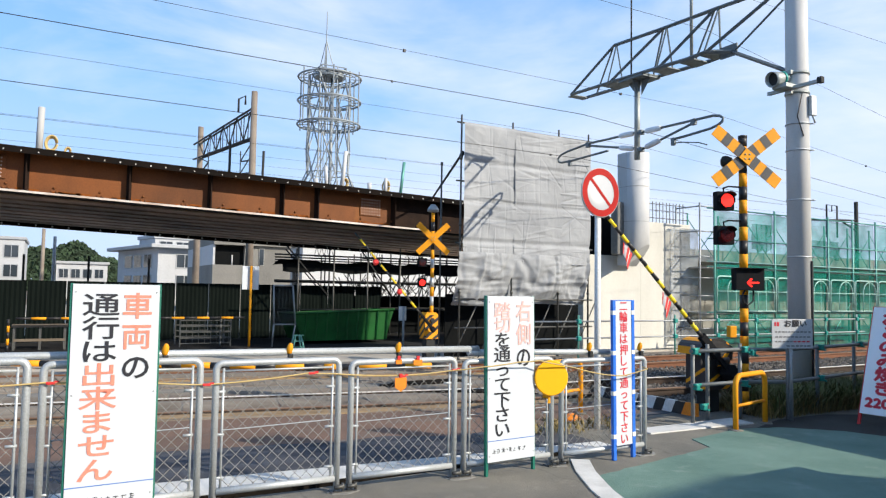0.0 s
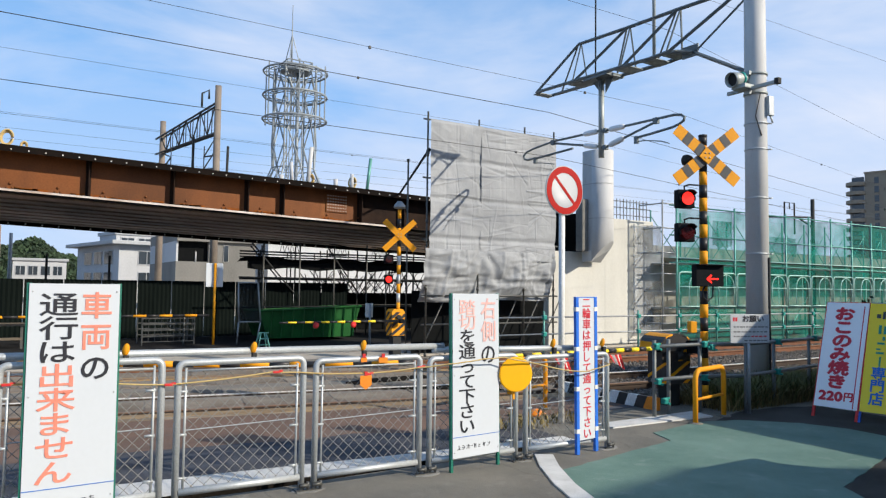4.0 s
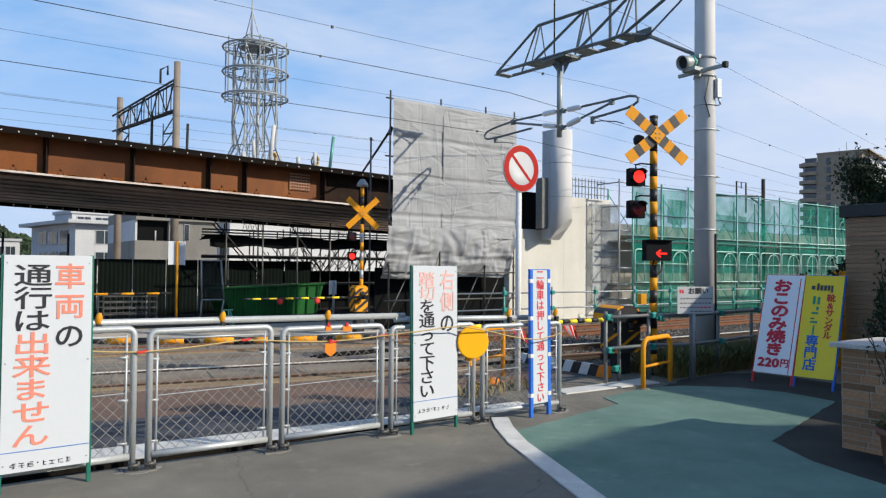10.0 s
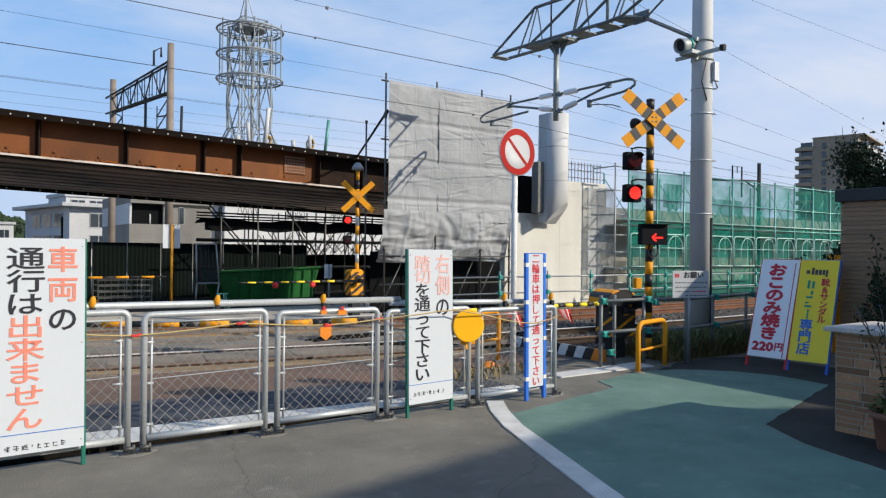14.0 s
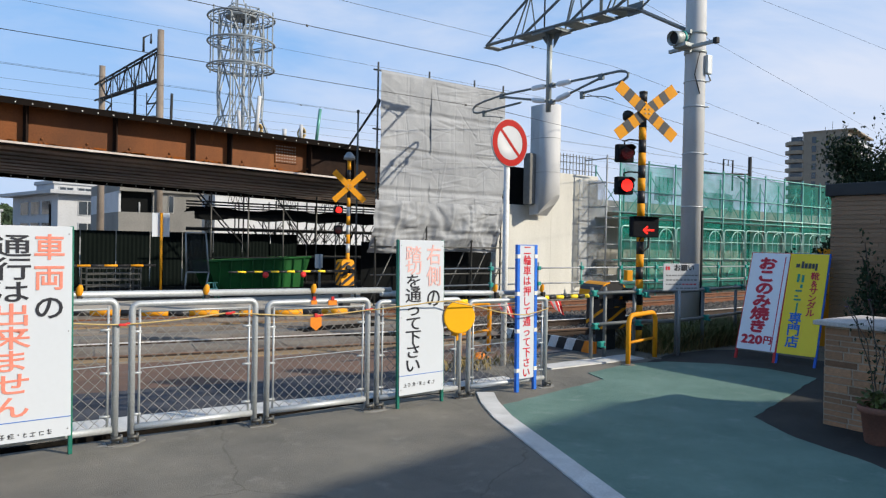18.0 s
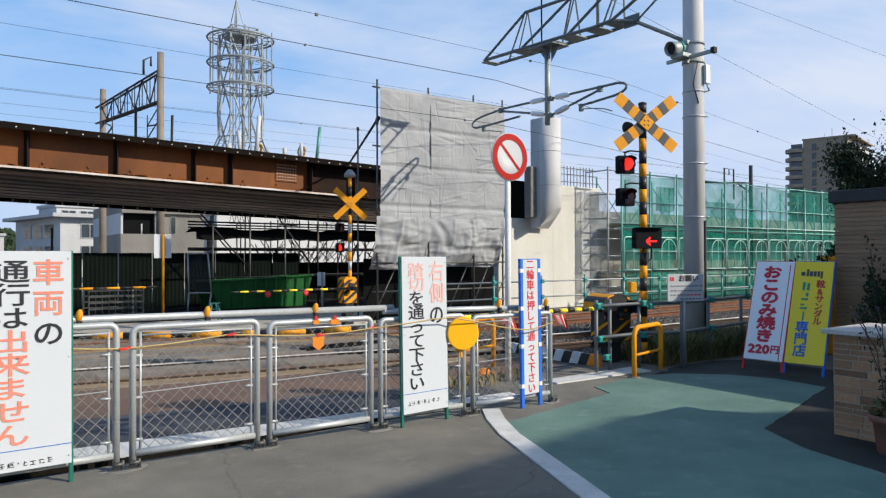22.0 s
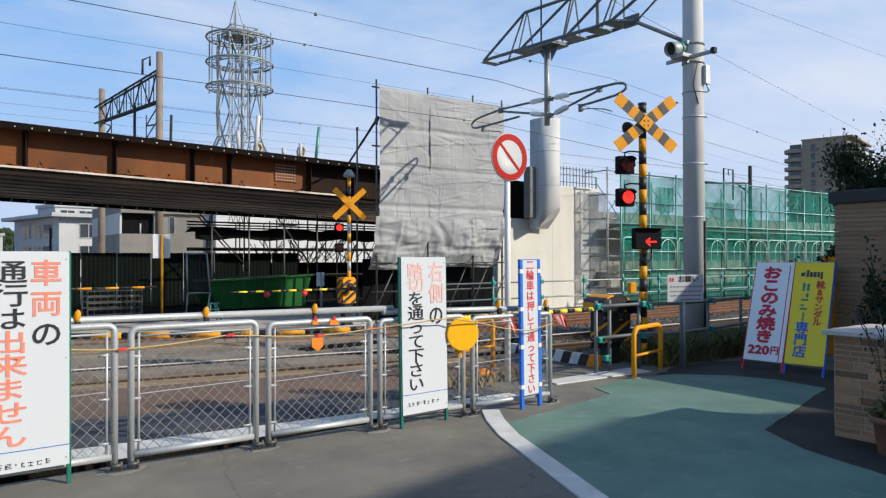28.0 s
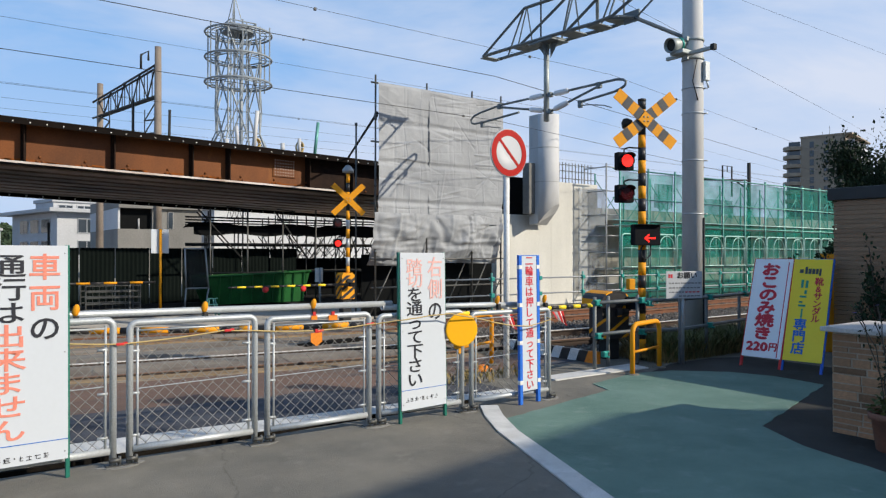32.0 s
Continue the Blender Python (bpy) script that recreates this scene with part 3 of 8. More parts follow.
def ragged(pts, step, amp, seed):
    """An outline with its long edges broken up a little, as a worn coating has."""
    rng = random.Random(seed)
    ring = []
    for p, q in zip(pts, pts[1:] + pts[:1]):
        n = max(1, int(math.hypot(q[0] - p[0], q[1] - p[1]) / step))
        for k in range(n):
            u = k / n
            j = amp if k else 0.0
            ring.append((p[0] + (q[0] - p[0]) * u + rng.uniform(-j, j), p[1] + (q[1] - p[1]) * u + rng.uniform(-j, j)))
    return ring


flat("pavement_green", ragged([(4.14, 4.77), (5.05, 4.95), (5.91, 5.12), (6.06, 5.48), (6.97, 5.64), (7.52, 5.51), (8.03, 5.03), (8.20, 4.55), (8.12, 3.91), (7.0, 3.61), (5.76, 3.29), (5.42, 2.76), (5.22, 2.11), (4.2, 0.4), (2.8, -0.8), (2.58, 0.7), (2.98, 2.0), (3.38, 2.99), (3.60, 3.55), (3.93, 4.40)], 0.12, 0.012, 3), -0.4, 0.008, GREEN_ROAD, "green coated footway with worn patches", "pavement")
flat("pavement_dark", [(7.3, 5.62), (8.0, 5.85), (8.9, 5.85), (9.45, 5.6), (9.45, 2.0), (6.0, 0.6), (4.3, 0.5), (5.0, 2.11), (5.3, 3.0), (6.8, 4.2), (7.2, 5.2)], -0.4, 0.004, APRON, "dark asphalt apron before the shop", "pavement")


def road_line(pts, w, label, z=0.012):
    bm = B()
    P = [Vector(p) for p in pts]
    ls, rs = [], []
    for i, p in enumerate(P):
        d = (P[min(i + 1, len(P) - 1)] - P[max(i - 1, 0)]).normalized()
        n = Vector((-d.y, d.x))
        ls.append(p + n * w / 2)
        rs.append(p - n * w / 2)
    poly(bm, [tuple(p) for p in ls + rs[::-1]], 0.0, z)
    return solid("road_marking", bm, LINE_WHITE, label, "road line", "structure")


road_line([(4.36, 5.27), (4.13, 4.92), (3.87, 4.43), (3.53, 3.57), (3.31, 3.02), (2.9, 2.0), (2.5, 0.7)], 0.17, "worn white edge line of the footway")
bm = B()
poly(bm, [(5.85, 5.86), (6.7, 5.84), (7.46, 5.79), (7.50, 6.14), (6.7, 6.12), (5.85, 6.11)], 0.0, 0.016)
solid("road_marking", bm, LINE_WHITE, "worn white stop line by the crossing", "road line", "structure")


# ---- tracks ----
def track_y(x):
    if x > 11:
        return 0.002 * (x - 11) ** 2
    if x > 6.5:
        return 0.0189 * (11 - x) ** 2
    return 0.383 + 0.17 * (6.5 - x)


def build_track(y0, label):
    th = thing("railway_track", pose(0, 0, 0), label, "railway track", "tracks of the crossing", "structure")
    xs = [-16 + 2.0 * k for k in range(49)]
    for off in (-0.56, 0.56):
        bm = B()
        hd = B()
        prof = [(-0.065, 0.0), (-0.065, 0.012), (-0.012, 0.03), (-0.012, 0.105), (-0.034, 0.12), (-0.034, 0.142), (0.034, 0.142), (0.034, 0.12), (0.012, 0.105), (0.012, 0.03), (0.065, 0.012), (0.065, 0.0)]
        rings, tops = [], []
        for x in xs:
            y = y0 + off + track_y(x)
            lift = -0.118 if x < 7 else -0.055
            rings.append([bm.verts.new((x, y + a, b + lift)) for a, b in prof])
            tops.append([hd.verts.new((x, y + a, b)) for a, b in ((-0.031, 0.1425 + lift), (0.031, 0.1425 + lift), (0.031, 0.151 + lift), (-0.031, 0.151 + lift))])
        for R_, bb in ((rings, bm), (tops, hd)):
            for a, b in zip(R_, R_[1:]):
                n = len(a)
                for k in range(n):
                    bb.faces.new((a[k], a[(k + 1) % n], b[(k + 1) % n], b[k]))
        rail = part("rail", bm, RAIL_DARK if y0 < 10 else RAIL_SIDE, th, "rusty steel rail")
        part("rail_head", hd, RAIL_SHINE if y0 < 10 and off > 0 else RAIL_TOP, rail, "running surface of the rail")
    sl = mesh_of("sleeper", (lambda b: (bx(b, -0.11, 0.11, -1.0, 1.0, -0.14, -0.02), b)[1])(B()), SLEEPER)
    for k in range(46):
        x = 7.6 + 0.62 * k
        o = new("sleeper", sl)
        o.parent = th
        o.matrix_basis = pose(x, y0 + track_y(x), -0.012)
    return th


TRACK_Y = (8.45, 11.6)
build_track(TRACK_Y[0], "single track with rusty rails and old sleepers")
build_track(TRACK_Y[1], "far track with rust-brown rails in ballast")


def stones(name, count, x0, x1, y0, y1, size, material, label, seed, zf):
    """Loose angular stones scattered over a strip."""
    rng = random.Random(seed)
    verts, faces = [], []
    for _ in range(count):
        x, y = rng.uniform(x0, x1), rng.uniform(y0, y1)
        y += track_y(x)
        s = size * rng.uniform(0.6, 1.3)
        q = Euler((rng.uniform(0, 6), rng.uniform(0, 6), rng.uniform(0, 6))).to_matrix()
        base = len(verts)
        for c in ((1, 0, 0), (-1, 0, 0), (0, 1, 0), (0, -1, 0), (0, 0, 1), (0, 0, -1)):
            v = q @ Vector(c) * s * rng.uniform(0.7, 1.1)
            verts.append((x + v.x, y + v.y, zf(x, y) + v.z))
        for f in ((0, 2, 4), (2, 1, 4), (1, 3, 4), (3, 0, 4), (2, 0, 5), (1, 2, 5), (3, 1, 5), (0, 3, 5)):
            faces.append(tuple(base + k for k in f))
    me = bpy.data.meshes.new(name)
    me.from_pydata(verts, [], faces)
    me.materials.append(material)
    return tagged(new(name, me), label, "ballast", "", "stuff")


def crossing_panels(y0, label):
    """Concrete planks filling the track across the road, with open flangeways beside the rails."""
    th = thing("crossing_deck", pose(0, 0, 0), label, "crossing deck", "", "structure")
    rng = random.Random(int(y0 * 10))
    me = {}
    for off, w in ((-1.12, 0.42), (-0.82, 0.10), (0.0, 0.86), (0.82, 0.10), (1.12, 0.42)):
        b = B()
        bx(b, 0, 1.17, -w / 2, w / 2, -0.1, 0.0, bevel=0.008)
        me[off] = mesh_of("crossing_panel", b, PANEL)
    for k in range(16):
        x = -11.4 + 1.18 * k
        for off in me:
            if y0 < 10 and off < -0.9:
                continue
            o = new("crossing_panel", me[off])
            o.parent = th
            o.matrix_basis = pose(x, y0 + off + track_y(x + 0.6), 0.008 + rng.uniform(-0.003, 0.003), 0, 0, math.degrees(math.atan2(track_y(x + 1.17) - track_y(x), 1.17)))


crossing_panels(TRACK_Y[0], "worn concrete planks between the near rails")
crossing_panels(TRACK_Y[1], "worn concrete planks between the far rails")
flat("sand_joint", [(-12, TRACK_Y[0] - 0.64 + track_y(-12)), (1.5, TRACK_Y[0] - 0.64 + track_y(1.5)), (3.6, TRACK_Y[0] - 0.70 + track_y(3.6)), (7.2, TRACK_Y[0] - 0.62 + track_y(7.2)), (7.2, TRACK_Y[0] - 0.92 + track_y(7.2)), (5.0, TRACK_Y[0] - 0.88 + track_y(5.0)), (3.3, TRACK_Y[0] - 0.98 + track_y(3.3)), (1.5, TRACK_Y[0] - 0.86 + track_y(1.5)), (-12, TRACK_Y[0] - 0.9 + track_y(-12))], -0.1, 0.012, TAN_EDGE, "tan sandy joint along the near rail", "ground")
flat("sand_strip", [(-12, 14.6), (1.0, 12.6), (4.0, 12.05), (7.2, 11.35), (7.2, 11.2), (4.0, 11.75), (1.0, 12.3), (-12, 14.2)], -0.1, 0.026, TAN_EDGE, "tan sandy strip before the far rail", "ground")


def road_shadow(pts, label):
    """A ragged near-black patch on the crossing: the signal's shadow put into colour."""
    rng = random.Random(len(label))
    ring = []
    for a, b in zip(pts, pts[1:] + pts[:1]):
        for k in range(5):
            u = k / 5
            ring.append((a[0] + (b[0] - a[0]) * u + rng.uniform(-0.05, 0.05), a[1] + (b[1] - a[1]) * u + rng.uniform(-0.03, 0.03)))
    flat("road_shadow", ring, -0.1, 0.022, SHADE_BLACK, label, "pit")


road_shadow([(4.75, 10.2), (5.4, 10.35), (6.2, 10.45), (6.3, 10.75), (5.2, 10.72), (4.7, 10.5)], "dark dug hole between the tracks")
road_shadow([(4.95, 9.62), (5.5, 9.35), (6.1, 8.85), (6.5, 8.75), (6.4, 9.05), (5.7, 9.55)], "dark broken edge beside the rail")
flat("ballast_bed", [(7.27, 6.55), (60, 7.2), (60, 19), (7.27, 14.2)], -0.5, -0.045, BALLAST, "brown crushed stone bed under the tracks", "ground")
stones("ballast_stones", 24000, 7.3, 24, 6.75, 13.4, 0.034, BALLAST, "loose grey-brown ballast stones between the rails", 5, lambda x, y: -0.03)


# ---- mesh fence along the closed road ----
def fence_y(x):
    """The fence runs a little towards the footway as x grows."""
    return 5.347 - 0.028 * x


def fence_panel(x0, x1):
    w = x1 - x0
    th = thing("mesh_fence_panel", pose(x0, fence_y(x0), 0, 0, 0, -1.6) @ Matrix.Diagonal((1, 1, 1.031 - 0.0255 * (x0 + x1) / 2, 1)), "galvanised chain-link fence panel standing on the asphalt", "fence", "fence panels across the road")
    r = 0.024
    bm = B()
    c = 0.048
    pts = [(0, 0, 0.012), (0, 0, 1.0 - c)] + arc((c, 0, 1.0 - c), c, 180, 90, 5, (1, 0, 0), (0, 0, 1))[1:] + arc((w - c, 0, 1.0 - c), c, 90, 0, 5, (1, 0, 0), (0, 0, 1)) + [(w, 0, 0.012)]
    bent(bm, pts, r, 10)
    part("frame", bm, GALV, th)
    bm = B()
    tube(bm, (0.02, 0, 0.105), (w - 0.02, 0, 0.105), 0.026, 10)
    part("bottom_rail", bm, GALV, th)
    for xx in (0.05, w - 0.05):
        bm = B()
        tube(bm, (xx, -0.004, 0.105), (xx, -0.004, 0.965), 0.009, 6)
        for z in (0.2, 0.5, 0.8):
            tube(bm, (xx - 0.05, -0.004, z), (xx + 0.015, -0.004, z), 0.01, 6)
        part("side_bar", bm, GALV, th)
    bm = B()
    tube(bm, (0.05, -0.004, 0.945), (w - 0.05, -0.004, 0.945), 0.008, 6)
    tube(bm, (0.05, -0.004, 0.53), (w - 0.05, -0.004, 0.55), 0.004, 4)
    part("tension_wire", bm, GALV, th)
    bm = B()
    a0, a1, z0, z1 = 0.055, w - 0.055, 0.12, 0.945
    step = 0.086
    k = a0 - (z1 - z0)
    while k < a1:
        for s in (0, 1):
            p, q = Vector((k, 0)), Vector((k + (z1 - z0), z1 - z0))
            lo = max(a0, p.x)
            hi = min(a1, q.x)
            if hi - lo > 0.01:
                za, zb = z0 + lo - k, z0 + hi - k
                if s:
                    lo, hi = a0 + a1 - lo, a0 + a1 - hi
                tube(bm, (lo, 0.004 * s, za), (hi, 0.004 * s, zb), 0.0024, 4, caps=False)
        k += step
    part("chain_link", bm, MESH_WIRE, th, "diamond wire netting")
    for xx in (0.0, w):
        bm = B()
        bx(bm, xx - 0.05, xx + 0.05, -0.045, 0.045, 0.0, 0.012)
        tube(bm, (xx + 0.035, -0.05, 0.02), (xx + 0.035, -0.05, 0.075), 0.012, 6)
        tube(bm, (xx - 0.03, -0.05, 0.05), (xx + 0.045, -0.05, 0.05), 0.016, 6)
        part("foot", bm, SCAF, th, "dark clamped foot")
    return th


for a, b in ((-3.05, -2.1), (-2.02, -1.07), (-0.99, -0.03), (0.06, 1.009), (1.116, 2.018), (2.118, 3.02), (3.114, 4.0), (4.11, 5.096)):
    fence_panel(a, b)


def mortar_pad(x, w):
    """A thin smear of mortar round the feet, with an uneven outline."""
    rng = random.Random(int(x * 100))
    pts = []
    for k in range(18):
        a = k * math.tau / 18
        q = rng.uniform(0.75, 1.15)
        pts.append((x + math.cos(a) * w * 0.5 * q, fence_y(x) - 0.01 + math.sin(a) * 0.085 * q))
    bm = B()
    poly(bm, pts, -0.02, 0.005)
    solid("mortar_pad", bm, MORTAR_PAD, "grey mortar smear under the fence feet", "pavement", "structure")


for x, w in ((1.06, 0.3), (2.07, 0.26), (3.07, 0.28), (4.06, 0.24), (5.09, 0.26)):
    mortar_pad(x, w)


def top_pipe(a, b, label):
    bm = B()
    A, C = Vector((a[0], fence_y(a[0]) + 0.055, a[1])), Vector((b[0], fence_y(b[0]) + 0.055, b[1]))
    tube(bm, A, C, 0.026, 12)
    d = (C - A).normalized() * 0.004
    for p in (A, C):
        tube(bm, p - d, p + d, 0.027, 12)
    return solid("handrail_pipe", bm, GALV, label, "pipe", group="handrail pipes")


top_pipe((-3.2, 1.098), (3.27, 1.039), "galvanised scaffold pipe clamped along the fence top")
top_pipe((3.18, 1.010), (5.12, 0.968), "second galvanised pipe clamped along the fence top")


def clamp(x, z):
    th = thing("pipe_clamp", pose(x, fence_y(x) + 0.05, z + 0.008) @ Matrix.Scale(0.8, 4), "yellow plastic clamp cap on the fence pipe", "clamp", "yellow clamps on the fence pipe")
    bm = B()
    lathe(bm, [(0.016, -0.05), (0.027, -0.03), (0.03, 0.0), (0.026, 0.03), (0.014, 0.052), (0.006, 0.056)], 12, m=pose(0, -0.02, 0.01, 12, 8, 0))
    part("cap", bm, YELLOW, th)
    bm = B()
    bx(bm, -0.022, 0.022, -0.065, -0.02, -0.115, -0.035, bevel=0.006)
    tube(bm, (0, -0.07, -0.09), (0, -0.01, -0.09), 0.011, 6)
    part("clip", bm, STEEL_DARK, th)


for x, z in ((-2.4, 1.10), (-0.8, 1.09), (0.78, 1.075), (1.644, 1.062), (2.522, 1.05), (4.453, 1.012), (5.07, 1.0)):
    clamp(x, z)


def rope(sags, label):
    """A rope drooping between the posts, in front of the panels."""
    bm = B()
    pts = []
    for (xa, za), (xb, zb) in zip(sags, sags[1:]):
        for k in range(10):
            u = k / 10
            x = xa + (xb - xa) * u
            pts.append((x, fence_y(x) - 0.035 - 0.115 * min(1.0, max(0.0, (x - 2.95) / 0.3)), za + (zb - za) * u - 0.012 * (xb - xa) * math.sin(math.pi * u)))
    pts.append((sags[-1][0], fence_y(sags[-1][0]) - 0.05, sags[-1][1]))
    bent(bm, pts, 0.006, 5)
    return solid("rope", bm, ROPE, label, "rope")


def rope_tag(x, z):
    bm = B()
    bx(bm, x - 0.026, x + 0.026, fence_y(x) - 0.044, fence_y(x) - 0.032, z - 0.009, z + 0.009, bevel=0.004)
    bx(bm, x + 0.02, x + 0.048, fence_y(x) - 0.041, fence_y(x) - 0.035, z - 0.002, z + 0.014)
    solid("rope_tag", bm, TAG_RED, "red tape tied round the yellow rope", "tag", group="red rope tags")


rope([(-2.95, 0.86), (-1.0, 0.90), (0.1, 0.91), (0.65, 0.885), (1.046, 0.851), (1.773, 0.903), (1.95, 0.891), (2.508, 0.855), (2.92, 0.872), (3.22, 0.908), (3.34, 0.917), (3.55, 0.937), (3.76, 0.943), (3.99, 0.898), (4.12, 0.872), (4.44, 0.80), (4.69, 0.776), (5.02, 0.835)], "yellow rope strung along the fence")
for x, z in ((0.1, 0.905), (1.046, 0.851), (1.795, 0.901), (2.532, 0.849), (3.0, 0.88)):
    rope_tag(x, z)


# ---- upright boards ----
def bars(parent, rows, material, y):
    """Plain bars for a mark that is not lettered: x0, x1, z0, z1."""
    for x0, x1, z0, z1 in rows:
        bm = B()
        bx(bm, x0, x1, y - 0.002, y, z0, z1)
        part("mark", bm, material, parent)


def small_marks(th, x, z, s, seed):
    """Illegible maker's line as short thin bars, grouped like characters."""
    rng = random.Random(seed)
    for k in range(8):
        if k == 3:
            bars(th, [(x + 0.008, x + 0.016, z + s * 0.4, z + s * 0.6)], INK_BLACK, -0.0045)
            x += 0.03
            continue
        w = s * rng.uniform(0.75, 0.95)
        n = rng.choice((2, 3, 3, 4))
        for j in range(n):
            zz = z + s * (0.05 + 0.85 * j / n) + s * rng.uniform(-0.03, 0.03)
            a = rng.choice((0.0, 0.0, 0.35))
            bars(th, [(x + w * a, x + w * rng.uniform(0.7, 1.0), zz, zz + s * 0.09)], INK_BLACK, -0.0045)
        for _ in range(rng.choice((1, 2))):
            xm = x + w * rng.uniform(0.1, 0.8)
            z0 = z + s * rng.uniform(0.0, 0.3)
            bars(th, [(xm, xm + s * 0.09, z0, z0 + s * rng.uniform(0.4, 0.65))], INK_BLACK, -0.0051)
        x += s * 1.15


def board_sign(x, y, w, z0, z1, rz, lean, label, frame_mat, sx=1.0, sz=1.0):
    th = thing("notice_board", pose(x, y, 0, 0, 0, rz) @ pose(0, 0, 0, lean, 0, 0) @ Matrix.Diagonal((sx, 1, sz, 1)), label, "sign")
    bm = B()
    bx(bm, 0, w, -0.004, 0.004, z0, z1, bevel=0.0015)
    part("panel", bm, WHITE_BOARD, th)
    for xx in (0.0, w):
        bm = B()
        bx(bm, xx - 0.014, xx + 0.014, 0.006, 0.034, 0.0, z1 + 0.004, bevel=0.003)
        part("leg", bm, frame_mat, th)
    for z in (z0 + 0.01, z1 - 0.012):
        bm = B()
        bx(bm, 0.0145, w - 0.0145, 0.006, 0.03, z - 0.012, z + 0.012)
        part("crossbar", bm, frame_mat, th)
    for xx in (0.02, w - 0.02):
        for z in (z0 + 0.05, (z0 + z1) / 2, z1 - 0.05):
            bm = B()
            lathe(bm, [(0.005, 0), (0.005, 0.003), (0.002, 0.004)], 8, m=pose(xx, -0.004, z, 90, 0, 0))
            part("screw", bm, GALV_DULL, th)
    return th


s1 = board_sign(0.200, 5.20, 0.56, 0.13, 1.525, 2, -1.5, "white board with large red and black writing on green legs", GREEN_FRAME, 0.925, 1.006)
column("車両の", 0.415, 1.473, 0.198, 0.178, None, s1, -0.0065, 1.16, 0.0025, inks=(INK_RED, INK_RED, INK_BLACK))
column("通行は出来ません", 0.183, 1.457, 0.148, 0.155, None, s1, -0.0065, 1.58, 0.0016, inks=(INK_BLACK,) * 3 + (INK_RED,) * 5)
bars(s1, [(0.0, 0.56, 0.258, 0.263)], INK_BLUE, -0.0045)
small_marks(s1, 0.06, 0.155, 0.046, 11)

s2 = board_sign(3.285, 5.155, 0.55, 0.115, 1.515, 4, -1.2, "white board with pink and black writing on green legs", GREEN_FRAME, 0.92, 0.983)
column("右側の", 0.416, 1.468, 0.199, 0.195, None, s2, -0.0065, 0.98, 0.0022, inks=(INK_PINK, INK_PINK, INK_BLACK))
column("踏切を通って下さい", 0.166, 1.448, 0.127, 0.142, None, s2, -0.0065, 1.42, 0.0014, inks=(INK_PINK,) * 2 + (INK_BLACK,) * 7)
bars(s2, [(0.0, 0.55, 0.288, 0.293)], INK_BLUE, -0.0045)
small_marks(s2, 0.05, 0.185, 0.046, 12)


def blue_board():
    th = thing("notice_board", pose(4.655, 5.135, 0, 0, 0, 6) @ pose(0, 0, 0, -0.8, 0, 0) @ Matrix.Diagonal((1.0, 1, 0.978, 1)), "narrow white board in blue taped frame with red writing", "sign")
    w, z1 = 0.262, 1.50
    for xx in (0.0, w):
        bm = B()
        bx(bm, xx - 0.02, xx + 0.02, -0.012, 0.02, 0.0, z1, bevel=0.004)
        lg = part("leg", bm, TAPE_BLUE, th)
        for z in (0.22, 0.62, 1.0, 1.38):
            bm = B()
            bx(bm, xx - 0.0215, xx + 0.0215, -0.0135, 0.0215, z - 0.02, z + 0.02)
            part("tape_band", bm, WHITE_PAINT, lg)
    bm = B()
    bx(bm, 0.021, w - 0.021, -0.006, 0.0, 0.13, z1 - 0.01)
    part("panel", bm, WHITE_BOARD, th)
    bm = B()
    bx(bm, 0.021, w - 0.021, -0.006, 0.0, z1 - 0.009, z1 + 0.0)
    part("top_tape", bm, TAPE_BLUE, th)
    column("二輪車は押して通って下さい", w / 2, 1.488, 0.1045, 0.106, INK_CRIMSON, th, -0.0085, 1.12, 0.001)


blue_board()


def reflector_disc():
    th = thing("reflector_disc", pose(3.93, 5.172, 0.075) @ Matrix.Scale(0.93, 4), "round orange reflector disc tied to a fence post", "reflector")
    bm = B()
    lathe(bm, [(0.0, 0.008), (0.158, 0.008), (0.166, 0.003), (0.166, -0.006), (0.0, -0.008)], 40, m=pose(0, -0.03, 0.76, 90, 0, -16))
    for f in bm.faces:
        f.smooth = False
    part("disc", bm, ORANGE_DISC, th)
    bm = B()
    bx(bm, -0.012, 0.012, -0.002, 0.012, 0.52, 0.64)
    bx(bm, -0.005, 0.005, 0.014, 0.1, 0.56, 0.6)
    part("bracket", bm, YELLOW, th)


reflector_disc()


def orange_marker(x, y, z, w, h, point, label):
    th = thing("orange_marker", pose(x, y, z, 0, 0, -6), label, "marker", "orange markers on the fence")
    bm = B()
    pts = [(-w / 2, h / 2), (w / 2, h / 2), (w / 2, -h * 0.2), (0, -h * (0.55 if point else 0.2)), (-w / 2, -h * 0.2)]
    a = [bm.verts.new((px, -0.004, pz)) for px, pz in pts]
    b = [bm.verts.new((px, 0.004, pz)) for px, pz in pts]
    bm.faces.new(a)
    bm.faces.new(b[::-1])
    for k in range(5):
        bm.faces.new((a[k], b[k], b[(k + 1) % 5], a[(k + 1) % 5]))
    part("plate", bm, ORANGE, th)
    bm = B()
    bx(bm, -0.012, 0.012, -0.008, 0.008, h / 2, h / 2 + 0.03)
    part("tie", bm, TAG_RED, th)


orange_marker(2.51, fence_y(2.5) - 0.05, 0.787, 0.095, 0.105, True, "orange pointed reflector tag hung on the yellow rope")
orange_marker(2.50, fence_y(2.5) - 0.03, 0.953, 0.05, 0.05, False, "small orange tag under the fence pipe")
orange_marker(2.666, fence_y(2.7) - 0.03, 0.944, 0.075, 0.06, False, "small orange tag under the fence pipe")


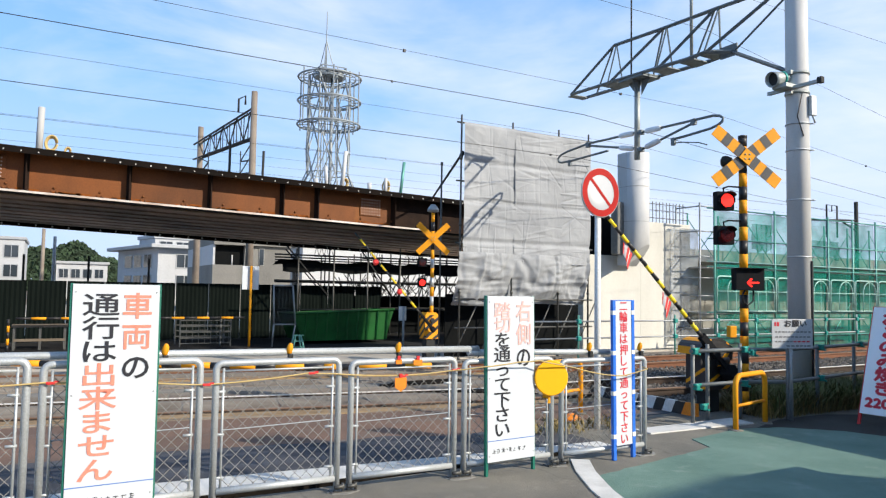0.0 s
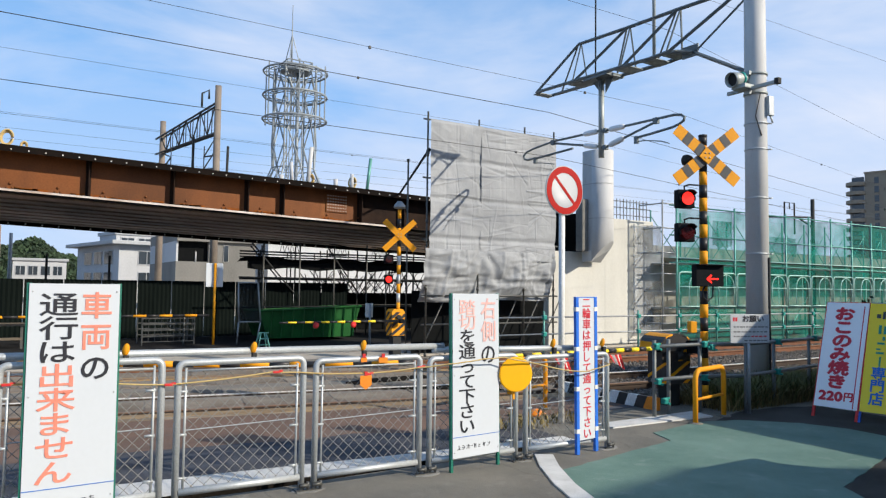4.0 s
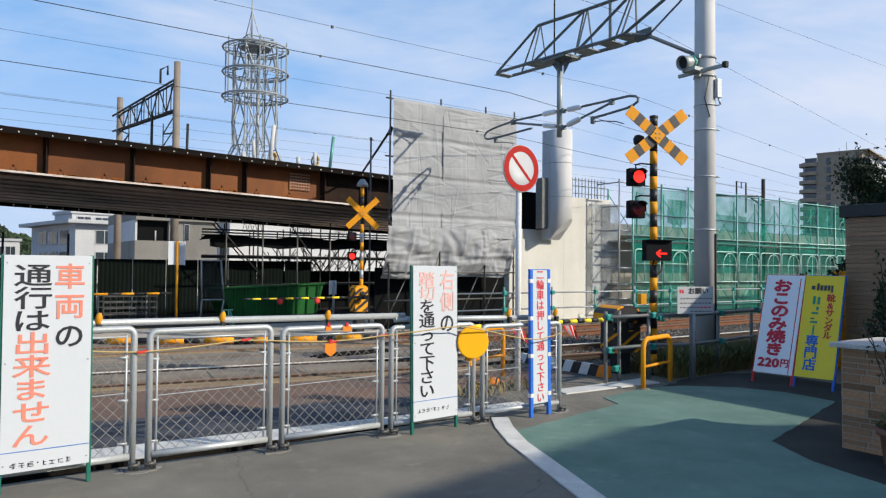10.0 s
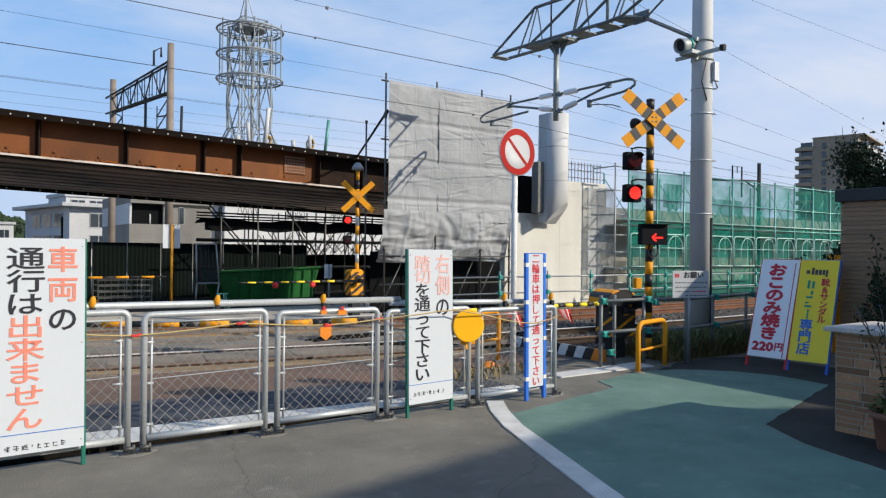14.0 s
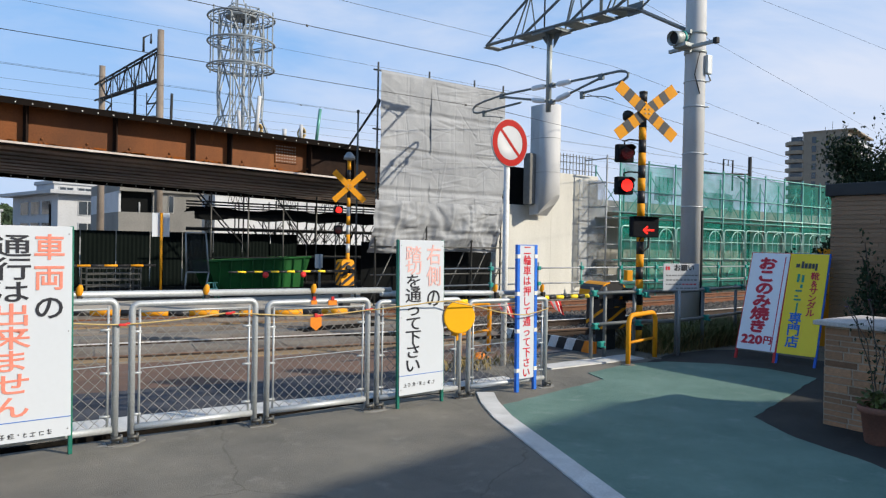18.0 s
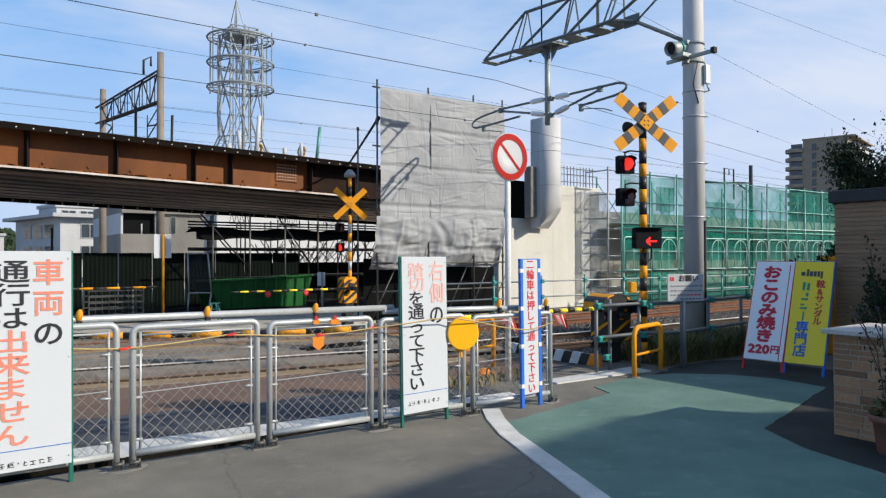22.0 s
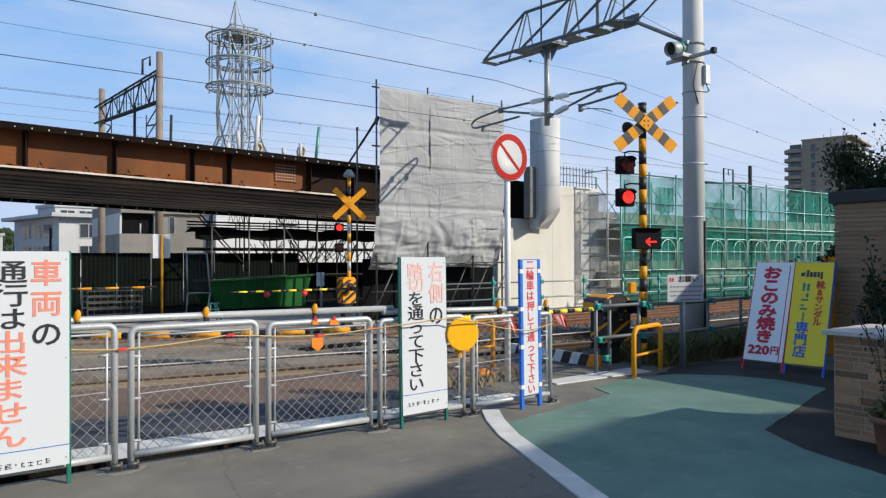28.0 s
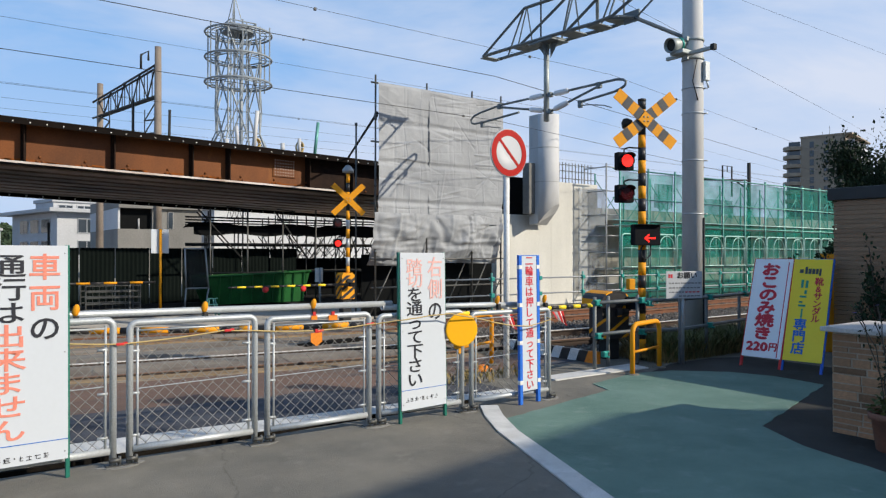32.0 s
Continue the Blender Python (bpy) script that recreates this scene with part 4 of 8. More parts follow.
def fallen_tag(x, y):
    bm = B()
    lathe(bm, [(0.12, 0.0), (0.12, 0.02), (0.085, 0.03), (0.06, 0.06), (0.03, 0.075)], 12, (x, y, 0.0))
    solid("traffic_cone", bm, ORANGE, "small orange plastic cone standing behind the fence", "cone")


fallen_tag(5.62, 6.92)


# ---- no-entry sign ----
def no_entry():
    x, y = 5.53, 6.36
    th = thing("road_sign", pose(x, y, 0, 0, 0, 1), "round white no-entry sign with red ring on white pole", "sign")
    bm = B()
    tube(bm, (0, 0, 0), (0, 0, 2.95), 0.036, 14)
    part("pole", bm, WHITE_PAINT, th)
    zc = 2.68
    for nm, prof, mt in (("plate", [(0.0, 0.0), (0.288, 0.0), (0.29, 0.006), (0.28, 0.012), (0.0, 0.012)], SIGN_WHITE), ("ring", [(0.203, 0.0125), (0.203, 0.0155), (0.277, 0.0155), (0.277, 0.0125)], SIGN_RED)):
        bm = B()
        if nm == "plate":
            lathe(bm, prof, 40, m=pose(0, -0.035, zc, 90, 0, 0))
        else:
            n = 48
            P = [[bm.verts.new((r * math.cos(k * math.tau / n), r * math.sin(k * math.tau / n), z)) for k in range(n)] for r, z in prof]
            for A, C in zip(P, P[1:] + P[:1]):
                for k in range(n):
                    bm.faces.new((A[k], A[(k + 1) % n], C[(k + 1) % n], C[k]))
            bmesh.ops.transform(bm, matrix=pose(0, -0.035, zc, 90, 0, 0), verts=bm.verts[:])
        part(nm, bm, mt, th)
    bm = B()
    bx(bm, -0.208, 0.208, -0.018, 0.018, 0.0125, 0.0152, m=pose(0, -0.035, zc, 90, 0, 0) @ pose(0, 0, 0, 0, 0, -45))
    part("slash", bm, SIGN_RED, th)
    bm = B()
    for z in (zc - 0.15, zc + 0.15):
        bx(bm, -0.05, 0.05, -0.034, 0.036, z - 0.018, z + 0.018)
    part("clamp", bm, GALV, th)


no_entry()


def hoop(x0, y0, x1, y1, h, label):
    th = thing("hoop_barrier", pose(x0, y0, 0, 0, 0, math.degrees(math.atan2(y1 - y0, x1 - x0))), label, "barrier", "yellow hoop barriers")
    w = math.hypot(x1 - x0, y1 - y0)
    c = 0.12
    bm = B()
    bent(bm, [(0, 0, 0), (0, 0, h - c)] + arc((c, 0, h - c), c, 180, 90, 6, (1, 0, 0), (0, 0, 1))[1:] + arc((w - c, 0, h - c), c, 90, 0, 6, (1, 0, 0), (0, 0, 1)) + [(w, 0, 0)], 0.03, 12)
    part("hoop", bm, YELLOW, th)
    bm = B()
    tube(bm, (0.028, 0, h * 0.45), (w - 0.028, 0, h * 0.45), 0.018, 10)
    part("crossbar", bm, YELLOW, th)
    for xx in (0, w):
        bm = B()
        lathe(bm, [(0.085, 0.0), (0.085, 0.012), (0.04, 0.02), (0.032, 0.02)], 16, (xx, 0, 0))
        part("base_plate", bm, ASPHALT, th)


hoop(6.90, 5.60, 7.63, 5.76, 0.615, "yellow steel hoop barrier at the footway's edge")
hoop(5.35, 7.0, 6.0, 7.2, 0.68, "yellow steel hoop barrier behind the fence")


# ---- crossing signals ----
LENSES = []          # (moving lens, True if it is the upper lamp of the near post or the lower of the far one)


def banded_pole(th, h, r, bands, z0=0.0, first=True, pale=0.0):
    """A round post in separate yellow and black bands."""
    z, k = z0, 0
    while z < h - 0.01:
        z2 = min(h, z + bands)
        bm = B()
        tube(bm, (0, 0, z), (0, 0, z2), r, 16)
        part("band", bm, YELLOW if (k % 2 == 0) == first else (GALV if z2 < pale else BLACK_PAINT), th)
        z, k = z2, k + 1


def crossbuck(th, z, y, half, rise, w, mt_a, mt_b):
    """Two crossed boards in yellow with dark bands."""
    L = math.hypot(half, rise)
    a = math.degrees(math.atan2(rise, half))
    for s, yy in ((1, y), (-1, y - 0.012)):
        bm = B()
        bx(bm, -L, L, -0.005, 0.005, -w / 2, w / 2, bevel=0.002)
        board = part("board", bm, mt_a, th, m=pose(0, yy, z, 0, -s * a, 0))
        if mt_b:
            for u in (-0.62, -0.225, 0.225, 0.62):
                bm = B()
                bx(bm, L * u - 0.055, L * u + 0.055, -0.0075, -0.0052, -w / 2 + 0.002, w / 2 - 0.002)
                part("dark_band", bm, mt_b, board)
    for dx, dz in ((0.03, 0.03), (-0.03, 0.03), (0.03, -0.03), (-0.03, -0.03)):
        bm = B()
        lathe(bm, [(0.011, 0), (0.011, 0.006), (0.004, 0.009)], 8, m=pose(dx, y - 0.034, z + dz, 90, 0, 0))
        part("bolt", bm, GALV_DULL, th)


def signal_lamp(th, x, y, z, s, first):
    """A round red lamp in a square backboard with a hood; its lens turns on a spindle between a lit and a dark face."""
    bm = B()
    bx(bm, -0.1 * s, 0.1 * s, 0.0, 0.09 * s, -0.1 * s, 0.1 * s, bevel=0.015 * s)
    body = part("lamp", bm, LAMP_BODY, th, "black lamp housing", m=pose(x, y, z))
    bm = B()
    n = 16
    for r0, y0, r1, y1 in ((0.088, 0.0, 0.086, -0.15),):
        ring = []
        for k in range(n + 1):
            a = radians(-15 + 210 * k / n)
            ring.append([bm.verts.new((math.cos(a) * rr * s, yy * s, math.sin(a) * rr * s)) for rr, yy in ((0.09, 0.0), (0.09, -0.10 if 25 < math.degrees(a) < 155 else -0.035), (0.084, -0.10 if 25 < math.degrees(a) < 155 else -0.035), (0.084, 0.0))])
        for A, C in zip(ring, ring[1:]):
            for k in range(4):
                bm.faces.new((A[k], A[(k + 1) % 4], C[(k + 1) % 4], C[k]))
    part("hood", bm, LAMP_BODY, body)
    bm = B()
    n = 24
    rims = []
    for yy, rr, mi in ((-0.006, 0.070, 0), (0.006, 0.074, 1)):
        c = bm.verts.new((0, yy * 1.5 * s, 0))
        rim = [bm.verts.new((rr * s * math.cos(k * math.tau / n), yy * s, rr * s * math.sin(k * math.tau / n))) for k in range(n)]
        rims.append(rim)
        for k in range(n):
            f = bm.faces.new((c, rim[k], rim[(k + 1) % n]))
            f.material_index = mi
    for k in range(n):
        f = bm.faces.new((rims[0][k], rims[0][(k + 1) % n], rims[1][(k + 1) % n], rims[1][k]))
        f.material_index = 1
    lens = part("lens", bm, [LAMP_LIT, LAMP_OFF], body, "round red lens", m=pose(0, -0.03 * s, 0))
    LENSES.append((lens, first, s))
    bm = B()
    bent(bm, [(0, 0.05, 0.1 * s), (0, 0.06, 0.14 * s), (0.06 * s, 0.06, 0.16 * s), (-x, -y + 0.0, 0.16 * s)], 0.012, 6)
    part("lamp_arm", bm, LAMP_BODY, body)
    return body


def near_signal():
    th = thing("crossing_signal", pose(8.03, 6.35, 0, 0, 0, -22), "yellow and black level crossing signal with crossbuck and red lamps", "crossing signal", "crossing signals")
    banded_pole(th, 3.50, 0.053, 0.1785, -0.070, False)
    bm = B()
    tube(bm, (0, 0, 3.501), (0, 0, 3.64), 0.055, 16)
    lathe(bm, [(0.058, 3.62), (0.058, 3.65), (0.0, 3.665)], 16)
    part("cap", bm, BLACK_PAINT, th, "black pole cap")
    bm = B()
    bx(bm, -0.083, 0.083, -0.118, -0.106, 3.35 - 0.083, 3.35 + 0.083, m=Matrix.Translation((0, 0, 3.35)) @ pose(0, 0, 0, 0, 38, 0) @ Matrix.Translation((0, 0, -3.35)), bevel=0.002)
    part("centre_plate", bm, YELLOW, th)
    crossbuck(th, 3.35, -0.085, 0.44, 0.345, 0.165, YELLOW, GREY_BAND)
    signal_lamp(th, -0.30, -0.10, 2.76, 1.24, True)
    signal_lamp(th, -0.30, -0.10, 2.31, 1.24, False)
    bm = B()
    lathe(bm, [(0.02, 0.1), (0.06, 0.06), (0.085, 0.0), (0.08, -0.005), (0.0, -0.005)], 16, m=pose(-0.2, 0.05, 3.3, 60, 0, -60))
    part("bell", bm, STEEL_DARK, th, "dark warning bell")
    bm = B()
    bx(bm, -0.2, 0.2, -0.06, 0.06, -0.145, 0.145, bevel=0.015)
    box = part("direction_indicator", bm, LAMP_BODY, th, "black box with lit red arrow", m=pose(-0.02, -0.13, 1.74))
    for nm, q in (("visor", [(-0.2, 0.2, -0.12, -0.06, 0.135, 0.145)]),):
        bm = B()
        for c in q:
            bx(bm, *c)
        part(nm, bm, LAMP_BODY, box)
    bm = B()
    for c, a in (((-0.0, 0.0), 0), ((-0.055, 0.025), 40), ((-0.055, -0.025), -40)):
        l = 0.075 if a == 0 else 0.042
        bx(bm, -l, l, -0.002, 0.0, -0.011, 0.011, m=pose(c[0] + 0.045, -0.062, c[1] - 0.045, 0, -a, 0))
    part("arrow", bm, LAMP_LIT, box, "glowing red arrow")
    bm = B()
    bent(bm, [(0.0, -0.06, 1.63), (-0.07, -0.1, 1.55), (-0.07, -0.1, 1.45), (0.0, -0.09, 1.40), (0.07, -0.1, 1.46), (0.08, -0.09, 1.6)], 0.012, 6)
    part("cable_loop", bm, WIRE, th)
    bm = B()
    bx(bm, -0.22, -0.13, -0.05, 0.05, 0.98, 1.13, bevel=0.01)
    part("junction_box", bm, YELLOW, th, "small yellow junction box")
    bm = B()
    lathe(bm, [(0.11, 0.0), (0.11, 0.02), (0.07, 0.03)], 16)
    part("base_plate", bm, STEEL_DARK, th)


near_signal()


def far_signal():
    th = thing("crossing_signal", pose(7.21, 13.5, 0, 0, 0, -22), "far level crossing signal with plain yellow crossbuck", "crossing signal", "crossing signals")
    banded_pole(th, 3.23, 0.04, 0.2, 0.0, False, 2.3)
    crossbuck(th, 2.635, -0.08, 0.33, 0.31, 0.125, YELLOW, None)
    signal_lamp(th, -0.22, -0.1, 2.12, 0.95, False)
    signal_lamp(th, -0.22, -0.1, 1.69, 0.95, True)
    bm = B()
    lathe(bm, [(0.05, 0.0), (0.13, 0.02), (0.12, 0.08), (0.05, 0.17), (0.0, 0.18)], 16, (0, 0, 3.21))
    part("bell", bm, GALV_DULL, th, "grey bell on the pole top")


far_signal()


def gate_machine(x, y, base, label, s=1.0, wide=0.25, stripe=0.055, deep=0.2, ground=None, bands=None):
    """The barrier's drive cabinet in slanting black and yellow bands on a post."""
    th = thing("barrier_machine", pose(x, y, 0), label, "barrier machine", "barrier machines")
    bm = B()
    bx(bm, -0.1, 0.1, -0.1, 0.1, 0.0, base, bevel=0.01)
    part("pedestal", bm, STEEL_DARK, th)
    w, d, h, c = wide * s, deep * s, 0.62 * s, 0.05
    bm = B()
    prof = [(-w, base), (w, base), (w, base + h - c), (w - c, base + h), (-w + c, base + h), (-w, base + h - c)]
    a = [bm.verts.new((px, -d, pz)) for px, pz in prof]
    b = [bm.verts.new((px, d, pz)) for px, pz in prof]
    bm.faces.new(a)
    bm.faces.new(b[::-1])
    for k in range(6):
        bm.faces.new((a[k], b[k], b[(k + 1) % 6], a[(k + 1) % 6]))
    cab = part("cabinet", bm, ground or BLACK_PAINT, th)
    # slanting bands laid on the front and on the side
    lo_z, hi_z = base + 0.005, base + h - c - 0.005

    def clipped(poly_, z_, keep_above):
        out = []
        for p, q in zip(poly_, poly_[1:] + poly_[:1]):
            ip, iq = (p[1] >= z_) == keep_above, (q[1] >= z_) == keep_above
            if ip:
                out.append(p)
            if ip != iq:
                u_ = (z_ - p[1]) / (q[1] - p[1])
                out.append((p[0] + (q[0] - p[0]) * u_, z_))
        return out

    for z0 in ((-0.12, 0.08, 0.28, 0.48) if bands else (-0.12, 0.16)):
        for face in (0, 1):
            u = w if face == 0 else d
            lo, hi = base + z0 * s - 0.10 * s, base + z0 * s + 0.16 * s
            t = stripe * s
            q = clipped(clipped([(-u, lo), (u, hi), (u, hi + t), (-u, lo + t)], lo_z, True), hi_z, False)
            if len(q) < 3:
                continue
            bm = B()
            if face == 0:
                vs = [[bm.verts.new((p, yy, zz)) for p, zz in q] for yy in (-d - 0.003, -d)]
            else:
                vs = [[bm.verts.new((xx, -p, zz)) for p, zz in q] for xx in (-w - 0.003, -w)]
            bm.faces.new(vs[0])
            bm.faces.new(vs[1][::-1])
            n = len(q)
            for k in range(n):
                bm.faces.new((vs[0][k], vs[1][k], vs[1][(k + 1) % n], vs[0][(k + 1) % n]))
            part("slanting_band", bm, bands or YELLOW, cab)
    bm = B()
    tube(bm, (0, -d - 0.05, base + h * 0.7), (0, d + 0.02, base + h * 0.7), 0.05, 12)
    part("shaft", bm, STEEL_DARK, th)
    if wide < 0.2:
        return th
    bm = B()
    bx(bm, w, w + 0.12, -0.09, 0.09, base + h * 0.35, base + h * 0.8, bevel=0.015)
    part("gear_box", bm, STEEL_DARK, th)
    bm = B()
    tube(bm, (-0.12, -d - 0.02, base + h * 0.7), (0.12, -d - 0.02, base + h * 0.7), 0.07, 12)
    part("hub", bm, BLACK_PAINT, th)
    return th


PIVOT_NEAR, PIVOT_FAR = (-0.25, -0.32, 0.80), (-0.14, -0.27, 0.82)
MACHINE_NEAR = gate_machine(7.72, 6.68, 0.30, "black and yellow banded barrier machine beside the track", 0.86)
MACHINE_FAR = gate_machine(7.16, 13.52, 0.5, "far black and yellow banded barrier machine", 0.9, 0.17, 0.085, 0.15, YELLOW, BLACK_PAINT)


def machine_hood(machine):
    """The arched weather hood over the near machine, in slanting yellow and black bands."""
    n = 12
    prof = [(-0.13 - 0.29 * math.cos(math.pi * k / n), 0.78 + 0.19 * math.sin(math.pi * k / n) ** 0.7) for k in range(n + 1)]
    d0, d1, skew = -0.24, 0.22, 0.10
    for k in range(n):
        bm = B()
        (xa, za), (xb, zb) = prof[k], prof[k + 1]
        vs = [[bm.verts.new((x + dx, y, z + up)) for x, z in ((xa, za), (xb, zb))] for y, dx in ((d0, 0.0), (d1, skew)) for up in (0.0, -0.02)]
        a, b, c, d = vs
        for q in ((a[0], a[1], c[1], c[0]), (b[0], d[0], d[1], b[1]), (a[0], b[0], b[1], a[1]), (c[0], c[1], d[1], d[0]), (a[0], c[0], d[0], b[0]), (a[1], b[1], d[1], c[1])):
            bm.faces.new(q)
        part("hood_band", bm, YELLOW if k in (0, 3, 4, 9) else BLACK_PAINT, machine, "banded hood")
    for y in (d0 + 0.012, d1 - 0.012):
        bm = B()
        sk = skew if y > 0 else 0.0
        lo = [bm.verts.new((x + sk, y - 0.006, z - 0.022)) for x, z in prof]
        hi = [bm.verts.new((x + sk, y + 0.006, z - 0.022)) for x, z in prof]
        bm.faces.new(lo)
        bm.faces.new(hi[::-1])
        for k in range(n + 1):
            j = (k + 1) % (n + 1)
            bm.faces.new((lo[k], lo[j], hi[j], hi[k]))
        part("hood_end", bm, BLACK_PAINT, machine)
    bm = B()
    bx(bm, -0.40, 0.14, -0.235, -0.221, 0.60, 0.78, bevel=0.004)
    part("side_plate", bm, BLACK_PAINT, machine)
    bm = B()
    for u, v in (((-0.10, 0.61), (0.04, 0.77)),):
        q = [(u[0], u[1]), (u[0] + 0.09, u[1]), (v[0] + 0.09, v[1]), (v[0], v[1])]
        A_, C_ = [bm.verts.new((x, -0.2385, z)) for x, z in q], [bm.verts.new((x, -0.2352, z)) for x, z in q]
        bm.faces.new(A_)
        bm.faces.new(C_[::-1])
        for k in range(4):
            bm.faces.new((A_[k], C_[k], C_[(k + 1) % 4], A_[(k + 1) % 4]))
    part("yellow_band", bm, YELLOW, machine)
    bm = B()
    bx(bm, 0.16, 0.36, -0.12, 0.10, 0.66, 0.86, bevel=0.03)
    tube(bm, (0.26, -0.14, 0.79), (0.26, 0.12, 0.79), 0.075, 14)
    part("crank_housing", bm, BLACK_PAINT, machine, "black crank housing")


machine_hood(MACHINE_NEAR)


def barrier_arm(machine, pivot, length, n, r, flags, label, disc):
    th = new("arm")
    th.parent = machine
    th.matrix_basis = pose(*pivot)
    tagged(th, label)
    seg = (length - 0.3) / n
    for k in range(n):
        bm = B()
        tube(bm, (-0.3 - seg * k, 0, 0), (-0.3 - seg * (k + 1), 0, 0), r * (1 - 0.3 * k / n), 10, r * (1 - 0.3 * (k + 1) / n))
        part("band", bm, (YELLOW_BOARD if k % 2 else BLACK_PAINT), th)
    bm = B()
    if disc:
        bx(bm, -0.32, 0.10, -0.022, 0.022, -0.028, 0.028, bevel=0.008)
    else:
        bx(bm, -0.32, 0.08, -0.035, 0.035, -0.05, 0.05, bevel=0.01)
        bx(bm, 0.08, 0.55, -0.02, 0.02, -0.03, 0.03)
    part("root_arm", bm, LAMP_BODY, th)
    bm = B()
    if disc:
        bx(bm, 0.09, 0.20, -0.05, 0.05, -0.05, 0.04, bevel=0.012)
    else:
        bx(bm, 0.32, 0.52, -0.09, 0.09, -0.09, 0.075, bevel=0.012)
    part("counterweight", bm, LAMP_BODY, th)
    for f in flags:
        if disc:
            bm = B()
            lathe(bm, [(0.0, -0.02), (0.06, -0.012), (0.06, 0.012), (0.0, 0.02)], 16, m=pose(-f, -0.02, -0.06, 90, 0, 0))
            part("lamp_disc", bm, TAG_RED, th, "red warning disc")
        else:
            for k in range(5):
                bm = B()
                x0, x1 = -f + 0.2 * k / 5, -f + 0.2 * (k + 1) / 5
                z0 = -0.05
                vs = []
                for x in (x0, x1):
                    t = (x + f) / 0.2
                    for yy in (-0.012, -0.006):
                        vs.append(bm.verts.new((x, yy + 0.015 * math.sin(9 * t), z0)))
                        vs.append(bm.verts.new((x + 0.07, yy + 0.015 * math.sin(9 * t), z0 - 0.19 * (0.45 + 0.55 * t))))
                for q in ((0, 1, 5, 4), (2, 6, 7, 3), (0, 2, 3, 1), (4, 5, 7, 6), (0, 4, 6, 2), (1, 3, 7, 5)):
                    bm.faces.new([vs[i] for i in q])
                part("flag_stripe", bm, TAG_RED if k % 2 == 0 else WHITE_PAINT, th)
    return th


ARM_NEAR = barrier_arm(MACHINE_NEAR, PIVOT_NEAR, 2.64, 18, 0.028, (2.05, 1.19), "yellow and black barrier arm with red and white flags", False)
ARM_FAR = barrier_arm(MACHINE_FAR, PIVOT_FAR, 2.5, 13, 0.024, (0.97, 1.77), "far yellow and black barrier arm with red discs", True)


# ---- pipe railing, notice and weeds beside the track ----
def pipe_railing():
    th = thing("pipe_railing", pose(0, 0, 0), "grey steel pipe railing with teal clamps beside the track", "railing")
    for x, y, h in ((6.78, 6.10, 0.93), (7.08, 6.14, 0.93), (7.62, 6.1, 0.93), (8.10, 5.78, 0.9), (9.0, 5.98, 0.9), (10.2, 6.2, 0.9), (11.4, 6.35, 0.9)):
        bm = B()
        tube(bm, (x, y, -0.05), (x, y, h), 0.024, 8)
        part("post", bm, RAIL_GREY, th)
    for z in (0.86, 0.46):
        bm = B()
        bent(bm, [(6.7, 6.06, z), (7.62, 6.06, z), (8.1, 5.84, z), (9.0, 5.94, z), (12.2, 6.4, z)], 0.024, 8)
        part("rail", bm, RAIL_GREY, th)
    for x, y, z in ((7.62, 6.04, 0.86), (7.72, 6.0, 0.82), (7.62, 6.04, 0.44), (6.78, 6.05, 0.44), (6.9, 6.05, 0.2), (8.98, 5.92, 0.86), (8.98, 5.92, 0.46), (6.75, 6.05, 0.86), (10.2, 6.12, 0.86)):
        bm = B()
        bx(bm, x - 0.032, x + 0.032, y - 0.04, y + 0.03, z - 0.036, z + 0.036, bevel=0.014)
        tube(bm, (x - 0.06, y - 0.02, z + 0.03), (x + 0.06, y - 0.02, z + 0.03), 0.014, 6)
        tube(bm, (x + 0.03, y - 0.06, z - 0.03), (x + 0.03, y + 0.04, z - 0.03), 0.014, 6)
        part("clamp", bm, TEAL, th, "teal swivel clamp")


pipe_railing()


def small_notice():
    th = thing("notice_plate", pose(8.12, 5.70, 0, 0, 0, -18) @ pose(-0.03, 0, 0.13) @ Matrix.Diagonal((0.86, 1, 0.88, 1)), "pale grey notice plate with small writing on the railing", "sign")
    bm = B()
    bx(bm, -0.33, 0.33, -0.004, 0.004, 0.86, 1.27, bevel=0.006)
    part("plate", bm, NOTICE, th)
    lettering("お願い", 0.105, INK_BLACK, th, pose(0.05, -0.0065, 1.20, 90, 0, 0), squeeze=1.2, fat=0.0025)
    bars(th, [(-0.29, -0.26, 1.17, 1.225), (-0.25, -0.215, 1.17, 1.225)], INK_CRIMSON, -0.0045)
    rng = random.Random(3)
    for z in (1.09, 1.02, 0.955, 0.895):
        x = -0.28 if z > 0.9 else -0.1
        while x < 0.26:
            w = rng.uniform(0.025, 0.06)
            bars(th, [(x, x + w, z - 0.010, z + 0.010)], INK_CRIMSON if abs(z - 0.955) < 0.01 and x > -0.02 else NOTICE_INK, -0.0045)
            x += w + rng.uniform(0.012, 0.022)
    bm = B()
    tube(bm, (0, 0.03, -0.147), (0, 0.03, 1.2), 0.024, 8)
    part("post", bm, GALV_DULL, th)


small_notice()


